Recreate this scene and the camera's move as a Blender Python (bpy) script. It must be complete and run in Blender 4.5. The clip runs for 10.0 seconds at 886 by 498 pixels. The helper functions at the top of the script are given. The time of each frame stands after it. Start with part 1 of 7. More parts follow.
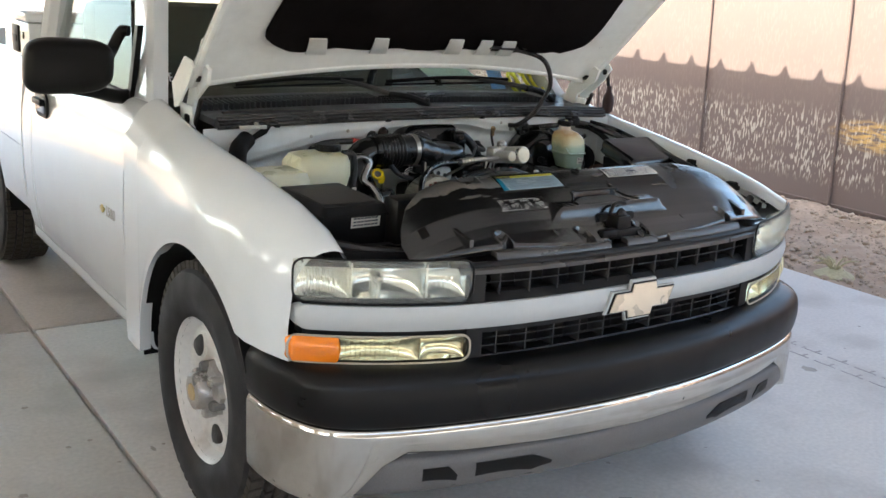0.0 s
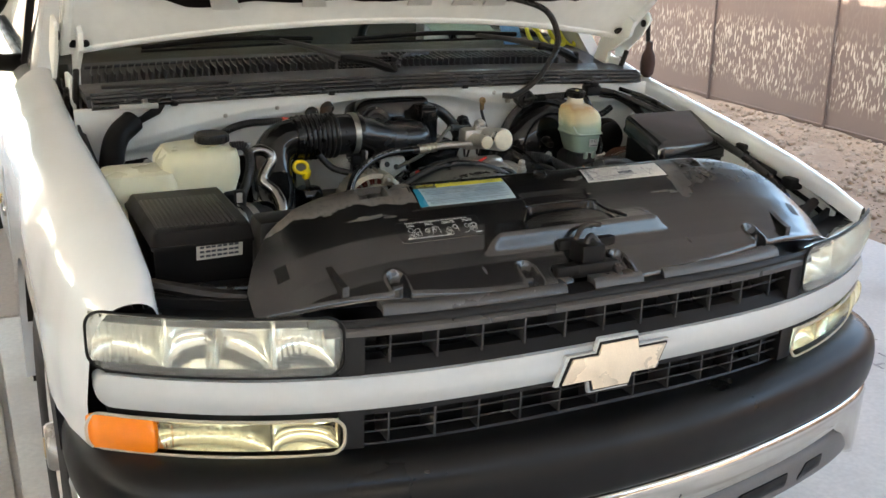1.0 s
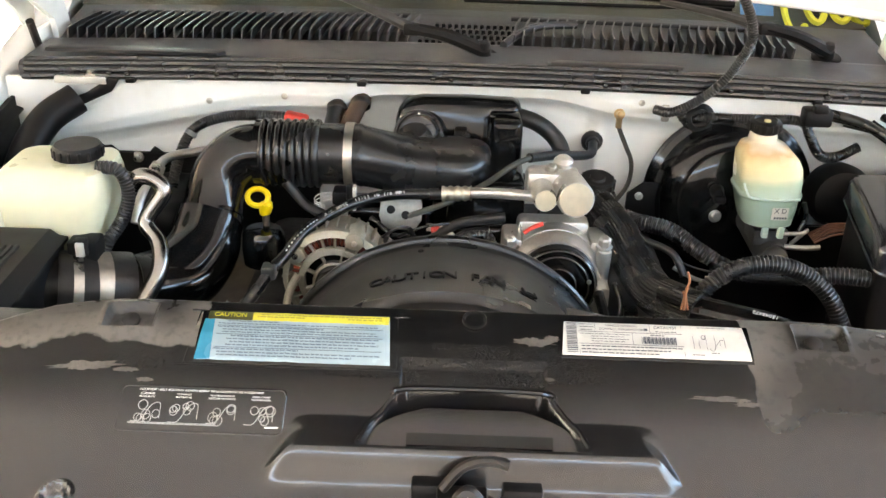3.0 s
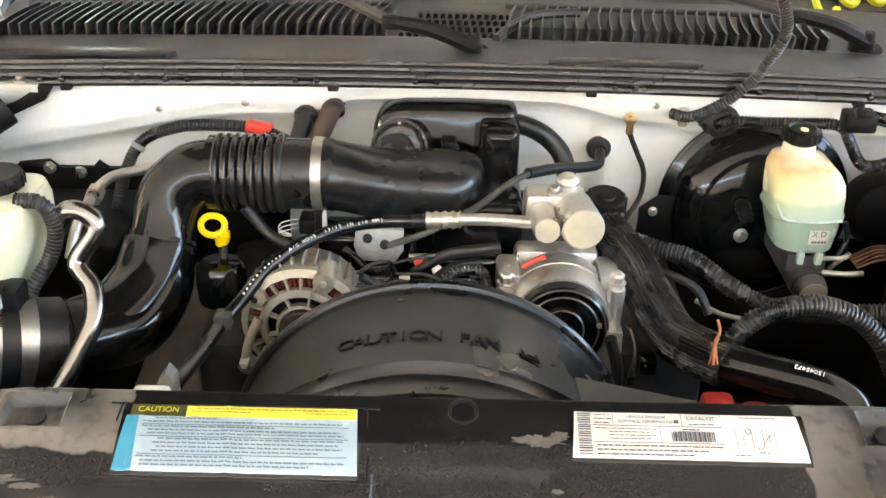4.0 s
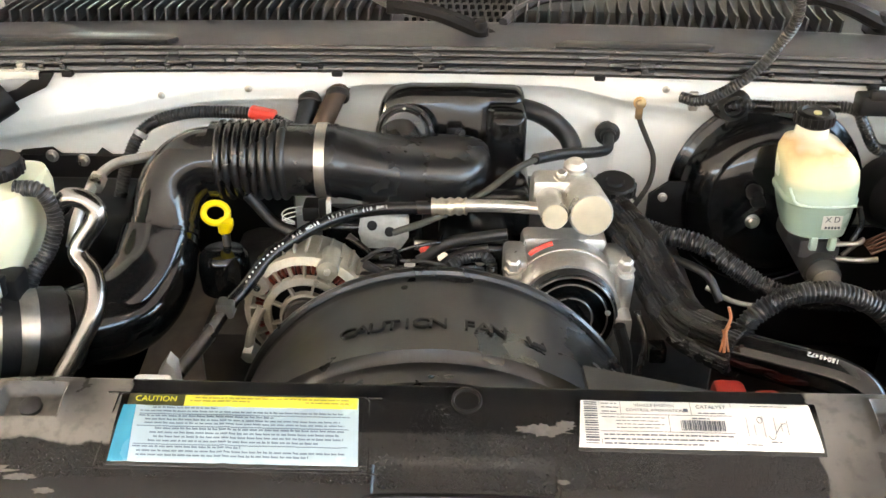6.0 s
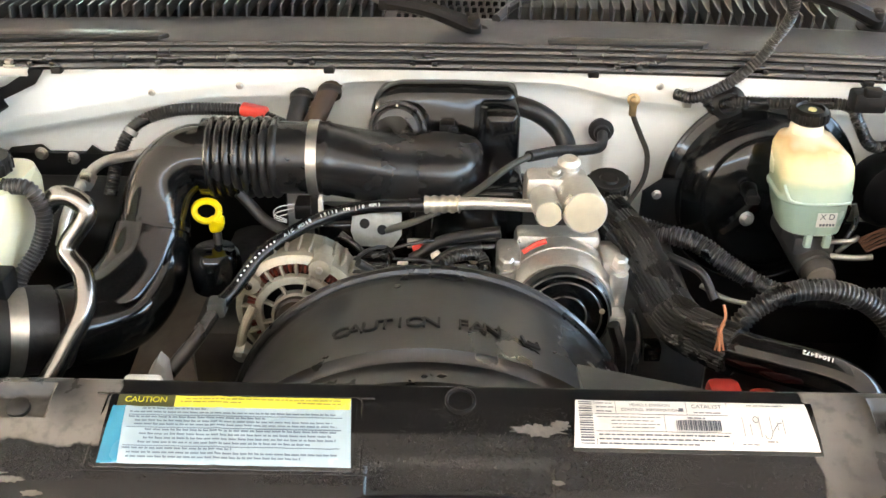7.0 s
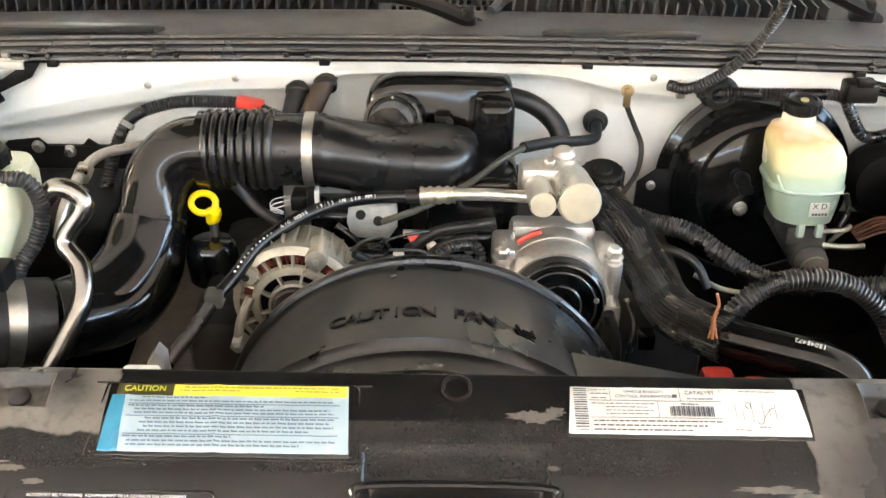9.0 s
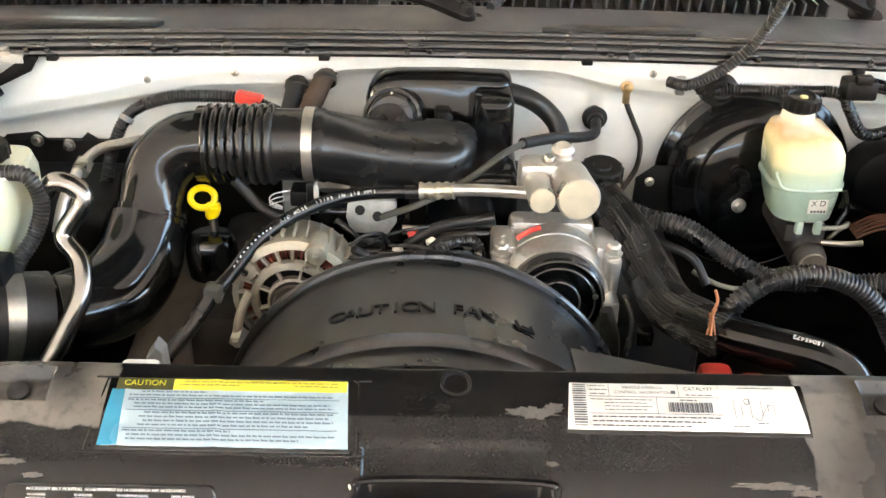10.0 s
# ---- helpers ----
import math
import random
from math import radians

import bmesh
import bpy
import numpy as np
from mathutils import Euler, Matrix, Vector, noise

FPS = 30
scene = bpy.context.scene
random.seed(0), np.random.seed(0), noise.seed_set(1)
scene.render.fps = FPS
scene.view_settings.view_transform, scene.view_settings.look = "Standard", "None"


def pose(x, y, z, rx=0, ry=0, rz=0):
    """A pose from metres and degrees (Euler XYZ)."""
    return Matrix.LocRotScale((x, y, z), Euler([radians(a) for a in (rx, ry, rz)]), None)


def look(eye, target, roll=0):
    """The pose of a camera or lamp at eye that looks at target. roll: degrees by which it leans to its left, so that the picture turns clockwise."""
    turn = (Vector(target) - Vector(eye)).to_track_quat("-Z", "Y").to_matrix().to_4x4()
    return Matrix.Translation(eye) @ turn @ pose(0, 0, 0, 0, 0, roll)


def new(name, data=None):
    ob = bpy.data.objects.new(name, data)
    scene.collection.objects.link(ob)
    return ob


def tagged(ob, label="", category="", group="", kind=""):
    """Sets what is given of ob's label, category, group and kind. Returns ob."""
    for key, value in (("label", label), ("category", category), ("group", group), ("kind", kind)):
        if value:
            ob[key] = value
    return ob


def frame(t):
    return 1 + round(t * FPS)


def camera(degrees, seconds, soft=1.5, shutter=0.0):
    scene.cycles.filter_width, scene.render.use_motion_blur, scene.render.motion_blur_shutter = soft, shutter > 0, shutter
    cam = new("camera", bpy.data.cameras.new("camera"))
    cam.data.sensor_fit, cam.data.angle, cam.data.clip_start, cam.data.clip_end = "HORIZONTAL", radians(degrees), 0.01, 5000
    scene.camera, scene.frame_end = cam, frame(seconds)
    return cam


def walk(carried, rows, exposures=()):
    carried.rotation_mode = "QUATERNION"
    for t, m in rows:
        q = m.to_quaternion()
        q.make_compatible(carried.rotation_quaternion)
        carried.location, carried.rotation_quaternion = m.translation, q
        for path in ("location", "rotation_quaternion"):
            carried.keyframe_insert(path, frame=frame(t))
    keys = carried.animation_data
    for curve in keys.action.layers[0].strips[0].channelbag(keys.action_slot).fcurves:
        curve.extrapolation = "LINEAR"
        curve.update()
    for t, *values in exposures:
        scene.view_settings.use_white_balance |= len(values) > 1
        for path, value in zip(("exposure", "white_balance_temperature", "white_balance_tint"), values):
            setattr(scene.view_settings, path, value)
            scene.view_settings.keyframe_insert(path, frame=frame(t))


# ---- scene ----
cam = camera(47.9, 10.0)
PATH = [
    (0, (-1.936, -1.658, 1.552), (-0.828, -0.072, 1.044), 3.3),
    (0.5, (-1.54, -1.415, 1.564), (-0.507, 0.197, 0.987), 2.8),
    (1, (-1.083, -1.247, 1.577), (-0.233, 0.444, 0.929), 2.1),
    (1.5, (-0.68, -1.048, 1.574), (-0.044, 0.721, 0.891), 2.5),
    (2, (-0.285, -0.89, 1.606), (0.052, 0.944, 0.882), 2.3),
    (2.5, (-0.035, -0.744, 1.638), (0.004, 1.066, 0.787), 3.2),
    (3, (-0.029, -0.494, 1.607), (-0.045, 1.309, 0.741), 1.8),
    (3.2, (-0.039, -0.394, 1.622), (-0.028, 1.393, 0.724), 1.4),
    (4.5, (-0.008, -0.24, 1.588), (-0.034, 1.529, 0.654), 0.9),
    (5, (-0.008, -0.241, 1.588), (-0.045, 1.526, 0.652), 0.6),
    (5.5, (-0.01, -0.238, 1.587), (-0.045, 1.524, 0.643), 0.6),
    (7, (-0.011, -0.223, 1.582), (-0.026, 1.535, 0.628), 0.8),
    (7.5, (-0.014, -0.223, 1.581), (-0.025, 1.531, 0.62), 0.8),
    (8, (-0.013, -0.225, 1.582), (-0.025, 1.526, 0.616), 0.8),
    (8.5, (-0.011, -0.229, 1.584), (-0.021, 1.521, 0.616), 0.8),
    (9, (-0.011, -0.233, 1.583), (-0.017, 1.519, 0.618), 0.7),
    (9.5, (-0.013, -0.236, 1.585), (-0.016, 1.516, 0.62), 0.9),
    (10, (-0.013, -0.234, 1.584), (-0.014, 1.513, 0.611), 1.0),
]
EXPOSURES = [(0, 3.05, 6450, 3), (1.0, 3.37, 7000, 3), (2.0, 4.15, 7150, 5), (3.2, 4.85, 7300, 6), (4.5, 5.11, 7550, 6), (10, 5.11, 7550, 6)]
walk(cam, [(t, look(eye, target, roll)) for t, eye, target, roll in PATH], EXPOSURES)

# ---- light: a clear sky, the sun over the carport; the truck stands in the shade of its roof ----
SUN_UP, SUN_FROM = radians(44), Vector((-1.0, 0.06, 0.0)).normalized()
world = bpy.data.worlds.new("sky")
world.use_nodes = True
scene.world = world
wn = world.node_tree
sky = wn.nodes.new("ShaderNodeTexSky")
sky.sky_type, sky.sun_disc = "NISHITA", False
sky.dust_density = 2.5
sky.sun_elevation, sky.sun_rotation = SUN_UP, math.atan2(SUN_FROM.x, SUN_FROM.y)
wn.links.new(sky.outputs[0], wn.nodes["Background"].inputs[0])
wn.nodes["Background"].inputs[1].default_value = 0.15
sun = new("sun", bpy.data.lights.new("sun", "SUN"))
sun.data.energy, sun.data.angle, sun.data.color = 2.2, radians(0.5), (1.0, 0.92, 0.83)
sun.matrix_basis = look(SUN_FROM * 20 * math.cos(SUN_UP) + Vector((0, 0, 20 * math.sin(SUN_UP))), (0, 0, 0))


# ---- materials ----
def mat(name, base, rough=0.5, metal=0.0, vary=0.15, grain=60.0, blotch=6.0, bump=0.15, bump_scale=0, coat=0.0,
        second=None, spread=(0.45, 0.62), gloss=0.5, trans=0.0, ior=1.45, rough_vary=0.12, stretch=(1, 1, 1), sss=0.0, alpha=1.0):
    """A surface with grain and blotches: base colour, optional second colour in patches, uneven gloss and fine relief."""
    m = bpy.data.materials.new(name)
    m.use_nodes = True
    t = m.node_tree
    p = t.nodes["Principled BSDF"]
    tc = t.nodes.new("ShaderNodeTexCoord")
    mp = t.nodes.new("ShaderNodeMapping")
    mp.inputs["Scale"].default_value = stretch
    t.links.new(tc.outputs["Object"], mp.inputs[0])

    def nz(scale, detail=4.0):
        n = t.nodes.new("ShaderNodeTexNoise")
        n.inputs["Scale"].default_value, n.inputs["Detail"].default_value = scale, detail
        t.links.new(mp.outputs[0], n.inputs["Vector"])
        return n

    fine, coarse = nz(grain), nz(blotch, 6.0)
    mix = t.nodes.new("ShaderNodeMath")
    mix.operation = "ADD"
    t.links.new(fine.outputs["Fac"], mix.inputs[0])
    t.links.new(coarse.outputs["Fac"], mix.inputs[1])
    span = t.nodes.new("ShaderNodeMapRange")
    span.inputs["From Min"].default_value, span.inputs["From Max"].default_value = 0.6, 1.4
    span.inputs["To Min"].default_value, span.inputs["To Max"].default_value = 1 - vary, 1 + vary
    t.links.new(mix.outputs[0], span.inputs["Value"])
    mul = t.nodes.new("ShaderNodeVectorMath")
    mul.operation = "SCALE"
    mul.inputs[0].default_value = base
    t.links.new(span.outputs[0], mul.inputs["Scale"])
    out = mul.outputs[0]
    if second:
        patch = nz(blotch * 0.8, 8.0)
        ramp = t.nodes.new("ShaderNodeMapRange")
        ramp.inputs["From Min"].default_value, ramp.inputs["From Max"].default_value = spread
        t.links.new(patch.outputs["Fac"], ramp.inputs["Value"])
        blend = t.nodes.new("ShaderNodeMix")
        blend.data_type = "RGBA"
        t.links.new(ramp.outputs[0], blend.inputs[0])
        t.links.new(out, blend.inputs[6])
        blend.inputs[7].default_value = (*second, 1)
        out = blend.outputs[2]
    t.links.new(out, p.inputs["Base Color"])
    rr = t.nodes.new("ShaderNodeMapRange")
    rr.inputs["From Min"].default_value, rr.inputs["From Max"].default_value = 0.3, 0.7
    rr.inputs["To Min"].default_value, rr.inputs["To Max"].default_value = max(0.02, rough - rough_vary), min(1.0, rough + rough_vary)
    t.links.new(coarse.outputs["Fac"], rr.inputs["Value"])
    t.links.new(rr.outputs[0], p.inputs["Roughness"])
    p.inputs["Metallic"].default_value = metal
    p.inputs["Specular IOR Level"].default_value = gloss
    p.inputs["Coat Weight"].default_value = coat
    p.inputs["Coat Roughness"].default_value = 0.025
    p.inputs["Transmission Weight"].default_value = trans
    p.inputs["IOR"].default_value = ior
    p.inputs["Alpha"].default_value = alpha
    if sss:
        p.inputs["Subsurface Weight"].default_value = sss
        p.inputs["Subsurface Radius"].default_value = (0.02, 0.02, 0.015)
    if bump:
        bn = t.nodes.new("ShaderNodeBump")
        bn.inputs["Strength"].default_value, bn.inputs["Distance"].default_value = bump, 0.002
        src = nz(bump_scale, 3.0) if bump_scale else fine
        t.links.new(src.outputs["Fac"], bn.inputs["Height"])
        t.links.new(bn.outputs[0], p.inputs["Normal"])
    return m


PAINT = mat("white_paint", (0.735, 0.765, 0.775), 0.25, vary=0.012, bump=0.0, coat=1.0, rough_vary=0.02)
BARPAINT = mat("satin_white_plastic", (0.44, 0.455, 0.45), 0.38, vary=0.03, bump=0.03, rough_vary=0.04)
BAYPAINT = mat("bay_white_paint", (0.80, 0.82, 0.79), 0.42, vary=0.06, grain=30, blotch=5, bump=0.05, second=(0.64, 0.62, 0.54), spread=(0.58, 0.82))
BLACK = mat("black_plastic", (0.0075, 0.007, 0.007), 0.44, vary=0.35, grain=500, blotch=9, bump=0.12, gloss=0.2)
GLOSS = mat("glossy_black_plastic", (0.006, 0.006, 0.006), 0.10, vary=0.3, grain=90, blotch=14, bump=0.03, rough_vary=0.05)
SEAL = mat("seal_rubber", (0.014, 0.0135, 0.014), 0.25, vary=0.3, grain=300, blotch=12, bump=0.08, gloss=0.9)
SATIN = mat("satin_black_plastic", (0.010, 0.0097, 0.0095), 0.27, vary=0.3, grain=200, blotch=10, bump=0.05, rough_vary=0.06, gloss=0.6)
COWLMAT = mat("weathered_cowl_plastic", (0.043, 0.043, 0.047), 0.42, vary=0.3, grain=420, blotch=8, bump=0.2, gloss=0.4)
TRIM = mat("grey_black_trim", (0.010, 0.0097, 0.010), 0.40, vary=0.25, grain=420, blotch=6, bump=0.12, gloss=0.3)
PAD = mat("bumper_pad_plastic", (0.0045, 0.0042, 0.0042), 0.36, vary=0.25, grain=500, blotch=5, bump=0.10, gloss=0.3)
RUBBER = mat("rubber", (0.014, 0.0135, 0.013), 0.40, vary=0.35, grain=200, blotch=12, bump=0.25)
TYRE = mat("tyre_rubber", (0.015, 0.0145, 0.015), 0.62, vary=0.3, grain=120, blotch=9, bump=0.3, second=(0.035, 0.033, 0.031), spread=(0.5, 0.78))
TREAD = mat("dusty_tread", (0.055, 0.047, 0.038), 0.85, vary=0.4, grain=90, blotch=14, bump=0.4)
LOOM = mat("loom_plastic", (0.017, 0.016, 0.0155), 0.30, vary=0.3, grain=150, blotch=15, bump=0.1, gloss=0.7)
CHROME = mat("chrome", (0.60, 0.58, 0.54), 0.09, 1.0, vary=0.06, grain=40, blotch=4, bump=0.01, rough_vary=0.05)
ALU = mat("cast_aluminium", (0.53, 0.51, 0.47), 0.36, 0.85, vary=0.14, grain=160, blotch=18, bump=0.3, bump_scale=260)
STEEL = mat("zinc_steel", (0.50, 0.48, 0.43), 0.34, 0.95, vary=0.2, grain=120, blotch=20, bump=0.1)
DARKSTEEL = mat("dark_oily_steel", (0.03, 0.027, 0.025), 0.45, 0.5, vary=0.4, grain=80, blotch=14, bump=0.4, second=(0.09, 0.06, 0.04), spread=(0.55, 0.8))
BLOCK = mat("engine_block_grime", (0.022, 0.020, 0.0185), 0.5, 0.2, vary=0.5, grain=60, blotch=12, bump=0.6, second=(0.04, 0.032, 0.025), spread=(0.52, 0.8))
BOTTLE = mat("milky_plastic", (0.60, 0.59, 0.43), 0.34, vary=0.06, grain=40, blotch=9, bump=0.05, sss=0.5)
RESERV = mat("green_milky_plastic", (0.40, 0.50, 0.42), 0.28, vary=0.06, grain=40, blotch=9, bump=0.04, sss=0.4)
YELLOW = mat("yellow_plastic", (0.80, 0.58, 0.01), 0.35, vary=0.08, bump=0.03)
RED = mat("red_plastic", (0.62, 0.05, 0.035), 0.4, vary=0.12, bump=0.03)
ORANGE = mat("amber_lens", (0.85, 0.22, 0.01), 0.14, vary=0.05, bump=0.0, coat=0.7)
COPPER = mat("copper_wire", (0.40, 0.16, 0.075), 0.5, 0.4, vary=0.2)
PAPER_W = mat("white_label", (0.52, 0.505, 0.46), 0.35, vary=0.06, grain=80, blotch=20, bump=0.05)
PAPER_B = mat("pale_blue_label", (0.27, 0.35, 0.385), 0.25, vary=0.06, grain=80, blotch=20, bump=0.05)
PAPER_C = mat("cyan_label", (0.02, 0.17, 0.26), 0.25, vary=0.10, bump=0.03)
PAPER_Y = mat("yellow_label", (0.52, 0.47, 0.06), 0.25, vary=0.12, grain=60, blotch=30, bump=0.05)
INK = mat("label_ink", (0.05, 0.055, 0.07), 0.5, vary=0.2, bump=0.0)
WHITEINK = mat("white_ink", (0.72, 0.72, 0.70), 0.5, vary=0.15, bump=0.0)
FELT = mat("hood_felt", (0.008, 0.0065, 0.0065), 0.95, vary=0.6, grain=260, blotch=10, bump=0.6, gloss=0.05)
SEATGREY = mat("cab_trim", (0.075, 0.07, 0.052), 0.7, vary=0.15, bump=0.1)
CONCRETE = mat("concrete", (0.56, 0.53, 0.485), 0.55, vary=0.16, grain=55, blotch=2.2, bump=0.35, bump_scale=150, second=(0.34, 0.31, 0.275), spread=(0.50, 0.76))
SOIL = mat("desert_soil", (0.37, 0.265, 0.185), 0.95, vary=0.4, grain=34, blotch=3, bump=1.0, bump_scale=90, second=(0.29, 0.20, 0.135), spread=(0.45, 0.65))
STONE = mat("gravel_stone", (0.38, 0.285, 0.205), 0.9, vary=0.35, grain=30, blotch=8, bump=0.4)
STUCCO = mat("pale_stucco", (0.50, 0.43, 0.36), 0.85, vary=0.08, grain=120, blotch=3, bump=0.5)
CEILING = mat("ceiling_paint", (0.77, 0.76, 0.75), 0.7, vary=0.06, grain=60, blotch=2, bump=0.2)
DRYPLANT = mat("dry_plant", (0.42, 0.36, 0.22), 0.9, vary=0.3)
POSTMAT = mat("painted_post", (0.15, 0.105, 0.088), 0.6, vary=0.2)


def glass(name, tint, rough=0.0, ior=1.45):
    m = bpy.data.materials.new(name)
    m.use_nodes = True
    p = m.node_tree.nodes["Principled BSDF"]
    p.inputs["Base Color"].default_value = (*tint, 1)
    p.inputs["Roughness"].default_value, p.inputs["IOR"].default_value = rough, ior
    p.inputs["Transmission Weight"].default_value = 1.0
    return m


GLASS = glass("window_glass", (0.88, 0.92, 0.88), 0.0, 1.12)
LENS = glass("lamp_lens", (0.97, 0.98, 0.93), 0.17, 1.25)
LENS.node_tree.nodes["Principled BSDF"].inputs["Transmission Weight"].default_value = 0.93
REFLECTOR = mat("lamp_reflector", (0.93, 0.93, 0.88), 0.14, 0.9, vary=0.05, bump=0.0)


# ---- mesh helpers: every shape is (vertices, faces) ----
def join(*shapes):
    vs, fs = [], []
    for v, f in shapes:
        n = len(vs)
        vs += [tuple(p) for p in v]
        fs += [tuple(i + n for i in q) for q in f]
    return vs, fs


def moved(shape, m):
    return [tuple(m @ Vector(p)) for p in shape[0]], shape[1]


def link(name, shape, material, parent=None, label="", sharp=35):
    me = bpy.data.meshes.new(name)
    me.from_pydata([tuple(p) for p in shape[0]], [], shape[1])
    bm = bmesh.new()
    bm.from_mesh(me)
    bmesh.ops.recalc_face_normals(bm, faces=bm.faces)
    bm.to_mesh(me)
    bm.free()
    me.materials.append(material)
    me.shade_smooth()
    me.set_sharp_from_angle(angle=radians(sharp))
    ob = new(name, me)
    if parent:
        ob.parent = parent
    if label:
        ob["label"] = label
    return ob


part = link


def slab(x0, x1, y0, y1, z0, z1, bev=0.004, segs=2):
    bm = bmesh.new()
    bmesh.ops.create_cube(bm, size=1)
    for v in bm.verts:
        v.co = ((x0 + x1) / 2 + v.co.x * (x1 - x0), (y0 + y1) / 2 + v.co.y * (y1 - y0), (z0 + z1) / 2 + v.co.z * (z1 - z0))
    if bev:
        bmesh.ops.bevel(bm, geom=list(bm.edges), offset=bev, segments=segs, profile=0.5, affect="EDGES")
    out = [tuple(v.co) for v in bm.verts], [tuple(v.index for v in f.verts) for f in bm.faces]
    bm.free()
    return out


def prism(outline, depth, bev=0.0, m=None):
    """An outline in x, y raised by depth along z, its rims bevelled, then moved by m."""
    bm = bmesh.new()
    f = bm.faces.new([bm.verts.new((x, y, 0)) for x, y in outline])
    r = bmesh.ops.extrude_face_region(bm, geom=[f])
    top = [v for v in r["geom"] if isinstance(v, bmesh.types.BMVert)]
    bmesh.ops.translate(bm, vec=(0, 0, depth), verts=top)
    if bev:
        rim = [e for e in bm.edges if abs(e.verts[0].co.z - depth) < 1e-6 and abs(e.verts[1].co.z - depth) < 1e-6]
        bmesh.ops.bevel(bm, geom=rim, offset=bev, segments=2, profile=0.5, affect="EDGES")
    bm.verts.index_update()
    out = [tuple(v.co) for v in bm.verts], [tuple(v.index for v in f.verts) for f in bm.faces]
    bm.free()
    return moved(out, m) if m else out


def rounded(w, h, r, n=5):
    """A rounded rectangle's outline about the origin."""
    pts = []
    for cx, cy, a0 in ((w / 2 - r, h / 2 - r, 0), (-w / 2 + r, h / 2 - r, 90), (-w / 2 + r, -h / 2 + r, 180), (w / 2 - r, -h / 2 + r, 270)):
        for k in range(n + 1):
            a = radians(a0 + 90 * k / n)
            pts.append((cx + r * math.cos(a), cy + r * math.sin(a)))
    return pts


def grid(fn, nu, nv, loop=False):
    """fn(u, v), u and v from 0 to 1; loop closes it along u."""
    vs = [tuple(fn(i / (nu if loop else nu - 1), j / (nv - 1))) for i in range(nu) for j in range(nv)]
    fs = []
    for i in range(nu if loop else nu - 1):
        for j in range(nv - 1):
            a, b = i * nv + j, ((i + 1) % nu) * nv + j
            fs.append((a, b, b + 1, a + 1))
    return vs, fs


def sheet(fn, nu, nv, thick):
    """A curved sheet with thickness: fn(u, v) pushed back by thick (a vector) and closed round its edge."""
    va, fa = grid(fn, nu, nv)
    n, d = len(va), Vector(thick)
    vs = va + [tuple(Vector(p) - d) for p in va]
    fs = list(fa) + [tuple(i + n for i in reversed(f)) for f in fa]
    rim = [i * nv for i in range(nu)] + [(nu - 1) * nv + j for j in range(1, nv)] + [i * nv + nv - 1 for i in range(nu - 2, -1, -1)] + [j for j in range(nv - 2, 0, -1)]
    for a, b in zip(rim, rim[1:] + rim[:1]):
        fs.append((a, b, b + n, a + n))
    return vs, fs


def curve(points, per=8):
    """A smooth line through the points (Catmull-Rom)."""
    p = [Vector(q) for q in points]
    p = [2 * p[0] - p[1]] + p + [2 * p[-1] - p[-2]]
    out = []
    for i in range(1, len(p) - 2):
        for k in range(per):
            t = k / per
            out.append(0.5 * (2 * p[i] + (p[i + 1] - p[i - 1]) * t + (2 * p[i - 1] - 5 * p[i] + 4 * p[i + 1] - p[i + 2]) * t * t
                              + (3 * p[i] - p[i - 1] - 3 * p[i + 1] + p[i + 2]) * t ** 3))
    return out + [p[-2]]


def tube(points, r, sides=12, per=8, rings=0.0, ring_depth=0.16, raw=False, ends=None, flutes=0.0):
    """A round hose through the points. rings: the pitch of its corrugation; ends: radius at the two ends."""
    line = [Vector(q) for q in points] if raw else curve(points, per)
    if rings:
        far = [0.0]
        for a, b in zip(line, line[1:]):
            far.append(far[-1] + (b - a).length)
        steps = max(2, int(far[-1] / rings * 4))
        fine = []
        k = 0
        for s in range(steps + 1):
            d = far[-1] * s / steps
            while k < len(far) - 2 and far[k + 1] < d:
                k += 1
            w = (d - far[k]) / max(1e-9, far[k + 1] - far[k])
            fine.append(line[k].lerp(line[k + 1], min(1, max(0, w))))
        line = fine
    vs, fs = [], []
    side = None
    for i, p in enumerate(line):
        d = (line[min(i + 1, len(line) - 1)] - line[max(i - 1, 0)]).normalized()
        if side is None:
            side = d.orthogonal().normalized()
        side = (side - d * side.dot(d)).normalized()
        up = d.cross(side)
        rr = r
        if rings:
            rr = r * (1 - ring_depth * (1 if i % 4 in (2, 3) else 0))
        if ends:
            rr *= ends[0] + (ends[1] - ends[0]) * i / (len(line) - 1)
        for k in range(sides):
            a = 2 * math.pi * k / sides
            rk = rr * (1 - flutes * (k % 2))
            vs.append(tuple(p + rk * (math.cos(a) * side + math.sin(a) * up)))
    for i in range(len(line) - 1):
        for k in range(sides):
            a, b = i * sides + k, i * sides + (k + 1) % sides
            fs.append((a, b, b + sides, a + sides))
    fs.append(tuple(range(sides - 1, -1, -1)))
    fs.append(tuple(len(vs) - sides + k for k in range(sides)))
    return vs, fs


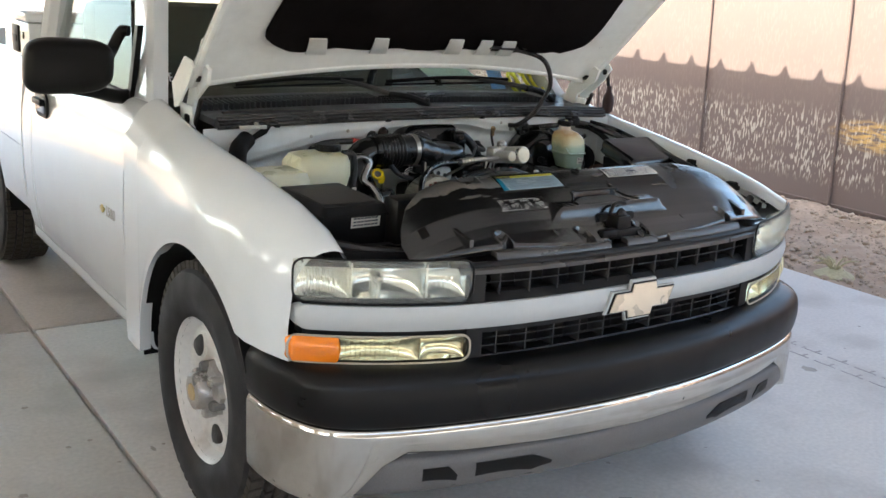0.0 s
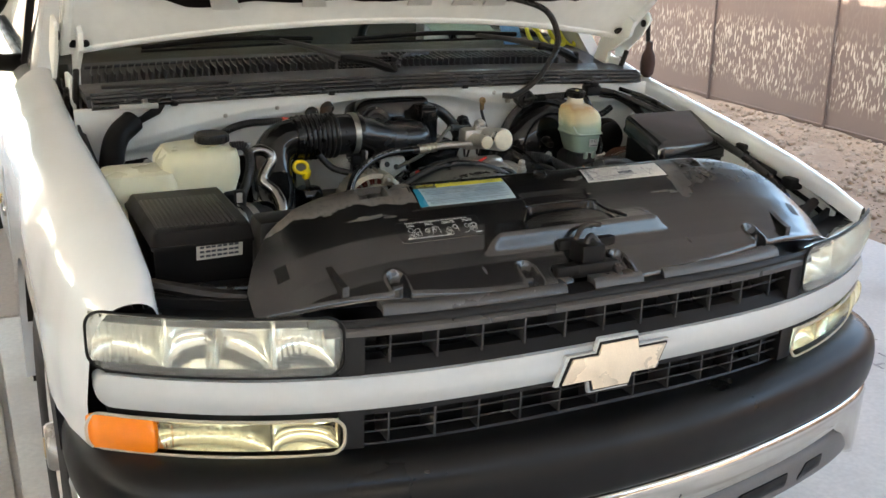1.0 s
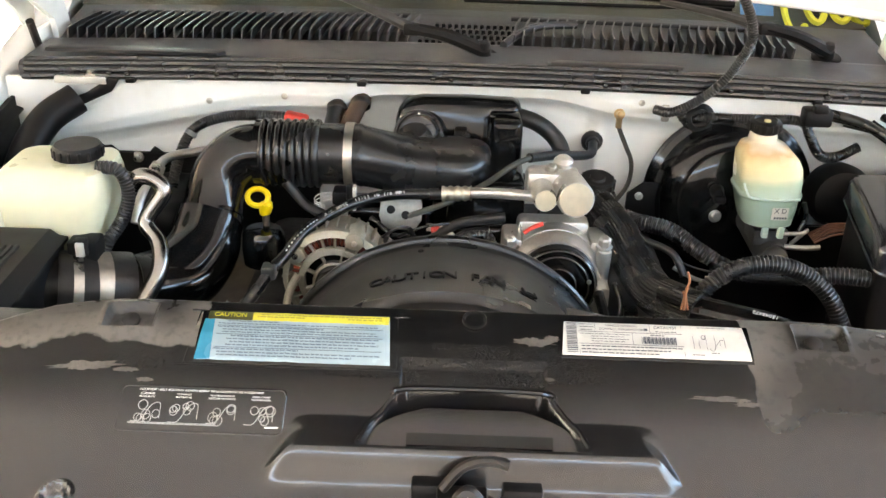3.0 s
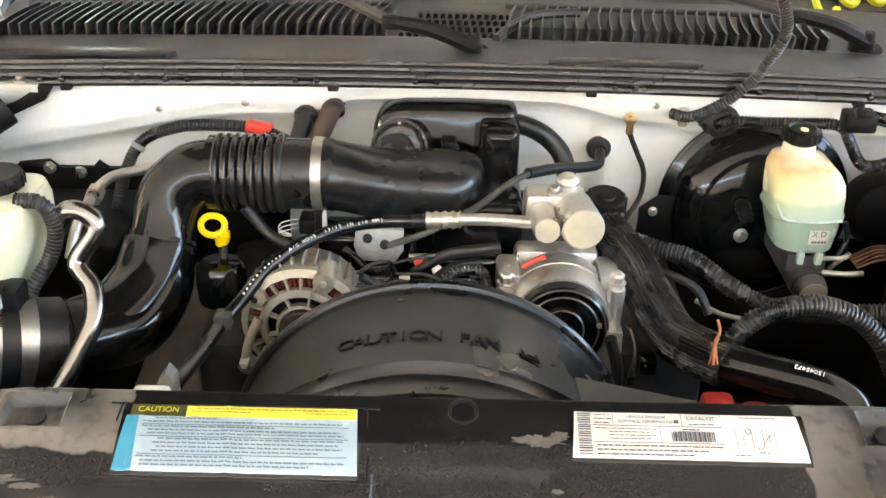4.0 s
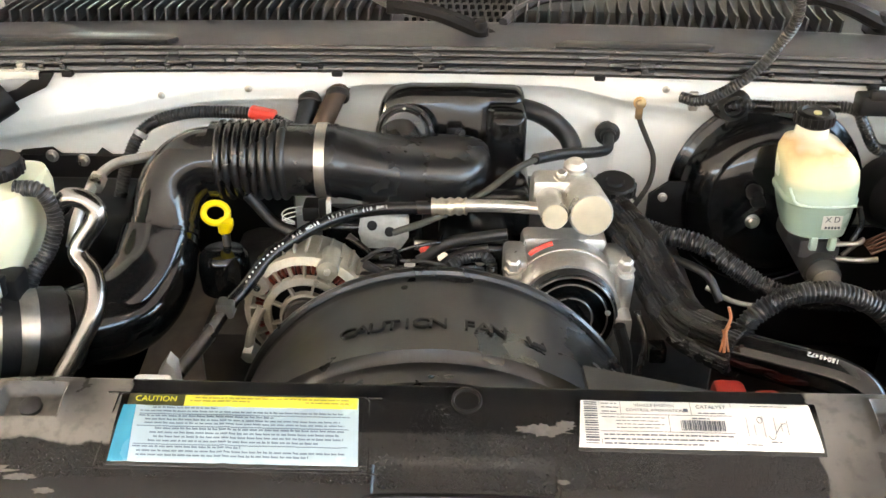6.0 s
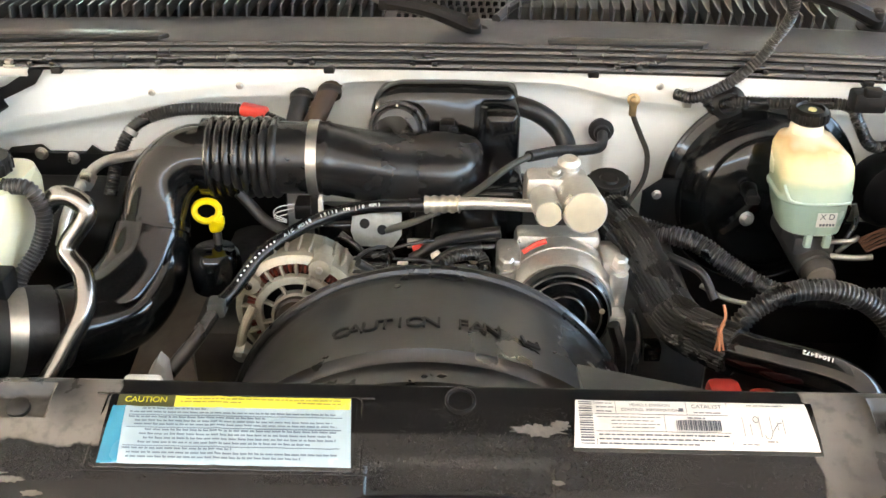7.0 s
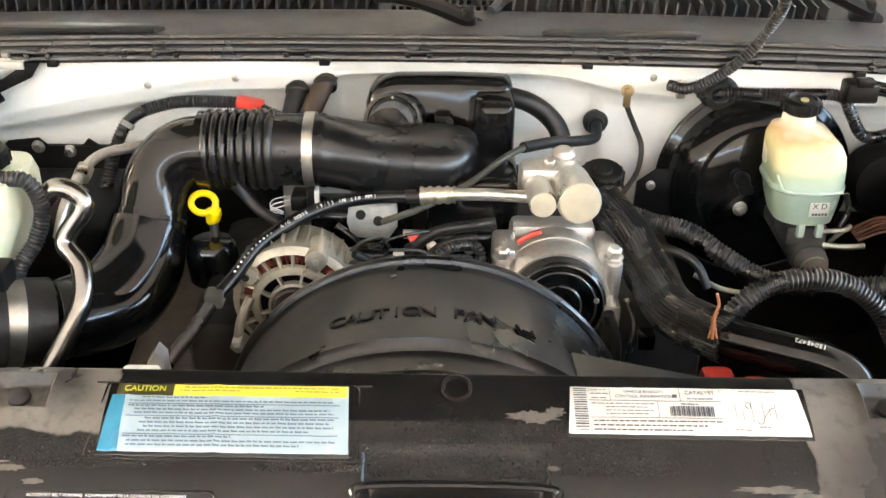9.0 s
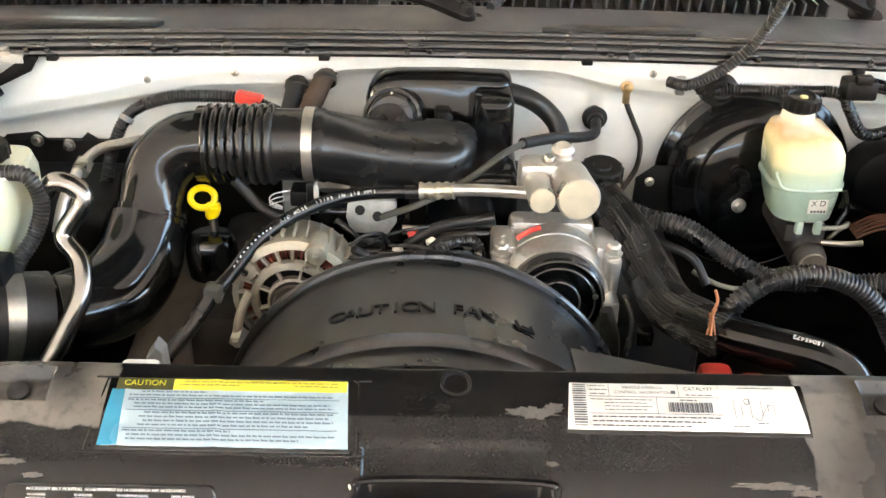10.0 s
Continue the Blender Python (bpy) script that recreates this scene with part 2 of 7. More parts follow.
def lathe(profile, at, axis=(0, 0, 1), sides=24, caps=True):
    """A turned shape: profile rows of radius and height along the axis."""
    turn = Vector((0, 0, 1)).rotation_difference(Vector(axis)).to_matrix().to_4x4()
    m = Matrix.Translation(at) @ turn
    vs, fs = [], []
    for r, h in profile:
        for k in range(sides):
            a = 2 * math.pi * k / sides
            vs.append(tuple(m @ Vector((r * math.cos(a), r * math.sin(a), h))))
    for i in range(len(profile) - 1):
        for k in range(sides):
            a, b = i * sides + k, i * sides + (k + 1) % sides
            fs.append((a, b, b + sides, a + sides))
    if caps:
        fs.append(tuple(range(sides - 1, -1, -1)))
        fs.append(tuple(len(vs) - sides + k for k in range(sides)))
    return vs, fs


def bolt(at, axis=(0, -1, 0), r=0.007):
    return join(lathe([(r * 1.5, 0), (r * 1.5, r * 0.3), (r * 1.3, r * 0.4)], at, axis, 16),
                lathe([(r, r * 0.35), (r, r * 1.1), (r * 0.85, r * 1.25)], at, axis, 6))


def letters(text, size, depth, m):
    """Raised or printed words in the built-in font, laid by m."""
    cu = bpy.data.curves.new("words", "FONT")
    cu.body, cu.size, cu.extrude, cu.align_x = text, size, depth, "CENTER"
    ob = new("words", cu)
    me = bpy.data.meshes.new_from_object(ob)
    shape = [tuple(m @ v.co) for v in me.vertices], [tuple(p.vertices) for p in me.polygons]
    bpy.data.objects.remove(ob)
    bpy.data.curves.remove(cu)
    bpy.data.meshes.remove(me)
    return shape


def words_along(text, points, size, depth, lift, toward=(0, -0.75, 0.66)):
    """Words set letter by letter along a line, facing the given way."""
    ln = curve(points, 60)
    far = [0.0]
    for a, b in zip(ln, ln[1:]):
        far.append(far[-1] + (b - a).length)
    out, k = [], 0
    for n, c in enumerate(text):
        d = far[-1] * (n + 0.5) / len(text)
        while k < len(far) - 2 and far[k + 1] < d:
            k += 1
        if c == " ":
            continue
        ex = (ln[k + 1] - ln[k]).normalized()
        ez = Vector(toward)
        ez = (ez - ex * ez.dot(ex)).normalized()
        ey = ez.cross(ex)
        p = ln[k] + ez * lift - ey * size * 0.35
        out.append(letters(c, size, depth, Matrix(((ex.x, ey.x, ez.x, p.x), (ex.y, ey.y, ez.y, p.y), (ex.z, ey.z, ez.z, p.z), (0, 0, 0, 1)))))
    return join(*out)


def ramp(x, rows):
    """Straight steps between rows of (x, value)."""
    if x <= rows[0][0]:
        return rows[0][1]
    for (a, va), (b, vb) in zip(rows, rows[1:]):
        if x <= b:
            return va + (vb - va) * (x - a) / (b - a)
    return rows[-1][1]


# ---- the place: slabs, soil, screen fence, roof, added walls ----
def fence_material():
    """Woven brown cloth; the light through its slack weave is painted as paler upright dashes."""
    m = mat("brown_screen_cloth", (0.165, 0.120, 0.103), 0.9, vary=0.10, grain=300, blotch=2.5, bump=0.3)
    t = m.node_tree
    p = t.nodes["Principled BSDF"]
    old = p.inputs["Base Color"].links[0].from_socket
    tc = t.nodes.new("ShaderNodeTexCoord")
    sep = t.nodes.new("ShaderNodeSeparateXYZ")
    t.links.new(tc.outputs["Object"], sep.inputs[0])

    def sums(op, a, b):
        n = t.nodes.new("ShaderNodeMath")
        n.operation = op
        for k, s in enumerate((a, b)):
            if isinstance(s, (int, float)):
                n.inputs[k].default_value = s
            else:
                t.links.new(s, n.inputs[k])
        return n.outputs[0]

    def span(src, a, b, c=0.0, d=1.0):
        n = t.nodes.new("ShaderNodeMapRange")
        for key, value in (("From Min", a), ("From Max", b), ("To Min", c), ("To Max", d)):
            n.inputs[key].default_value = value
        t.links.new(src, n.inputs["Value"])
        return n.outputs[0]

    def noise_at(scale, detail, sy, sz):
        mp = t.nodes.new("ShaderNodeMapping")
        mp.inputs["Scale"].default_value = (1, sy, sz)
        t.links.new(tc.outputs["Object"], mp.inputs[0])
        n = t.nodes.new("ShaderNodeTexNoise")
        n.inputs["Scale"].default_value, n.inputs["Detail"].default_value = scale, detail
        t.links.new(mp.outputs[0], n.inputs["Vector"])
        return n.outputs["Fac"]

    # paler dashes painted in for light coming through the weave
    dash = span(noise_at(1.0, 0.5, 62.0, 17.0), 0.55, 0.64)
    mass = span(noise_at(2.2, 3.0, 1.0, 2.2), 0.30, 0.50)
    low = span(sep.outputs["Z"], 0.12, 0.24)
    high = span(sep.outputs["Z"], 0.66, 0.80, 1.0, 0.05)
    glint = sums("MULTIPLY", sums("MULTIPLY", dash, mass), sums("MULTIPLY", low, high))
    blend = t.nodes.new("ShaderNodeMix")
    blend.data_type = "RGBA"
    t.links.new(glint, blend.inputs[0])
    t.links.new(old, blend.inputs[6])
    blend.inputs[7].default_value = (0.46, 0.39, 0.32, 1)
    # a faded orange stain low on the cloth
    dy = sums("MULTIPLY", sums("SUBTRACT", sep.outputs["Y"], 2.72), 2.0)
    dz = sums("MULTIPLY", sums("SUBTRACT", sep.outputs["Z"], 0.60), 8.0)
    near = span(sums("ADD", sums("MULTIPLY", dy, dy), sums("MULTIPLY", dz, dz)), 0.2, 1.4, 0.6, 0.0)
    stain = t.nodes.new("ShaderNodeMix")
    stain.data_type = "RGBA"
    t.links.new(sums("MULTIPLY", near, span(noise_at(3.0, 3.0, 3.0, 14.0), 0.40, 0.60)), stain.inputs[0])
    t.links.new(blend.outputs[2], stain.inputs[6])
    stain.inputs[7].default_value = (0.85, 0.50, 0.12, 1)
    t.links.new(stain.outputs[2], p.inputs["Base Color"])
    return m


SCREEN = fence_material()
ground = tagged(link("ground", grid(lambda u, v: (-400 + 800 * u, -400 + 800 * v, -0.045), 3, 3), SOIL), "pinkish desert soil with scattered gravel", "ground", kind="structure")


def soil_patch(u, v):
    x, y = 3.20 + 2.2 * u, -1.0 + 8.0 * v
    lift = 0.03 * noise.noise((x * 2.3, y * 2.3, 0)) + 0.014 * noise.noise((x * 9, y * 9, 3))
    return x, y, -0.03 + lift * min(1, 6 * u + 0.1)


tagged(link("soil_bed", sheet(soil_patch, 60, 160, (0, 0, 0.05)), SOIL), "uneven pinkish soil bed along the screen fence", "soil", kind="structure")
under = tagged(link("floor", slab(-9.0, 3.17, -40.0, 9.0, -0.2, -0.025, 0), CONCRETE), "grey concrete drive with control joints", "floor", kind="structure")
GAP = 0.009
for x0, x1 in ((-9.0, -5.2), (-5.2, -1.04), (-1.04, 3.20)):
    for y0, y1 in ((-40.0, -15.0), (-15.0, -6.5), (-6.5, -1.9), (-1.9, 2.73), (2.73, 9.0)):
        part("floor_slab", slab(x0 + GAP, x1 - GAP, y0 + GAP, y1 - GAP, -0.10, 0.0, 0.008), CONCRETE, under)

# oil spots and scuffs on the slabs
spot_rnd = random.Random(12)
SPOTMAT = mat("oil_spot", (0.34, 0.31, 0.27), 0.6, vary=0.25, grain=40, blotch=10, bump=0.1)
spots = []
for k in range(120):
    x, y = spot_rnd.uniform(-3.6, 2.6), spot_rnd.uniform(-0.6, 4.5)
    w, h = 0.008 + 0.045 * spot_rnd.random() ** 4, 0.3 + spot_rnd.random()
    a0 = spot_rnd.uniform(0, 3)
    rim = []
    for j in range(14):
        a = 6.2832 * j / 14
        q = w * (0.8 + 0.45 * noise.noise((2 * math.cos(a) + k, 2 * math.sin(a), k * 0.7)))
        p, r = q * math.cos(a), q * h * math.sin(a)
        rim.append((x + p * math.cos(a0) - r * math.sin(a0), y + p * math.sin(a0) + r * math.cos(a0), 0.0012))
    spots.append((rim, [tuple(range(14))]))
tagged(link("floor_spots", join(*spots), SPOTMAT), "small dark oil spots on the concrete", "stains", kind="stuff")

# stones on the soil bed
rnd = random.Random(4)
vs, fs = [], []
for k in range(4200):
    x, y = 3.26 + 2.0 * rnd.random(), 0.2 + 5.5 * rnd.random()
    r = 0.006 + 0.024 * rnd.random() ** 4
    shape = lathe([(r * 0.5, -r * 0.5), (r, 0), (r * 0.75, r * 0.5), (r * 0.2, r * 0.72)], (x, y, -0.022), (rnd.uniform(-0.5, 0.5), rnd.uniform(-0.5, 0.5), 1), 6)
    n = len(vs)
    vs += shape[0]
    fs += [tuple(i + n for i in f) for f in shape[1]]
tagged(link("gravel", (vs, fs), STONE), "small pinkish gravel stones scattered on soil", "gravel", kind="stuff")

# a dry clump at the slab's edge
clump = []
for k in range(16):
    a, b = rnd.uniform(0, 6.28), rnd.uniform(0.05, 0.16)
    p = Vector((3.43, 1.82, 0.0))
    q = p + Vector((math.cos(a) * b, math.sin(a) * b, rnd.uniform(0.03, 0.09)))
    clump.append(tube([p, p.lerp(q, 0.5) + Vector((0, 0, 0.03)), q], 0.009, 6, 4, ends=(1, 0.3)))
clump.append(lathe([(0.13, -0.04), (0.12, 0.0), (0.06, 0.03), (0.02, 0.035)], (3.43, 1.82, -0.02), sides=14))
tagged(link("dry_plant_clump", join(*clump), DRYPLANT), "dry straw-coloured plant clump beside the concrete edge", "plant")

# faint tyre tread marks on the slab
marks = []
for k in range(6):
    for row in range(2):
        x, y = 1.93 + 0.10 * row, 0.35 + 0.14 * k
        marks.append(slab(x, x + 0.008, y, y + 0.11, 0.0005, 0.0015, 0))
        marks.append(slab(x, x + 0.045, y + 0.03, y + 0.04, 0.0005, 0.0015, 0))
tagged(link("tyre_marks", join(*marks), mat("tyre_mark_dust", (0.36, 0.34, 0.32), 0.9)), "faint grey tyre tread marks on concrete", "marks", kind="stuff")

# the screen fence
FX = 5.30


def screen_sheet(u, v):
    y, z = -10 + 26 * u, -0.06 + 2.13 * v
    return FX + 0.012 * noise.noise((y * 1.3, z * 1.1, 0)) + 0.006 * noise.noise((y * 6, z * 3, 5)), y, z


fence = tagged(new("screen_fence"), "brown privacy screen cloth fence on dark posts", "fence")
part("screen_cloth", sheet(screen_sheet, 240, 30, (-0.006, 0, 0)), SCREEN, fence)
for k in range(-9, 9):
    y = 3.17 + 1.42 * k
    part("post", tube([(FX - 0.02, y, -0.1), (FX - 0.02, y + 0.05, 1.2), (FX - 0.02, y + 0.1, 2.12)], 0.012, 10), POSTMAT, fence)
part("bottom_rail", tube([(FX - 0.01, -10, 0.0), (FX - 0.01, 3, 0.0), (FX - 0.01, 16, 0.0)], 0.007, 8), SCREEN, fence)

# the carport over the drive: a flat roof on posts; the tiles on its eave throw the scalloped shade line on the fence
RX, RZ = 3.50, 2.72
tagged(link("ceiling", join(slab(-9.6, RX - 0.06, -3.2, 9.6, RZ - 0.16, RZ, 0.01), slab(RX - 0.06, RX, -3.25, 9.65, RZ - 0.20, RZ, 0.008)), CEILING), "pale painted carport ceiling", "ceiling", kind="structure")
coping = []
for k in range(37):
    y = -3.10 + 0.35 * k
    coping.append(prism([(-0.075, 0.0), (0.075, 0.0), (0.030, 0.045), (0.012, 0.095), (-0.012, 0.095), (-0.030, 0.045)], 0.30, 0, Matrix(((0, 0, 1, RX - 0.31), (1, 0, 0, y), (0, 1, 0, RZ), (0, 0, 0, 1)))))
tagged(link("roof_tiles", join(*coping), STUCCO), "clay tiles along the eave of the carport", "roof", kind="structure")
# unseen wall added to cut side light; its openings throw reflections on the fender
side_wall, edge_y = [], -3.0
for y0, y1, z0, z1 in ((-2.2, -0.7, 1.2, 2.45), (-0.2, 1.3, 1.2, 2.45), (1.9, 2.7, 1.2, 2.45), (3.3, 4.1, 1.2, 2.45), (4.9, 6.2, 1.2, 2.45), (7.0, 8.4, 1.2, 2.45)):
    side_wall += [slab(-5.25, -5.0, edge_y, y0, -0.05, RZ - 0.163, 0), slab(-5.25, -5.0, y0, y1, -0.05, z0, 0), slab(-5.25, -5.0, y0, y1, z1, RZ - 0.163, 0)]
    edge_y = y1
side_wall.append(slab(-5.25, -5.0, edge_y, 9.5, -0.05, RZ - 0.163, 0))
tagged(link("added_wall_west", join(*side_wall), STUCCO), "pale stucco wall with openings, added out of view to shape light", "wall", kind="structure")
# unseen wall added to keep bright sky out of the front reflections
tagged(link("added_wall_south", slab(-14.0, 5.2, -7.3, -7.0, -0.1, 3.6, 0.01), mat("brown_stucco", (0.20, 0.165, 0.135), 0.85, vary=0.08, grain=120, blotch=3, bump=0.5)), "plain brown stucco wall, added out of view to darken reflections", "wall", kind="structure")
for bx in (-9.4, 3.25):
    tagged(link("ceiling_beam", slab(bx - 0.07, bx + 0.07, -3.1, 9.5, RZ - 0.36, RZ - 0.163, 0.008), CEILING), "pale painted carport beam", "beam", kind="structure")
for px, py in ((-9.4, -3.0), (-9.4, 2.2), (-9.4, 5.8), (-9.4, 9.4), (3.25, -3.0), (3.25, 7.6)):
    tagged(link("carport_post", slab(px - 0.06, px + 0.06, py - 0.06, py + 0.06, -0.02, RZ - 0.36, 0.006), CEILING), "square pale painted carport post", "post", kind="structure")

# ---- the truck: outer body ----
truck = tagged(new("pickup_truck"), "white pickup truck with raised hood and open engine bay", "truck")


def face_y(x):
    """How far back the front end lies at x."""
    return 0.185 + 0.215 * (min(abs(x), 0.92) / 0.91) ** 3.2


TOPX = [(0.33, 0.835), (0.42, 0.822), (0.5, 0.815), (0.65, 0.815), (0.85, 0.825), (1.1, 0.84), (1.3, 0.845), (1.52, 0.85)]
TOPZ = [(0.33, 0.905), (0.40, 0.930), (0.5, 0.966), (0.65, 1.003), (0.85, 1.038), (1.1, 1.073), (1.3, 1.102), (1.42, 1.128), (1.52, 1.150)]
WIDE = [(0.36, 0.915), (0.42, 0.935), (0.5, 0.957), (0.65, 0.975), (0.85, 0.985), (1.52, 0.985)]
ARCH_Y, ARCH_Z, ARCH_R = 0.955, 0.385, 0.425


def arch_low(y):
    d = abs(y - ARCH_Y)
    z = ARCH_Z + math.sqrt(max(0, ARCH_R ** 2 - d * d)) if d < ARCH_R else 0
    return max(z, 0.650 if y < ARCH_Y else 0.352)


ys = [0.405, 0.43, 0.46, 0.5, 0.54, 0.58]
ys += [ARCH_Y - ARCH_R * math.cos(radians(a)) for a in range(40, 181, 5)] + [1.37, 1.385, 1.40, 1.415, 1.44, 1.47, 1.50, 1.521]
FENDER_YS = sorted(ys)


def fender(s):
    rows = []
    for yn in FENDER_YS:
        xi, zi, w, zb = ramp(yn, TOPX), ramp(yn, TOPZ), ramp(yn, WIDE), arch_low(yn)
        d = w - xi
        flare = 0.003 * math.exp(-((zb - 0.6) / 0.4) ** 2) if 0.55 < yn < 1.45 else 0.0
        flat = min(1, max(0, (yn - 1.10) / 0.42))
        pts = [(xi - 0.012, zi - 0.035), (xi - 0.002, zi - 0.004), (xi + 0.25 * d, zi), (xi + 0.6 * d, zi - 0.022 - 0.012 * flat), (xi + 0.86 * d, zi - 0.075 - 0.020 * flat),
               (w - 0.002, max(zi - 0.17, zb + 0.12)), (w + 0.002, zb + 0.075), (w + flare, zb + 0.03), (w + flare, zb)]
        line = curve([(x, z, 0) for x, z in pts], 3)
        g = (yn - 0.405) / (1.521 - 0.405)
        rows.append([(s * p.x, face_y(p.x) + 0.004 + (1.521 - face_y(p.x) - 0.004) * g, p.y) for p in line]
                    + [(s * (w - 0.034), 0.405 + 1.116 * g, zb + 0.004)])
    nv = len(rows[0])
    fs = [(i * nv + j, (i + 1) * nv + j, (i + 1) * nv + j + 1, i * nv + j + 1) for i in range(len(rows) - 1) for j in range(nv - 1)]
    part("fender", ([p for r in rows for p in r], fs), PAINT, truck, "glossy white painted fender", 50)
    # black liner inside the arch
    part("wheel_liner", sheet(lambda u, v: (s * (0.972 - 0.16 * v), ARCH_Y - (ARCH_R + 0.012) * math.cos(math.pi * (0.16 + 0.84 * u)), ARCH_Z - 0.05 + (ARCH_R + 0.06) * math.sin(math.pi * (0.16 + 0.84 * u))), 28, 6, (0, 0, -0.006)), BLACK, truck)
    part("inner_fender", sheet(lambda u, v: (s * (0.825 - 0.006 * v), 0.42 + 1.12 * u, ramp(0.42 + 1.12 * u, TOPZ) - 0.03 - 0.15 * v), 24, 8, (s * 0.006, 0, 0)), BLACK if s < 0 else BAYPAINT, truck)
    part("wheelhouse", sheet(lambda u, v: (s * (0.820 - 0.06 * v), 0.42 + 1.12 * u, ramp(0.42 + 1.12 * u, TOPZ) - 0.178 - 0.45 * v), 24, 8, (s * 0.006, 0, 0)), BLACK, truck)
    part("fender_rail", sheet(lambda u, v: (s * (0.842 - 0.035 * v), 0.40 + 1.1 * u, ramp(0.40 + 1.1 * u, TOPZ) - 0.04 - 0.012 * v), 24, 4, (0, 0, 0.004)), BLACK, truck)


for s in (-1, 1):
    fender(s)

DOORP = [(0.890, 1.138), (0.922, 1.118), (0.960, 1.05), (0.982, 0.93), (0.988, 0.78), (0.984, 0.62), (0.972, 0.5), (0.955, 0.42)]
ROCKP = [(0.955, 0.414), (0.950, 0.37), (0.930, 0.350), (0.88, 0.345)]


def side_panel(s, name, y0, y1, prof, label="", bow=0.0):
    line = [(p.x, p.y) for p in curve([(x, z, 0) for x, z in prof], 4)]
    n = len(line)
    return part(name, sheet(lambda u, v: (s * (line[round(v * (n - 1))][0] + bow * math.sin(math.pi * u)), y0 + (y1 - y0) * u, line[round(v * (n - 1))][1]), 12, n, (s * 0.012, 0, 0)), PAINT, truck, label, 50)


def handle(s, door):
    m = Matrix(((0, 0, s, s * 0.979), (1, 0, 0, 2.60), (0, 1, 0, 1.00), (0, 0, 0, 1)))
    part("handle_bezel", prism(rounded(0.19, 0.10, 0.035), 0.010, 0.004, m), BLACK, door, "black door handle bezel")
    part("handle_cup", prism(rounded(0.15, 0.065, 0.025), 0.012, 0.003, m), GLOSS, door)
    part("door_handle", prism(rounded(0.14, 0.028, 0.012), 0.030, 0.008, m @ pose(0, 0.014, 0)), BLACK, door, "black door pull")


for s in (-1, 1):
    d = side_panel(s, "door", 1.527, 2.800, DOORP, "white front door with a black handle", 0.004)
    handle(s, d)
    side_panel(s, "rocker", 1.380, 2.97, ROCKP)
    side_panel(s, "cab_side", 2.806, 2.97, DOORP)
    bed = [(0.90, 1.15), (0.955, 1.13), (0.982, 0.95), (0.988, 0.80)]
    side_panel(s, "bed_side", 2.99, 5.45, bed + [(0.988, 0.77)], "white cargo bed side")
    for y0, y1 in ((2.99, 3.52), (4.38, 5.45)):
        side_panel(s, "bed_side", y0, y1, [(0.988, 0.768), (0.984, 0.62), (0.965, 0.48)])
    part("wheel_liner", sheet(lambda u, v: (s * (0.95 - 0.28 * v), 3.95 - 0.44 * math.cos(math.pi * u), 0.36 + 0.44 * math.sin(math.pi * u)), 20, 4, (0, 0, -0.006)), BLACK, truck)
    # pillars and window frame
    part("a_pillar", sheet(lambda u, v: (s * (0.902 - 0.187 * v - 0.012 * (2 * u - 1) ** 8), 1.505 + 0.51 * v + (0.185 + 0.03 * v) * u, 1.100 + 0.640 * v), 9, 10, (s * 0.05, 0, 0)), PAINT, truck, "white windscreen pillar")
    part("b_pillar", tube([(s * 0.885, 2.86, 1.10), (s * 0.82, 2.88, 1.45), (s * 0.73, 2.90, 1.74)], 0.06, 10), PAINT, truck)
    part("side_window", sheet(lambda u, v: (s * (0.895 - 0.16 * v), 1.69 + 0.52 * v + (1.11 - 0.52 * v) * u, 1.125 + 0.585 * v), 6, 6, (s * 0.004, 0, 0)), GLASS, truck).visible_shadow = False
    part("belt_seal", tube([(s * 0.900, 1.70, 1.140), (s * 0.905, 2.2, 1.142), (s * 0.900, 2.82, 1.142)], 0.012, 8), RUBBER, truck)
    # door mirror
    if s > 0:
        continue
    mm = Matrix(((s, 0, 0, s * 1.108), (0, 1, 0, 1.66), (0, 0, 1, 1.243), (0, 0, 0, 1))) @ pose(0, 0, 0, 90, 0, 6)
    head_rim = [(0.135 * math.copysign(abs(math.cos(a)) ** 0.55, math.cos(a)) - 0.012 * math.sin(a), (0.086 + 0.008 * math.cos(a)) * math.copysign(abs(math.sin(a)) ** 0.55, math.sin(a))) for a in [6.2832 * k / 36 for k in range(36)]]
    mirror = part("door_mirror", prism(head_rim, 0.09, 0.032, mm @ pose(0, 0, -0.03)), BLACK, truck, "large black plastic door mirror", 50)
    part("mirror_arm", tube([(s * 0.895, 1.735, 1.135), (s * 0.95, 1.70, 1.140), (s * 1.02, 1.67, 1.158), (s * 1.10, 1.65, 1.172)], 0.026, 12, ends=(1.0, 0.7)), BLACK, mirror)
    part("mirror_loop", tube([(s * 0.895, 1.72, 1.352), (s * 0.915, 1.735, 1.350), (s * 0.945, 1.745, 1.290), (s * 0.985, 1.68, 1.262)], 0.017, 12, ends=(1.0, 1.2)), BLACK, mirror)
    part("mirror_sail", sheet(lambda u, v: (s * (0.905 - 0.045 * v), 1.695 + 0.20 * v * 0.2 + 0.030 * u, 1.135 + 0.235 * v), 3, 8, (s * 0.02, 0, 0)), BLACK, mirror)
    part("mirror_glass", prism(rounded(0.20, 0.135, 0.05, 6), 0.004, 0, mm @ pose(0, 0, -0.036)), CHROME, mirror)

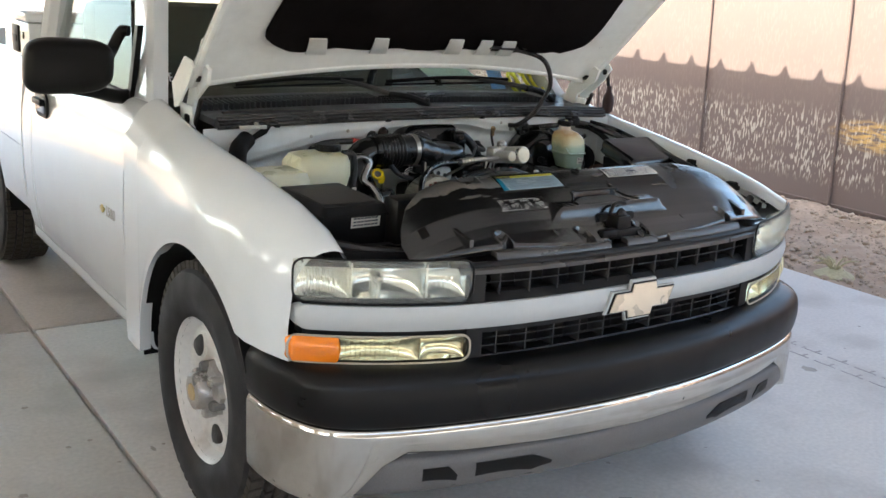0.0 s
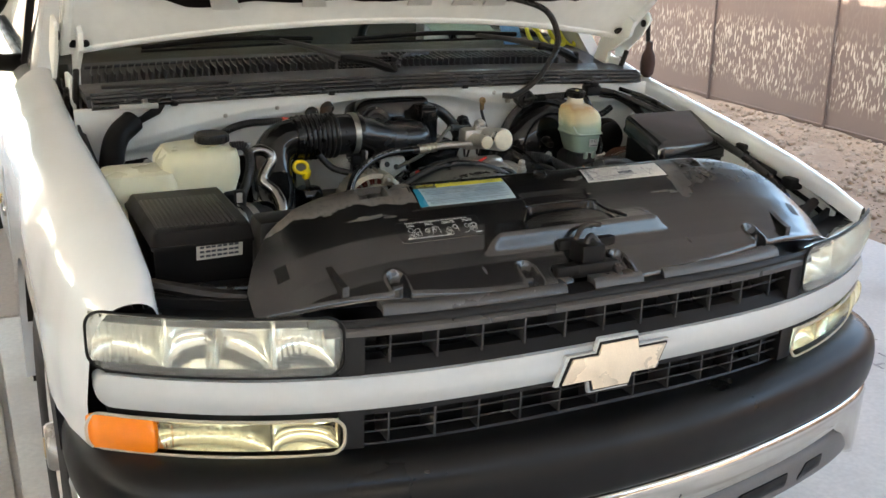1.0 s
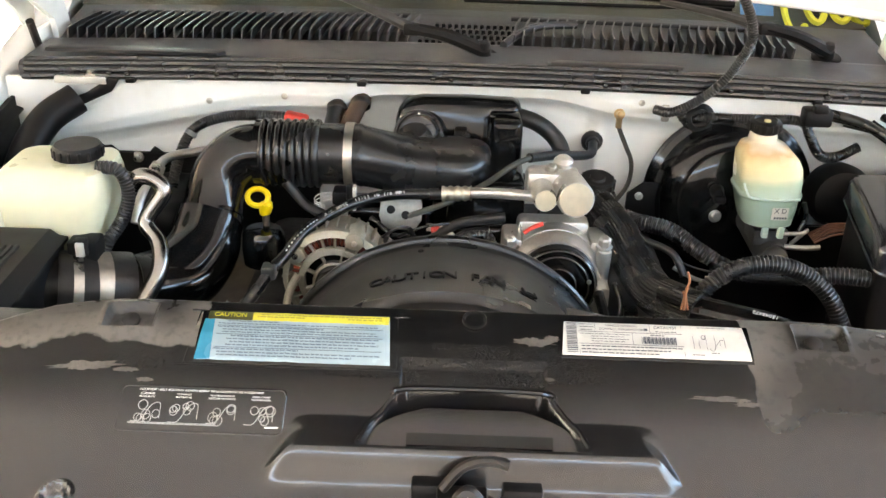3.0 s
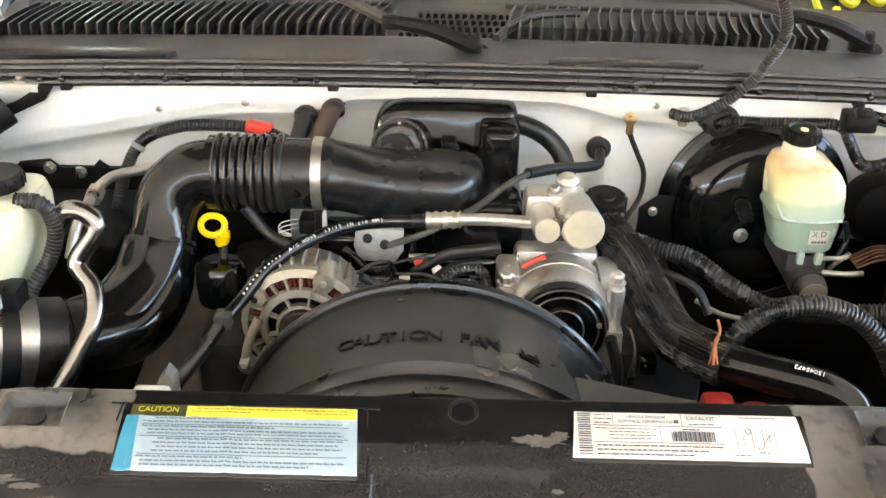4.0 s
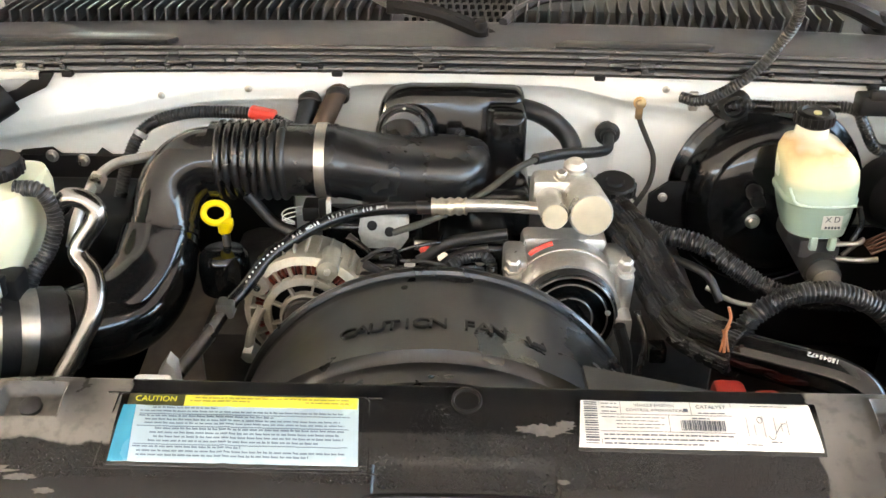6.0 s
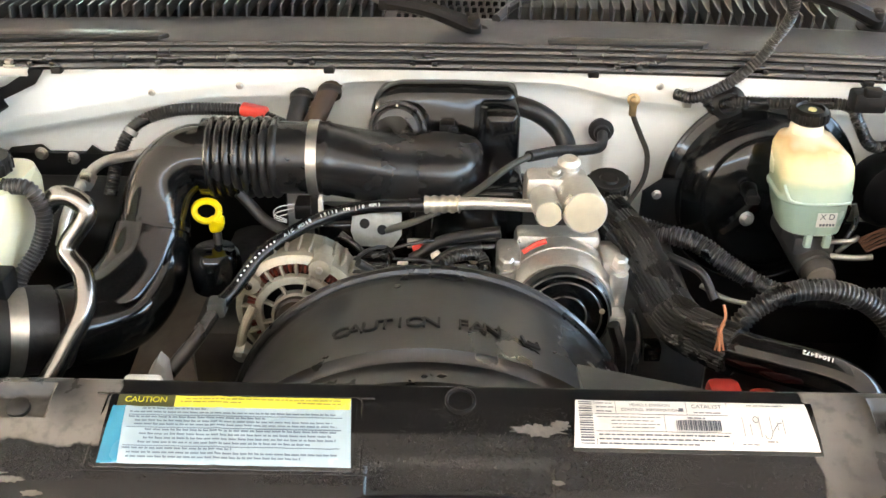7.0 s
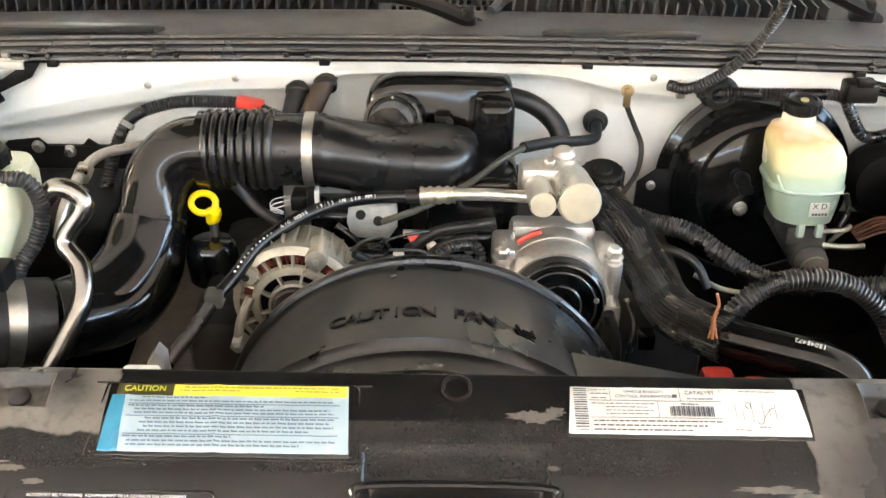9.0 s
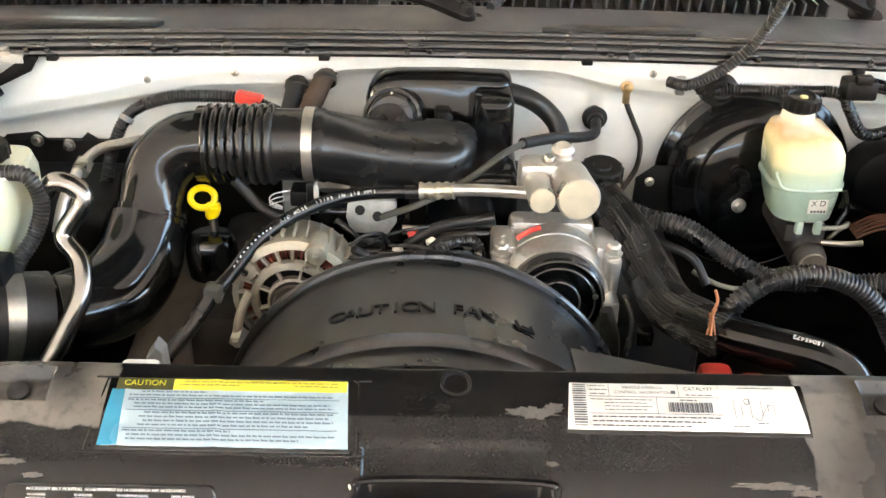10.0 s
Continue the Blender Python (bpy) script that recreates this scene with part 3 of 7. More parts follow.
# writing on the door: a small model badge
bm_ = Matrix(((0, 0, -1, -0.9905), (-1, 0, 0, 1.68), (0, 1, 0, 0.735), (0, 0, 0, 1)))
part("door_badge", letters("1500", 0.052, 0.002, bm_ @ pose(0.02, 0, 0)), CHROME, truck, "small chrome model badge reading 1500")
part("door_emblem", prism([(-0.02, -0.006), (-0.008, -0.006), (-0.006, -0.013), (0.008, -0.013), (0.01, -0.006), (0.02, -0.006), (0.022, 0.006), (0.008, 0.006), (0.006, 0.013), (-0.008, 0.013), (-0.01, 0.006), (-0.022, 0.006)], 0.004, 0, bm_ @ pose(-0.068, 0.017, 0)), mat("gold_badge", (0.55, 0.40, 0.12), 0.3, 0.8), truck)

part("roof", sheet(lambda u, v: (-0.72 + 1.44 * u, 2.20 + 0.75 * v, 1.74 + 0.045 * math.sin(math.pi * u) ** 0.5 + 0.02 * math.sin(math.pi * v)), 14, 8, (0, 0, 0.03)), PAINT, truck)
part("cab_back", slab(-0.88, 0.88, 2.92, 2.96, 0.5, 1.25, 0.01), PAINT, truck)
part("rear_window", slab(-0.72, 0.72, 2.925, 2.93, 1.25, 1.70, 0), GLASS, truck).visible_shadow = False
part("cab_floor", slab(-0.86, 0.86, 1.40, 2.92, 0.42, 0.50, 0.01), BLACK, truck)
part("bed_floor", slab(-0.88, 0.88, 2.99, 5.40, 0.66, 0.70, 0.01), PAINT, truck)
part("bed_front", slab(-0.90, 0.90, 2.985, 3.02, 0.60, 1.14, 0.01), PAINT, truck)
part("tailgate", slab(-0.90, 0.90, 5.40, 5.46, 0.55, 1.14, 0.01), PAINT, truck)
part("bench_seat", join(slab(-0.75, 0.75, 2.30, 2.75, 0.72, 0.90, 0.05), slab(-0.75, 0.75, 2.68, 2.88, 0.85, 1.42, 0.06)), SEATGREY, truck)
part("dashboard", sheet(lambda u, v: (-0.82 + 1.64 * u, 1.60 + 0.05 * math.sin(math.pi * u) * -1 + 0.36 * v, 1.145 - 0.10 * v ** 3 + 0.03 * math.sin(math.pi * v)), 20, 8, (0, 0, 0.25)), SEATGREY, truck, "olive grey dashboard top")
part("steering_wheel", join(tube([Vector((0.40 + 0.19 * math.cos(a), 2.02 + 0.19 * math.sin(a) * 0.4, 1.08 + 0.19 * math.sin(a) * 0.9)) for a in [2 * math.pi * k / 24 for k in range(25)]], 0.014, 8, 2), tube([(0.40, 2.02, 1.08), (0.40, 1.9, 1.02), (0.40, 1.75, 0.98)], 0.05, 10)), BLACK, truck)


box_ = tagged(new("bed_toolbox"), "white steel toolbox lying across the truck bed", "toolbox")
part("toolbox_body", slab(-0.93, 0.93, 3.02, 3.52, 1.10, 1.30, 0.012), PAINT, box_)
part("toolbox_lid", slab(-0.945, 0.945, 3.00, 3.54, 1.302, 1.345, 0.012), PAINT, box_)
part("toolbox_latch", join(slab(-0.938, -0.929, 3.20, 3.32, 1.16, 1.28, 0.003), slab(-0.942, -0.930, 3.22, 3.30, 1.205, 1.235, 0.003)), BLACK, box_, "black recessed latch")
part("toolbox_lock", lathe([(0.016, 0), (0.016, 0.008), (0.012, 0.01)], (-0.929, 3.12, 1.24), (-1, 0, 0), 14), STEEL, box_)


def screen(u, v):
    x = (-0.88 + 1.76 * u) * (1 - 0.20 * v)
    return x, 1.505 + 0.10 * (x / 0.8) ** 2 + 0.70 * v, 1.150 + 0.60 * v - 0.03 * (x / 0.8) ** 2 * (1 - v)


part("windscreen", sheet(screen, 20, 10, (0, 0.005, 0.003)), GLASS, truck, "slanted windscreen with painted writing").visible_shadow = False
part("screen_header", tube([screen(0.0, 1.0), screen(0.25, 1.01), screen(0.5, 1.015), screen(0.75, 1.01), screen(1.0, 1.0)], 0.035, 10), PAINT, truck)
tagged(part("paper_on_dash", prism([(-0.12, -0.04), (0.12, -0.04), (0.11, 0.05), (-0.13, 0.05)], 0.002, 0, pose(0.52, 1.88, 1.192, 24, 0, 0)), mat("mint_paper", (0.55, 0.72, 0.62), 0.6)), "mint green paper sheet lying on the dashboard", "paper")
tagged(part("blue_card", prism([(-0.035, -0.05), (0.035, -0.05), (0.035, 0.05), (-0.035, 0.05)], 0.002, 0, pose(0.60, 1.66, 1.19, 55, 0, 0)), mat("blue_card", (0.16, 0.36, 0.72), 0.6)), "small blue card leaning behind the windscreen", "card")
# strokes painted on the glass, not legible
daub = mat("yellow_glass_paint", (0.62, 0.60, 0.05), 0.6)
for k, (u, v) in enumerate(((0.886, 0.07), (0.916, 0.10), (0.949, 0.10), (0.975, 0.09))):
    p = Vector(screen(u, v)) + Vector((0, -0.008, 0.006))
    tall = 0.085 - 0.006 * k
    ring = [p + Vector((0.022 * math.cos(a), 0.6 * tall * math.sin(a), 0.5 * tall * math.sin(a))) for a in [0.4 + 5.2 * i / 10 for i in range(11)]]
    part("painted_stroke", tube(ring, 0.0075, 6, 3), daub, truck)
white_daub = mat("white_glass_paint", (0.8, 0.8, 0.8), 0.6)
for k, pts in enumerate((((0, 0), (0.3, 1.0), (0.6, 0.1), (0.9, 1.0)), ((1.2, 1.0), (1.2, 0.0), (1.6, 0.0)), ((1.2, 0.5), (1.6, 0.5)), ((1.2, 1.0), (1.6, 1.0)))):
    base = Vector(screen(0.035, 0.10)) + Vector((0.0, -0.012, 0.010))
    part("painted_letter", tube([base + Vector((0.022 * a, 0.018 * b, 0.024 * b)) for a, b in pts], 0.0028, 6, 1), white_daub, truck)


# ---- hood, raised on its hinges ----
HA = radians(43)
HE, HN = Vector((0, -math.cos(HA), math.sin(HA))), Vector((0, -math.sin(HA), -math.cos(HA)))
H0 = Vector((0, 1.385, 1.213))


def on_hood(x, s, lift=0.0):
    """lift: towards the engine."""
    return H0 + Vector((x, 0, 0)) + HE * s + HN * lift


def hood_edge(x):
    return 0.128 - 0.108 * (x / 0.83) ** 2


def hood_half(s):
    return 0.835 - 0.03 * (s / 1.2) ** 2


def hood_under(u, v):
    s = v * 1.33
    x = (-1 + 2 * u) * hood_half(s)
    e = hood_edge(x)
    s = e + (1.33 - e) * v
    rim = min(1, min((1 - abs(2 * u - 1)) * 8, v * 9))
    return on_hood(x, s, 0.030 - 0.028 * rim)


hood = part("hood", sheet(hood_under, 60, 40, HN * 0.012), BAYPAINT, truck, "raised white hood seen from below")
part("hood_skin", sheet(lambda u, v: on_hood((-1 + 2 * u) * (hood_half(v * 1.33) + 0.004), hood_edge((-1 + 2 * u) * 0.83) - 0.012 + v * (1.345 - hood_edge((-1 + 2 * u) * 0.83)), -0.035 - 0.03 * math.sin(math.pi * u) + 0.05 * max(abs(2 * u - 1) - 0.9, 0) * 10), 40, 20, HN * -0.003), PAINT, hood)
# rolled rim along the rear edge and the sides
part("hood_rim", tube([on_hood(x, hood_edge(x) + 0.006, 0.020) for x in [-0.80 + 0.1 * k for k in range(17)]], 0.014, 10, 3), BAYPAINT, hood)
for s in (-1, 1):
    part("hood_rim", tube([on_hood(s * (hood_half(q) - 0.012), q, 0.020) for q in (0.03, 0.3, 0.6, 0.9, 1.31)], 0.014, 10, 4), BAYPAINT, hood)
    for q in (0.215, 0.36, 0.6):
        m = Matrix.LocRotScale(on_hood(s * 0.765, q, 0.004), HN.to_track_quat("Z", "Y"), None)
        part("hood_slot", prism(rounded(0.022, 0.034, 0.010), 0.004, 0, m @ pose(0, 0, 0, 0, 0, 20 * s)), BLACK, hood)
    m = Matrix.LocRotScale(on_hood(s * 0.795, 0.065, 0.026), HN.to_track_quat("Z", "Y"), None)
    part("hood_slot", prism(rounded(0.05, 0.022, 0.010), 0.006, 0, m), BLACK, hood)


def felt(u, v):
    s = 0.215 + 1.05 * v
    half = 0.655 - 0.05 * v - 0.10 * max(0, 1 - v / 0.07) ** 2
    x = (-1 + 2 * u) * half
    q = s - 0.02 * (x / 0.65) ** 2 + 0.014 * noise.noise((x * 9, 3.1, 0)) * (1 - v)
    return on_hood(x, q, 0.024 + 0.018 * noise.noise((x * 4.2, s * 4.2, 1)) + 0.003 * noise.noise((x * 22, s * 22, 2)))


part("insulation_blanket", sheet(felt, 60, 40, HN * 0.012), FELT, hood, "dark felt insulation blanket with worn lower edge")
for x, w in ((-0.455, 0.060), (-0.230, 0.052), (0.062, 0.058), (0.190, 0.050), (0.290, 0.055)):
    part("hood_tab", sheet(lambda u, v: on_hood(x - (w / 2 + 0.006 * (1 - v)) + (w + 0.012 * (1 - v)) * u - 0.034 * v, 0.196 + 0.100 * v - 0.02 * (x / 0.65) ** 2, 0.046 - 0.02 * (1 - v) ** 2), 4, 6, HN * 0.004), BAYPAINT, hood)
part("washer_pipe", tube([on_hood(0.19, 0.255, 0.04), on_hood(0.30, 0.25, 0.042), on_hood(0.36, 0.24, 0.04)], 0.006, 8), LOOM, hood)

for s in (-1, 1):
    hinge = part("hood_hinge", join(prism([(1.40, 1.06), (1.46, 1.06), (1.45, 1.13), (1.42, 1.20), (1.31, 1.36), (1.28, 1.28), (1.255, 1.27), (1.27, 1.225), (1.37, 1.165)], 0.012, 0.002, Matrix(((0, 0, s, s * 0.790), (1, 0, 0, 0), (0, 1, 0, 0), (0, 0, 0, 1)))),
                                    slab(s * 0.815 - 0.006, s * 0.815 + 0.006, 1.34, 1.45, 1.03, 1.15, 0.004)), BAYPAINT, truck, "painted hood hinge")
    part("hinge_bolt", bolt((s * 0.802, 1.345, 1.20), (-s, 0, 0), 0.009), STEEL, hinge)
    part("hinge_link", tube([(s * 0.808, 1.37, 1.05), (s * 0.810, 1.335, 1.11), (s * 0.808, 1.30, 1.175)], 0.008, 8), DARKSTEEL, hinge)
    part("hinge_spring", tube([(s * 0.822, 1.40, 1.03), (s * 0.824, 1.38, 1.08), (s * 0.820, 1.375, 1.12)], 0.014, 10, rings=0.006), DARKSTEEL, hinge)
    part("hinge_plate", prism([(1.245, 1.275), (1.262, 1.296), (1.32, 1.305), (1.43, 1.215), (1.41, 1.140), (1.37, 1.150), (1.335, 1.185), (1.285, 1.225)], 0.008, 0.002, Matrix(((0, 0, s, s * 0.846), (1, 0, 0, 0), (0, 1, 0, 0), (0, 0, 0, 1)))), BAYPAINT, hinge)
    part("plate_stud", lathe([(0.011, 0), (0.011, 0.004), (0.006, 0.006), (0, 0.006)], (s * 0.846, 1.277, 1.262), (-s, 0, 0), 14), DARKSTEEL, hinge)
    if s > 0:
        part("stay_rod", tube([(0.861, 1.277, 1.262), (0.868, 1.268, 1.15), (0.858, 1.272, 1.06)], 0.007, 10), BLACK, hinge)
        part("stay_boot", lathe([(0.009, 0), (0.020, 0.012), (0.024, 0.045), (0.020, 0.07), (0.012, 0.085), (0.010, 0.11)], (0.868, 1.268, 1.098), (0, 0, 1), 14), mat("dark_red_rubber", (0.035, 0.014, 0.012), 0.6), hinge, "dark rubber boot")


# ---- front end: grille, lamps, bumper ----
WIREMAT = mat("grille_wire_grey", (0.030, 0.029, 0.029), 0.32, vary=0.2)


def front_strip(z0, z1, x0, x1, out=0.0, depth=0.03, n=40, lean=0.0, bulge=0.0):
    """A curved strip of the front face between two heights."""
    def fn(u, v):
        x = x0 + (x1 - x0) * u
        return x, face_y(x) - out + lean * v - bulge * math.sin(math.pi * v), z0 + (z1 - z0) * v
    return sheet(fn, n, 6, (0, -depth, 0))


grille = part("grille_surround", join(front_strip(0.893, 0.905, -0.585, 0.585, 0.0, 0.05, lean=0.006, bulge=0.003), front_strip(0.798, 0.818, -0.90, 0.90, -0.004, 0.03, lean=0.022),
                                      front_strip(0.718, 0.737, -0.90, 0.90, -0.010, 0.04), front_strip(0.632, 0.655, -0.60, 0.60, -0.004, 0.04, lean=0.016)), TRIM, truck, "dark grey plastic grille surround")
for s in (-1, 1):
    part("grille_cheek", front_strip(0.655, 0.905, s * 0.49, s * 0.533, -0.004, 0.04, 8), TRIM, grille)
    part("lamp_surround", front_strip(0.645, 0.912, s * 0.52, s * 0.925, -0.095, 0.012, 16), BLACK, grille)
part("grille_backing", front_strip(0.64, 0.92, -0.52, 0.52, -0.085, 0.01), BLACK, grille)
for z0, z1, rows in ((0.812, 0.905, (0.846, 0.872)), (0.645, 0.722, (0.678, 0.700))):
    for z in rows:
        part("grille_wire", tube([(x, face_y(x) + 0.020, z) for x in [-0.49 + 0.098 * k for k in range(11)]], 0.0018, 6, 3), WIREMAT, grille)
    for k in range(11):
        x = -0.44 + 0.088 * k
        part("grille_vane", slab(x - 0.0022, x + 0.0022, face_y(x) + 0.018, face_y(x) + 0.080, z0, z1, 0.001), WIREMAT, grille)


def round_strip(z0, z1, x0, x1, r, out=0.0, depth=0.02, n=48, bulge=0.0):
    """A strip of the front face whose four corners are rounded by r."""
    length = abs(x1 - x0)
    zm, h = (z0 + z1) / 2, (z1 - z0) / 2

    def fn(u, v):
        u = 0.5 - 0.5 * math.cos(math.pi * u)
        e = min(u, 1 - u) * length
        k = h - r + math.sqrt(max(0, r * r - (r - e) ** 2)) if e < r else h
        x = x0 + (x1 - x0) * u
        drop = 0.010 * max(0, 1 - e / r) ** 2
        return x, face_y(x) - out - bulge * math.sin(math.pi * v) + drop, zm + (2 * v - 1) * k
    return sheet(fn, n, 9, (0, -depth, 0))


def round_loop(z0, z1, x0, x1, r, out, thick, n=5):
    """A bead round such a strip."""
    cx, w = (x0 + x1) / 2, abs(x1 - x0)
    pts = [(cx + a, (z0 + z1) / 2 + b) for a, b in rounded(w, z1 - z0, r, n)]
    dense = []
    for (a, b), (c, d) in zip(pts, pts[1:] + pts[:1]):
        m = max(1, int(abs(c - a) / 0.04))
        dense += [(a + (c - a) * k / m, b + (d - b) * k / m) for k in range(m)]
    dense.append(dense[0])
    return tube([(a, face_y(a) - out, b) for a, b in dense], thick, 8, raw=True)


part("grille_bar", round_strip(0.737, 0.799, -0.918, 0.918, 0.024, 0.006, 0.03, 80, bulge=0.010), BARPAINT, truck, "satin white crossbar of the grille", 50)
# the emblem, a plain cross-shaped plate
E1, E2, H1, H2 = 0.118, 0.045, 0.025, 0.046
cross = [(-E1, -H1), (-E2 - 0.008, -H1), (-E2 - 0.003, -H2), (E2 - 0.010, -H2), (E2 - 0.004, -H1), (E1 - 0.020, -H1), (E1, H1), (E2 + 0.008, H1), (E2 + 0.003, H2), (-E2 + 0.010, H2), (-E2 + 0.004, H1), (-E1 + 0.020, H1)]
em = Matrix(((1, 0, 0, 0), (0, 0, -1, face_y(0) - 0.014), (0, 1, 0, 0.762), (0, 0, 0, 1)))
emblem = part("emblem_plate", prism([(x * 1.10, y * 1.22) for x, y in cross], 0.010, 0.003, em), BARPAINT, truck, "cross-shaped emblem with a thin dark outline")
part("emblem_outline", prism([(x * 1.035, y * 1.07) for x, y in cross], 0.015, 0.001, em), BLACK, emblem)
part("emblem_face", prism(cross, 0.018, 0.003, em), mat("pale_gold_enamel", (0.72, 0.62, 0.48), 0.3, 0.25, vary=0.12, grain=300, blotch=12, bump=0.1), emblem, "faded pale gold emblem face")


def lamp(s):
    """Headlamp and turn lamp of one side."""
    def bowl(a, b, depth, z0=0.818, z1=0.908, fl=0.0):
        def fn(u, v):
            x = s * (a + (b - a) * u)
            cup = (math.sin(math.pi * u) * math.sin(math.pi * v)) ** 0.5
            return x, face_y(x) + 0.010 + depth * cup + fl * math.sin(u * 60) * cup, z0 + (z1 - z0) * v
        return sheet(fn, 40, 16, (0, -0.003, 0))

    head = part("headlamp", join(bowl(0.540, 0.640, 0.045, fl=0.0015), bowl(0.642, 0.805, 0.06), bowl(0.807, 0.918, 0.035, fl=0.002)), REFLECTOR, truck, "hazy clear headlamp with reflector bowls")
    part("headlamp_lens", round_strip(0.810, 0.913, s * 0.532, s * 0.924, 0.028, 0.008, 0.004, 60, bulge=0.010), LENS, head, "scratched hazy plastic lens").visible_shadow = False
    part("lens_rim", round_loop(0.807, 0.915, s * 0.528, s * 0.926, 0.030, 0.003, 0.0028), BLACK, head)
    for k in range(16):
        x = s * (0.812 + 0.0060 * k)
        part("lens_flute", tube([(x, face_y(x) - 0.010, 0.826), (x, face_y(x) - 0.0185, 0.860), (x, face_y(x) - 0.010, 0.896)], 0.0016, 5, 3), LENS, head)
    for k in range(12):
        x = s * (0.655 + 0.0075 * k)
        part("lens_flute", tube([(x, face_y(x) - 0.0105, 0.820), (x, face_y(x) - 0.0150, 0.832), (x, face_y(x) - 0.0165, 0.842)], 0.0014, 5, 2), LENS, head)
    for x in (s * 0.641, s * 0.806):
        part("lamp_divider", slab(x - 0.003, x + 0.003, face_y(x) + 0.0, face_y(x) + 0.045, 0.820, 0.905, 0.001), REFLECTOR, head)
    part("bulb", lathe([(0.010, 0), (0.012, 0.01), (0.008, 0.028), (0.003, 0.032)], (s * 0.73, face_y(0.73) + 0.06, 0.862), (0, -1, 0), 12), STEEL, head)
    turn = part("turn_lamp", join(bowl(0.531, 0.645, 0.03, 0.658, 0.717), bowl(0.647, 0.836, 0.028, 0.658, 0.717, 0.0018)), REFLECTOR, truck, "turn lamp with clear and amber lens")
    part("turn_lens", round_strip(0.656, 0.719, s * 0.530, s * 0.935, 0.024, 0.006, 0.004, 48, bulge=0.005), TURNLENS, turn).visible_shadow = False
    part("amber_lens", round_strip(0.656, 0.720, s * 0.826, s * 0.937, 0.014, 0.0085, 0.010, 30, bulge=0.006), ORANGE if s < 0 else YELLOWED, turn, "amber side lens" if s < 0 else "yellowed side lens")
    for k in range(12):
        x = s * (0.70 + 0.0105 * k)
        part("lens_flute", tube([(x, face_y(x) + 0.004, 0.664), (x, face_y(x) + 0.001, 0.686), (x, face_y(x) + 0.004, 0.708)], 0.0028, 5, 2), LENS, turn)
    part("lamp_trim", round_loop(0.654, 0.722, s * 0.527, s * 0.938, 0.026, 0.005, 0.0032), CREAM, turn, "cream lamp surround")


TURNLENS = glass("turn_lens_clear", (0.95, 0.92, 0.74), 0.08, 1.2)
YELLOWED = mat("yellowed_lens", (0.72, 0.66, 0.40), 0.2, vary=0.06)
CREAM = mat("cream_trim", (0.42, 0.37, 0.28), 0.4)
for s in (-1, 1):
    lamp(s)

BPLAN = [(0.0, 0.108), (0.18, 0.114), (0.36, 0.134), (0.56, 0.172), (0.72, 0.215), (0.83, 0.262), (0.895, 0.32), (0.935, 0.41), (0.952, 0.50), (0.955, 0.585)]
half = curve([(x, y, 0) for x, y in BPLAN], 14)
PLAN = [Vector((-p.x, p.y, 0)) for p in reversed(half)] + half[1:]


def sweep(rows, lo=0.0, hi=1.0):
    """Rows of (outward, z) or a function of the plan's x giving them, swept along the bumper's plan."""
    line = [p for p in PLAN]
    n0, n1 = int(lo * (len(line) - 1)), int(hi * (len(line) - 1))
    vs, nv = [], 0
    for i in range(n0, n1 + 1):
        d = (line[min(i + 1, len(line) - 1)] - line[max(i - 1, 0)]).normalized()
        out = Vector((d.y, -d.x, 0))
        rr = rows(line[i].x) if callable(rows) else rows
        nv = len(rr)
        vs += [tuple(line[i] + out * o + Vector((0, 0, z))) for o, z in rr]
    fs = [(i * nv + j, (i + 1) * nv + j, (i + 1) * nv + j + 1, i * nv + j + 1) for i in range(n1 - n0) for j in range(nv - 1)]
    fs += [tuple(range(nv)), tuple((n1 - n0) * nv + j for j in range(nv))]
    return vs, fs


def smooth2(rows):
    return [(p.x, p.y) for p in curve([(a, b, 0) for a, b in rows], 6)]


bumper = tagged(new("front_bumper"), "")
bumper.parent = truck
bumper["label"] = "chrome front bumper with a black top pad"
part("bumper_pad", sweep(smooth2([(-0.16, 0.640), (-0.07, 0.652), (-0.02, 0.646), (0.006, 0.622), (0.014, 0.585), (0.012, 0.545), (0.004, 0.515), (-0.012, 0.506)])), PAD, bumper, "black plastic bumper top pad")


def chrome_low(x):
    return ramp(abs(x), [(0, 0.412), (0.55, 0.425), (0.70, 0.435), (0.76, 0.40), (0.82, 0.33), (0.86, 0.30), (1, 0.292)])


part("chrome_bar", sweep(lambda x: smooth2([(-0.03, 0.510), (-0.004, 0.508), (0.006, 0.497), (0.008, 0.47), (0.006, chrome_low(x) + 0.03), (-0.004, chrome_low(x) + 0.006), (-0.03, chrome_low(x))])), CHROME, bumper, "tarnished chrome bumper bar")
part("lower_valance", sweep(lambda x: smooth2([(-0.03, 0.425), (-0.008, 0.412), (-0.004, 0.37), (-0.02, 0.325), (-0.09, 0.305), (-0.2, 0.30)]), 0.19, 0.81), mat("grey_valance", (0.12, 0.115, 0.11), 0.5, vary=0.2, grain=300), bumper, "grey plastic lower valance")
for s in (-1, 1):
    for a, b in ((0.30, 0.52), (0.57, 0.66)):
        part("valance_slot", sheet(lambda u, v: (s * (a + (b - a) * u), ramp(a + (b - a) * u, BPLAN) - 0.001 + 0.33 * max(0, 0.037 - 0.058 * v * (0.55 + 0.45 * min(1, 4 * u))), 0.335 + 0.058 * v * (0.55 + 0.45 * min(1, 4 * u))), 12, 5, (0, -0.006, 0)), BLACK, bumper)
for x, z in ((-0.045, 0.47), (0.155, 0.462)):
    part("plate_hole", lathe([(0.0055, 0), (0.0055, 0.003)], (x, 0.103 + abs(x) * 0.03, z), (0, -1, 0), 12), BLACK, bumper)


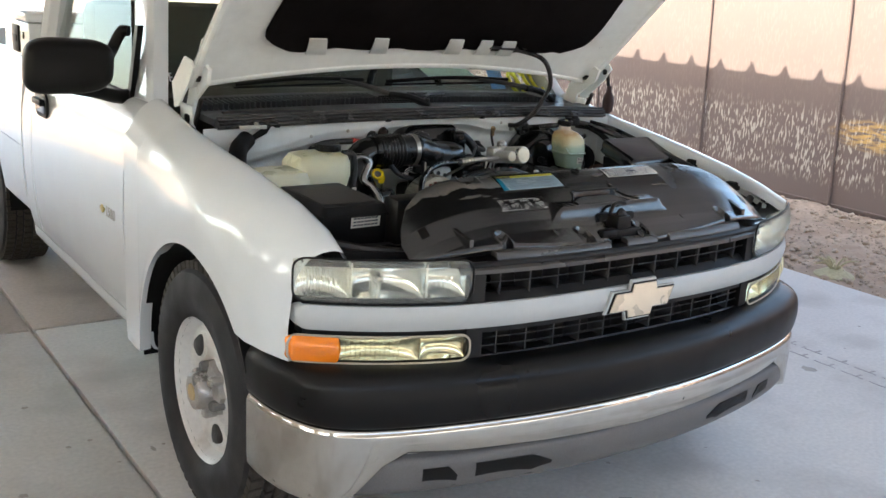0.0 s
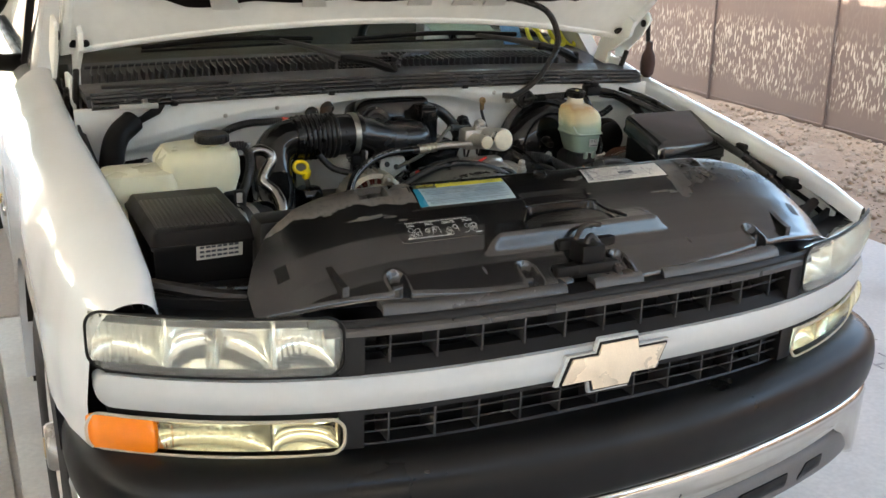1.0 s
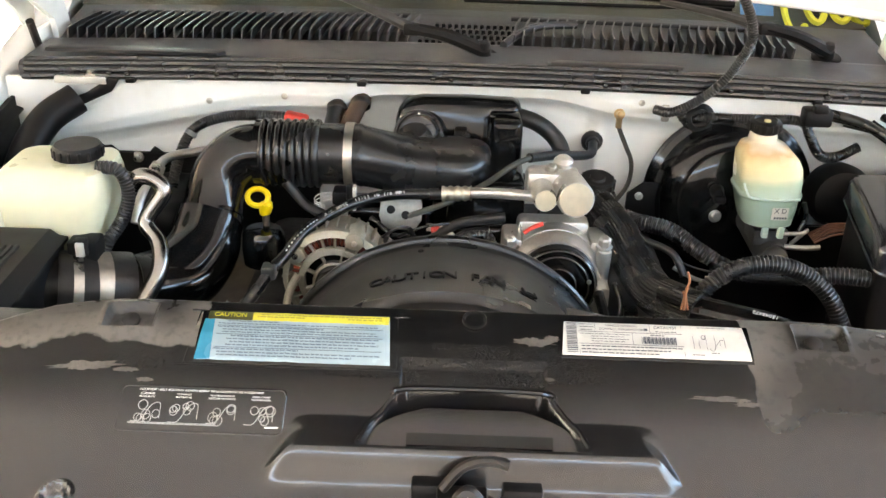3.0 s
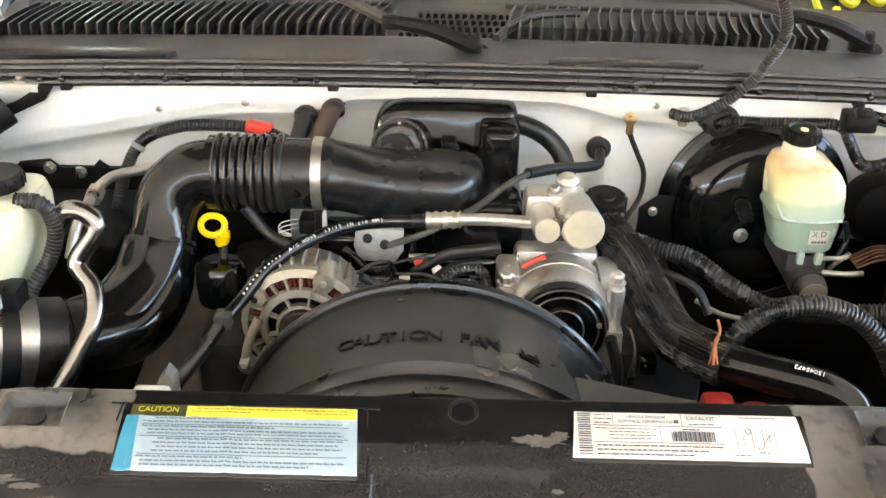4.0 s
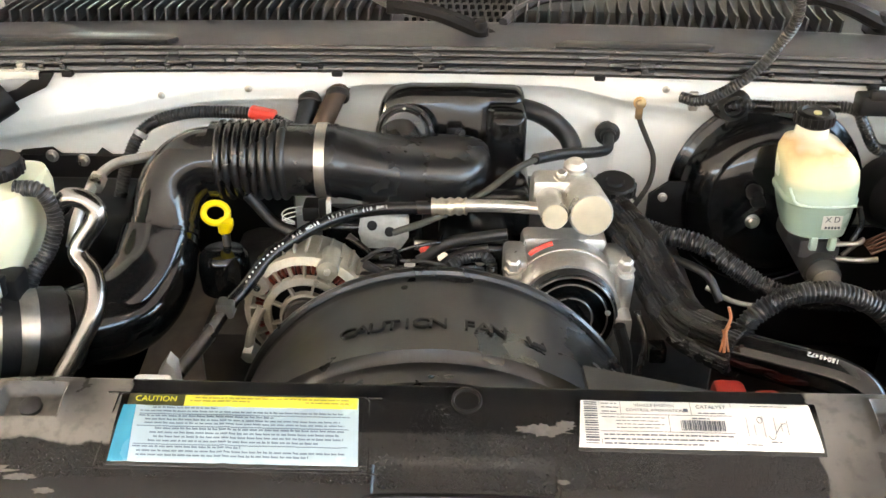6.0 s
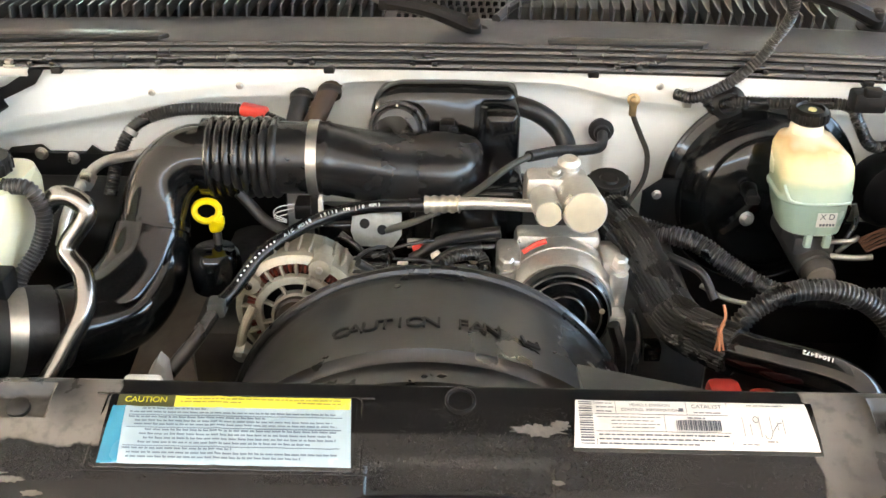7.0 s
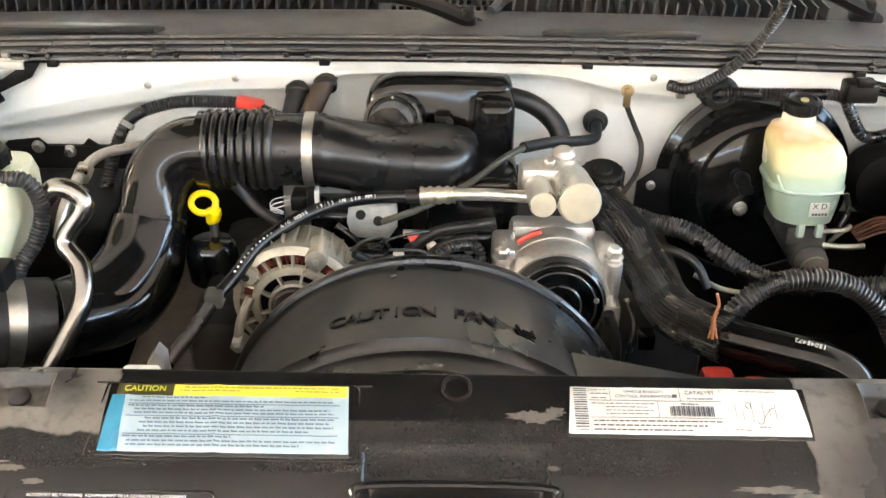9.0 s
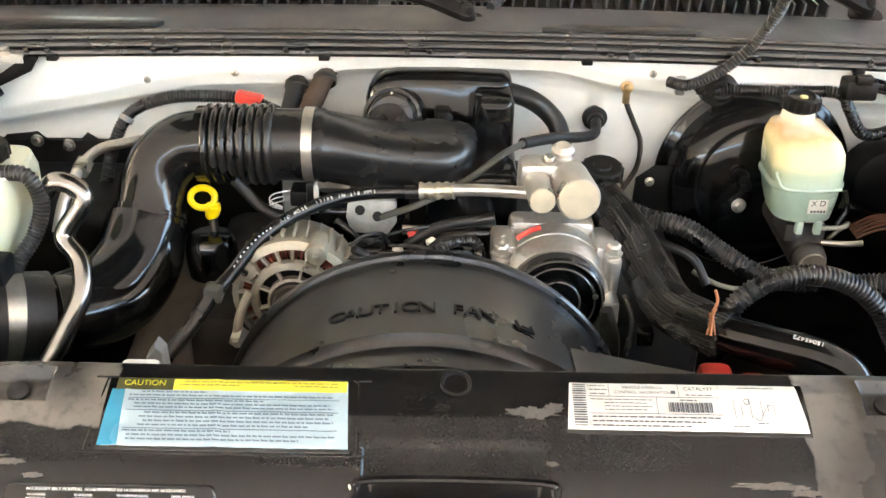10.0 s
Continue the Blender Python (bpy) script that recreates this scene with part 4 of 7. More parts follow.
# ---- wheels ----
RIMMAT = mat("painted_steel_rim", (0.70, 0.69, 0.66), 0.38, 0.1, vary=0.10, second=(0.45, 0.40, 0.33), spread=(0.66, 0.85))
HUBMAT = mat("dull_hub", (0.42, 0.40, 0.37), 0.34, 0.5, vary=0.2)
LUGMAT = mat("grey_lug", (0.20, 0.19, 0.18), 0.4, 0.4, vary=0.2)


def wheel(x, y, s):
    w = tagged(new("wheel"), "")
    w.parent = truck
    w.location = (x, y, 0.383)
    w["label"] = "worn road tyre on a painted steel rim"
    ax = (s, 0, 0)
    prof = [(0.205, -0.10), (0.225, -0.118), (0.29, -0.128), (0.345, -0.118), (0.362, -0.098), (0.371, -0.06), (0.373, 0), (0.371, 0.06), (0.362, 0.098), (0.345, 0.118), (0.29, 0.128), (0.225, 0.118), (0.205, 0.10)]
    tyre = part("tyre", lathe(prof, (0, 0, 0), ax, 72, False), TYRE, w)
    blocks = []
    for k in range(64):
        a = 2 * math.pi * k / 64
        for j, (p, q) in enumerate(((-0.108, -0.064), (-0.056, -0.018), (-0.010, 0.028), (0.036, 0.060), (0.068, 0.108))):
            m = Matrix.Rotation(a + (0.045 if j % 2 else 0), 4, "X")
            blocks.append(moved(slab(s * p if s > 0 else -q, s * q if s > 0 else -p, -0.0142, 0.0142, 0.362 - (0.008 if j in (0, 4) else 0), 0.3865 - (0.008 if j in (0, 4) else 0), 0.002, 1), m))
    part("tread", join(*blocks), TREAD, tyre)
    rows = [(0.215, 0.112), (0.207, 0.106), (0.200, 0.088), (0.190, 0.072), (0.176, 0.070), (0.162, 0.076), (0.154, 0.079), (0.146, 0.080), (0.138, 0.080), (0.130, 0.079), (0.122, 0.077), (0.114, 0.073), (0.105, 0.068), (0.092, 0.064), (0.07, 0.075), (0.0, 0.075)]
    n = 120
    vs = [(s * h, r * math.cos(2 * math.pi * k / n), r * math.sin(2 * math.pi * k / n)) for r, h in rows for k in range(n)]
    fs = []
    for i in range(len(rows) - 1):
        for k in range(n):
            a, b = i * n + k, i * n + (k + 1) % n
            fs.append((a, b, b + n, a + n))
    part("rim", (vs, fs), RIMMAT, w, "silver painted steel rim with slots")
    for turn_ in (-36, 155):
        slot = []
        for k in range(30):
            q = 6.2832 * k / 30
            c, t_ = math.copysign(abs(math.cos(q)) ** 0.75, math.cos(q)), math.copysign(abs(math.sin(q)) ** 0.75, math.sin(q))
            slot.append((0.043 * c * (1 + 0.30 * t_), 0.029 * t_))
        place = Matrix.Rotation(radians(turn_), 4, "X") @ Matrix(((0, 0, s, s * 0.0755), (1, 0, 0, 0), (0, 1, 0, 0.132), (0, 0, 0, 1)))
        part("rim_slot", prism([(a * 1.22, b * 1.26) for a, b in slot], 0.0085, 0.006, place), RIMMAT, w)
        part("slot_hole", prism(slot, 0.0092, 0.0006, place), DARKSTEEL, w)
    part("rim_barrel", lathe([(0.208, -0.10), (0.200, 0.0), (0.205, 0.10)], (0, 0, 0), ax, 40, False), DARKSTEEL, w)
    part("hub", lathe([(0.088, 0.055), (0.084, 0.085), (0.060, 0.096), (0.057, 0.128), (0.050, 0.136), (0.03, 0.138), (0.028, 0.134), (0, 0.134)], (0, 0, 0), ax, 8), HUBMAT, w, "dull grey hub cap")
    part("hub_badge", lathe([(0.026, 0.134), (0.024, 0.140), (0, 0.141)], (0, 0, 0), ax, 20), mat("worn_badge", (0.55, 0.42, 0.22), 0.5), w)
    for k in range(6):
        a = 2 * math.pi * k / 6 + 0.4
        part("lug_cover", lathe([(0.017, 0.055), (0.017, 0.102), (0.012, 0.108)], (0, 0.070 * math.cos(a), 0.070 * math.sin(a)), ax, 10), LUGMAT if k % 2 else HUBMAT, w)
    return w


for x, y, s in ((-0.845, 0.93, -1), (0.845, 0.93, 1), (-0.845, 3.95, -1), (0.845, 3.95, 1)):
    wheel(x, y, s)


# ---- engine bay: firewall, cowl, wipers ----
CREASE = [(-0.82, 0.965), (-0.744, 0.979), (-0.575, 1.012), (-0.392, 1.049), (-0.285, 1.054), (-0.231, 1.056), (-0.178, 1.078), (-0.02, 1.084), (0.155, 1.080), (0.254, 1.057), (0.387, 1.044), (0.82, 1.035)]


def step(t):
    t = min(1, max(0, t))
    return t * t * (3 - 2 * t)


def fire(u, v):
    x = -0.83 + 1.66 * u
    zc = sum(ramp(x + d, CREASE) for d in (-0.02, -0.01, 0, 0.01, 0.02)) / 5
    top = 1.112 - 0.014 * (x / 0.75) ** 2
    z = zc - (zc - 0.50) * (1 - v / 0.6) if v < 0.6 else zc + (top - zc) * (v - 0.6) / 0.4
    deep = 0.028 if abs(x) > 0.22 else 0.045
    y = 1.228 + deep * step((zc + 0.004 - z) / 0.022) - 0.010 * step((z - zc) / 0.03)
    return x, y + 0.004 * noise.noise((x * 4, z * 5, 0)), z


firewall = part("firewall", sheet(fire, 150, 60, (0, -0.01, 0)), BAYPAINT, truck, "white painted firewall with a pressed crease", 60)


def cz_cowl(y):
    return ramp(y, [(1.20, 1.128), (1.215, 1.140), (1.30, 1.143), (1.36, 1.145), (1.372, 1.138), (1.50, 1.158), (1.56, 1.166)])


def bow(x):
    return -0.013 * (x / 0.75) ** 2


cowl = part("cowl_panel", sheet(lambda u, v: (-0.80 + 1.60 * u, 1.207 + 0.35 * v, cz_cowl(1.207 + 0.35 * v) + bow(-0.80 + 1.60 * u)), 40, 40, (0, 0, 0.02)), COWLMAT, truck, "weathered dark plastic cowl panel with louvres")
for r, y, z in ((0.0055, 1.197, 1.117), (0.005, 1.203, 1.127), (0.0045, 1.209, 1.136), (0.004, 1.217, 1.143)):
    part("cowl_seal", tube([(x, y, z + bow(x)) for x in [-0.79 + 0.1317 * k for k in range(13)]], r, 8, 4), SEAL, cowl)
part("seal_back", sheet(lambda u, v: (-0.79 + 1.58 * u, 1.206 + 0.006 * v, 1.108 + 0.035 * v + bow(-0.79 + 1.58 * u)), 24, 4, (0, -0.006, 0)), BLACK, cowl)
for x in (-0.62, -0.43, -0.235, -0.055, 0.245, 0.43, 0.63):
    part("seal_clip", join(slab(x - 0.016, x + 0.016, 1.192, 1.212, 1.125 + bow(x), 1.130 + bow(x), 0.0015), slab(x - 0.020, x - 0.012, 1.190, 1.204, 1.119 + bow(x), 1.126 + bow(x), 0.001), slab(x + 0.012, x + 0.020, 1.190, 1.204, 1.119 + bow(x), 1.126 + bow(x), 0.001)), SEAL, cowl)
for x in (-0.60, -0.195, 0.195, 0.60):
    part("seal_stud", slab(x - 0.008, x + 0.008, 1.190, 1.205, 1.106 + bow(x), 1.116 + bow(x), 0.002), BLACK, cowl)
for x0, x1, y0 in ((-0.76, -0.455, 1.235), (0.13, 0.36, 1.232)):
    part("cowl_pad", prism([(x0, y0), (x1, y0), (x1 + 0.012, y0 + 0.018), (x1 - 0.004, y0 + 0.030), (x0 + 0.02, y0 + 0.036), (x0, y0 + 0.02)], 0.007, 0.003, pose(0, 0, 1.138)), TRIM, cowl)
# louvre wells and their blades
for x0, x1 in ((-0.765, -0.125), (0.075, 0.60)):
    part("louvre_well", sheet(lambda u, v: (x0 + (x1 - x0) * u, 1.368 + 0.135 * v, 1.1405 + 0.014 * v + bow(x0 + (x1 - x0) * u)), 20, 4, (0, 0, 0.004)), BLACK, cowl)
    part("louvre_lip", tube([(x, 1.508, 1.160 + bow(x)) for x in [x0 + (x1 - x0) * k / 8 for k in range(9)]], 0.006, 8, 3), COWLMAT, cowl)
    n = round((x1 - x0) / 0.0185)
    blade = None
    for k in range(n + 1):
        x = x0 + (x1 - x0) * k / n
        if blade is None:
            blade = part("louvre_blade", sheet(lambda u, v: (0.018 * u * u + 0.002 * v, 1.362 + 0.14 * u, 1.140 + 0.016 * u + (0.024 - 0.014 * u) * v), 8, 4, (0.0028, 0, 0)), COWLMAT, cowl)
            blade.location = (x, 0, bow(x))
        else:
            other = new("louvre_blade", blade.data)
            other.parent, other.location = cowl, (x, 0, bow(x))
holes = []
for i in range(4):
    for j in range(13):
        x = -0.105 + 0.0125 * j + (0.03 * i / 3)
        holes.append(slab(x, x + 0.0075, 1.375 + 0.026 * i, 1.393 + 0.026 * i, 1.138 + 0.004 * i, 1.1465 + 0.0042 * i, 0.001, 1))
for h in holes:
    part("screen_hole", h, BLACK, cowl)
part("cowl_swell", tube([(0.055, 1.345, 1.148), (0.085, 1.40, 1.156), (0.13, 1.44, 1.164), (0.20, 1.455, 1.166)], 0.008, 8), COWLMAT, cowl)


def wiper(pivot, elbow, arm, b0, b1):
    w = part("wiper", join(tube([pivot, Vector(pivot).lerp(Vector(elbow), 0.5) + Vector((0, 0, 0.006)), elbow], 0.014, 8, ends=(1.0, 0.8)),
                           lathe([(0.028, -0.014), (0.028, -0.011), (0.014, -0.010), (0.013, 0.004), (0.011, 0.006), (0.0105, 0.014), (0.008, 0.018), (0.0, 0.019)], pivot, (0, -0.3, 1), 16)), BLACK, truck, "black wiper with a weathered grey arm")
    part("wiper_arm", tube([elbow, Vector(elbow).lerp(Vector(arm), 0.5) + Vector((0, -0.004, 0.004)), arm], 0.0105, 8, ends=(1, 0.6)), mat("weathered_arm", (0.045, 0.043, 0.042), 0.40), w)
    part("wiper_clip", slab(elbow[0] - 0.014, elbow[0] + 0.014, elbow[1] - 0.010, elbow[1] + 0.012, elbow[2] - 0.012, elbow[2] + 0.010, 0.003), BLACK, w)
    part("wiper_blade", join(tube([b0, Vector(b0).lerp(Vector(b1), 0.5) + Vector((0, -0.01, 0.012)), b1], 0.007, 8), tube([Vector(b0) + Vector((0, 0.012, -0.012)), Vector(b1) + Vector((0, 0.012, -0.012))], 0.004, 6, 2)), BLACK, w)


wiper((0.018, 1.292, 1.150), (-0.115, 1.312, 1.182), (-0.27, 1.40, 1.222), (-0.62, 1.485, 1.200), (-0.17, 1.42, 1.222))
wiper((0.665, 1.370, 1.150), (0.545, 1.375, 1.190), (0.36, 1.46, 1.215), (-0.02, 1.505, 1.205), (0.50, 1.455, 1.215))

# black heater case at left; the right sheet is added for deep shade
part("firewall_dark_sheet", sheet(lambda u, v: (-0.82 + 0.54 * u, 1.240, 0.55 + (0.40 + 0.0 * u) * v), 10, 8, (0, -0.01, 0)), BLACK, truck, "black heater case on the firewall")
part("firewall_dark_sheet", sheet(lambda u, v: (0.24 + 0.58 * u, 1.236, 0.55 + 0.30 * v), 10, 8, (0, -0.01, 0)), BLACK, truck)
part("heater_case", slab(-0.80, -0.46, 1.05, 1.235, 0.60, 0.925, 0.03, 3), BLACK, truck)
# ---- bay filler, block, radiator ----
# unseen black slab added to keep the bay dark and the floor hidden
part("bay_filler", slab(-0.80, 0.80, 0.30, 1.30, 0.40, 0.43, 0), BLACK, truck)
engine = part("engine", slab(-0.26, 0.26, 0.80, 1.21, 0.45, 0.80, 0.03), BLOCK, truck, "grimy dark engine block")
for x0, x1 in ((-0.36, -0.14), (0.10, 0.34)):
    part("cylinder_head", slab(x0, x1, 0.87, 1.20, 0.66, 0.86, 0.03), BLOCK, engine)
part("intake_manifold", join(slab(-0.16, 0.18, 0.90, 1.20, 0.78, 0.90, 0.02), slab(-0.20, -0.02, 0.88, 0.98, 0.80, 0.91, 0.012)), BLOCK, engine)
for x0, x1, y0, y1, z0, z1 in ((-0.20, -0.06, 0.99, 1.06, 0.88, 0.965), (-0.04, 0.06, 0.95, 1.05, 0.86, 0.955), (0.0, 0.09, 1.02, 1.14, 0.88, 1.0), (-0.14, -0.09, 0.93, 0.97, 0.86, 0.935), (0.03, 0.06, 0.90, 0.94, 0.86, 0.93)):
    part("engine_fitting", slab(x0, x1, y0, y1, z0, z1, 0.012, 3), GLOSS, engine)
part("side_tray", slab(0.34, 0.80, 0.58, 1.24, 0.55, 0.62, 0.01), BLACK, truck)
part("side_tray", slab(-0.80, -0.36, 0.58, 1.24, 0.55, 0.62, 0.01), BLACK, truck)
part("radiator", slab(-0.60, 0.60, 0.47, 0.545, 0.46, 1.015, 0.012), BLACK, truck)
for s in (-1, 1):
    part("radiator_bracket", slab(s * 0.72 - 0.10, s * 0.72 + 0.10, 0.36, 0.62, 0.62, 0.80, 0.02), BLACK, truck)
    part("support_rail", tube([(s * 0.60, 0.37, 0.90), (s * 0.70, 0.42, 0.905), (s * 0.80, 0.47, 0.92)], 0.013, 8), DARKSTEEL, truck)
    part("support_rail", tube([(s * 0.58, 0.42, 0.86), (s * 0.70, 0.46, 0.87), (s * 0.80, 0.52, 0.89)], 0.010, 8), DARKSTEEL, truck)


# ---- the radiator cover ----
def cover_back(x):
    return ramp(abs(x), [(0, 0.503), (0.40, 0.503), (0.47, 0.496), (0.54, 0.475), (0.60, 0.437), (0.64, 0.39), (0.66, 0.35)])


def cover_front(x):
    return 0.204 + 0.20 * x * x + 0.6 * max(0, abs(x) - 0.55) ** 2


def cover_z(x, y):
    z = ramp(y, [(0.19, 0.912), (0.225, 0.930), (0.247, 0.940), (0.276, 0.951), (0.31, 0.970), (0.36, 1.003), (0.41, 1.030), (0.44, 1.046), (0.468, 1.056), (0.50, 1.060)])
    over = max(0, abs(x) - 0.36)
    return z - 0.62 * over ** 2 - (0.9 * max(0, abs(x) - 0.56) ** 2)


SLOTS = (-0.411, -0.153, 0.053, 0.413)


def cover_relief(x, y):
    """Grip pod with its hollow, arched air slots and the latch notch, as height over the plain cover."""
    ax, h = abs(x), 0.0
    if ax < 0.27 and 0.25 < y < 0.40:
        w = ramp(y, [(0.290, 0.226), (0.313, 0.213), (0.363, 0.192)])
        shelf = max(0.0, 0.999 + 0.06 * (y - 0.313) - cover_z(x, y))
        h = shelf * step((y - 0.294) / 0.018) * step((w - ax) / 0.036)
        wide = ramp(y, [(0.318, 0.117), (0.345, 0.109), (0.378, 0.085), (0.390, 0.070)])
        h -= 0.036 * step((y - 0.317) / 0.004) * step((0.389 - y) / 0.004) * step((wide - ax) / 0.008)
    if ax < 0.10 and 0.388 < y < 0.425:
        h -= 0.0050 * step((0.078 - ax) / 0.003) * step((0.420 - y) / 0.003) * step((y - 0.389) / 0.004)
    for sx in SLOTS:
        d, a = abs(x - sx), y - cover_front(sx)
        if d < 0.034 and a < 0.085:
            end = 0.046 if abs(sx) < 0.3 else 0.036
            tip = math.hypot(d, max(0, a - end)) if a > end else d
            rim = math.exp(-((tip - 0.0165) / 0.0028) ** 2) * 0.0045 * step(a / 0.02 + 0.3)
            well = step((0.0150 - tip) / 0.004)
            h += rim + well * (-0.010 - 0.022 * step((0.030 - a) / 0.008))
    if -0.115 < x < 0.04 and y < 0.31:
        notch = max(step((x + 0.105) / 0.006) * step((0.030 - x) / 0.006) * step((0.245 - y) / 0.006),
                    step((x + 0.052) / 0.006) * step((0.022 - x) / 0.006) * step((0.292 - y) / 0.006))
        h = h * (1 - notch) - 0.034 * notch
    for px in (-0.381, 0.381):
        if abs(x - px) < 0.05 and y > 0.43:
            d = max(abs(x - px) - 0.026, abs(y - 0.464) - 0.015)
            h += -0.010 * step((0.003 - d) / 0.006) + 0.002 * math.exp(-((d - 0.004) / 0.003) ** 2)
    return h


def cover_pt(u, v):
    x = -0.66 + 1.32 * u
    a, b = cover_front(x), cover_back(x)
    y = a + (b - a) * v
    roll = 0.020 * step((v - 0.94) / 0.06) ** 2 + 0.006 * step((0.018 - v) / 0.018)
    return x, y, cover_z(x, y) - roll + cover_relief(x, y)


def cover_material():
    m = mat("aged_cover", (0.0075, 0.0072, 0.007), 0.19, vary=0.3, grain=700, blotch=7, bump=0.04, rough_vary=0.06, gloss=1.0)
    t = m.node_tree
    p = t.nodes["Principled BSDF"]
    old = p.inputs["Base Color"].links[0].from_socket
    tc = t.nodes.new("ShaderNodeTexCoord")
    sep = t.nodes.new("ShaderNodeSeparateXYZ")
    t.links.new(tc.outputs["Object"], sep.inputs[0])
    n = t.nodes.new("ShaderNodeTexNoise")
    n.inputs["Scale"].default_value, n.inputs["Detail"].default_value = 16.0, 9.0
    t.links.new(tc.outputs["Object"], n.inputs["Vector"])
    def calc(op, a, b):
        k = t.nodes.new("ShaderNodeMath")
        k.operation = op
        for i, v in enumerate((a, b)):
            if isinstance(v, (int, float)):
                k.inputs[i].default_value = v
            else:
                t.links.new(v, k.inputs[i])
        return k.outputs[0]

    def span(src, a, b, c=0.0, d=1.0):
        k = t.nodes.new("ShaderNodeMapRange")
        for key, value in (("From Min", a), ("From Max", b), ("To Min", c), ("To Max", d)):
            k.inputs[key].default_value = value
        t.links.new(src, k.inputs["Value"])
        return k.outputs[0]

    # a crust of old dust lies on the rear corners, with a flaked edge, and thins out away from it
    wob = calc("MULTIPLY", calc("SUBTRACT", n.outputs["Fac"], 0.5), 0.055)
    right = calc("ADD", calc("SUBTRACT", sep.outputs["X"], 0.302), wob)
    left = calc("ADD", calc("SUBTRACT", calc("MULTIPLY", sep.outputs["X"], -1.0), 0.292), wob)
    left = calc("MINIMUM", left, calc("ADD", calc("SUBTRACT", sep.outputs["Y"], 0.430), wob))
    far = calc("MAXIMUM", left, right)
    thin = calc("MAXIMUM", span(left, 0.0, 0.002), span(sep.outputs["Y"], 0.345, 0.445))
    crust = calc("MULTIPLY", span(far, 0.0, 0.0025), span(far, 0.010, 0.048, 1.0, 0.22))
    pit = t.nodes.new("ShaderNodeTexNoise")
    pit.inputs["Scale"].default_value, pit.inputs["Detail"].default_value = 90.0, 6.0
    t.links.new(tc.outputs["Object"], pit.inputs["Vector"])
    crust = calc("MULTIPLY", calc("MULTIPLY", crust, thin), span(pit.outputs["Fac"], 0.34, 0.50, 0.62, 1.0))
    blend = t.nodes.new("ShaderNodeMix")
    blend.data_type = "RGBA"
    t.links.new(crust, blend.inputs[0])
    # paler base towards the front paints in the light reflected there
    front_sheen = t.nodes.new("ShaderNodeMix")
    front_sheen.data_type = "RGBA"
    t.links.new(span(sep.outputs["Y"], 0.29, 0.39, 1.0, 0.0), front_sheen.inputs[0])
    t.links.new(old, front_sheen.inputs[6])
    front_sheen.inputs[7].default_value = (0.019, 0.0178, 0.0175, 1)
    t.links.new(front_sheen.outputs[2], blend.inputs[6])
    blend.inputs[7].default_value = (0.115, 0.104, 0.090, 1)
    t.links.new(blend.outputs[2], p.inputs["Base Color"])
    # gloss cut towards the rear, standing in for the hood's dark reflection
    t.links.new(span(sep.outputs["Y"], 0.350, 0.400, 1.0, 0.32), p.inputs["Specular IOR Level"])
    smooth = p.inputs["Roughness"].links[0].from_socket
    t.links.new(calc("ADD", smooth, calc("MULTIPLY", crust, 0.45)), p.inputs["Roughness"])
    return m


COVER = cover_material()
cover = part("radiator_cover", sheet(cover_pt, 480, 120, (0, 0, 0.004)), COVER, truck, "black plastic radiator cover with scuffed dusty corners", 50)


def crumple(x, y):
    """Creases of the printed labels."""
    fold = 0.0007 * math.exp(-((x + 0.205 + 0.10 * (y - 0.44)) / 0.0035) ** 2) + 0.0006 * math.exp(-((x + 0.284) / 0.004) ** 2)
    return fold + 0.0003 * noise.noise((x * 90, y * 60, 7)) + 0.0003


def decal(name, x0, x1, y0, y1, material, lift, label="", skew=0.0, parent=None):
    """A thin printed patch that follows the cover; skew widens its front edge."""
    def fn(u, v):
        y = y0 + (y1 - y0) * v
        a, b = x0 - skew * (1 - v), x1 + skew * (1 - v)
        x = a + (b - a) * u
        return x, y, cover_z(x, y) + lift + (crumple(x, y) if "label" in name else 0.0)
    return part(name, sheet(fn, 90, 24, (0, 0, 0.0004)), material, parent or cover, label, 70)


def print_on(text, size, x, y, lift=0.0022):
    """A matrix that lays words on the cover, readable from the front."""
    slope = math.atan2(cover_z(x, y + 0.01) - cover_z(x, y - 0.01), 0.02)
    tilt = math.atan2(cover_z(x + 0.01, y) - cover_z(x - 0.01, y), 0.02)
    m = Matrix.Translation((x, y, cover_z(x, y) + lift)) @ Matrix.Rotation(-tilt, 4, "Y") @ Matrix.Rotation(slope, 4, "X")
    return letters(text, size, 0.0001, m)


def bars(rows, lift=0.0021):
    out = []
    for x0, x1, y, h in rows:
        n = max(2, int((x1 - x0) / 0.004) + 1)
        out.append(sheet(lambda u, v: (x0 + (x1 - x0) * u, y + h * v, cover_z(x0 + (x1 - x0) * u, y + h * v) + lift + crumple(x0 + (x1 - x0) * u, y + h * v)), n, 2, (0, 0, 0.0002)))
    return join(*out)


# label with refrigerant instructions
decal("label_recess", -0.301, -0.089, 0.408, 0.4715, GLOSS, 0.0006)
lab = decal("service_label", -0.293, -0.094, 0.411, 0.469, PAPER_B, 0.0012, "pale blue service label with a yellow band", 0.004)
decal("label_band", -0.2935, -0.0945, 0.4585, 0.4692, PAPER_Y, 0.0015)
decal("label_band", -0.294, -0.245, 0.4583, 0.4694, mat("olive_black", (0.035, 0.035, 0.010), 0.3), 0.0018, "dark heading of the label")
decal("label_edge", -0.297, -0.286, 0.411, 0.4585, PAPER_C, 0.0016, skew=0.003)
border = [(x + 0.006 * math.cos(a), y + 0.006 * math.sin(a)) for x, y, a0 in ((-0.090, 0.466, 0), (-0.298, 0.466, 90), (-0.304, 0.412, 180), (-0.088, 0.412, 270)) for a in [radians(a0 + 22.5 * k) for k in range(5)]]
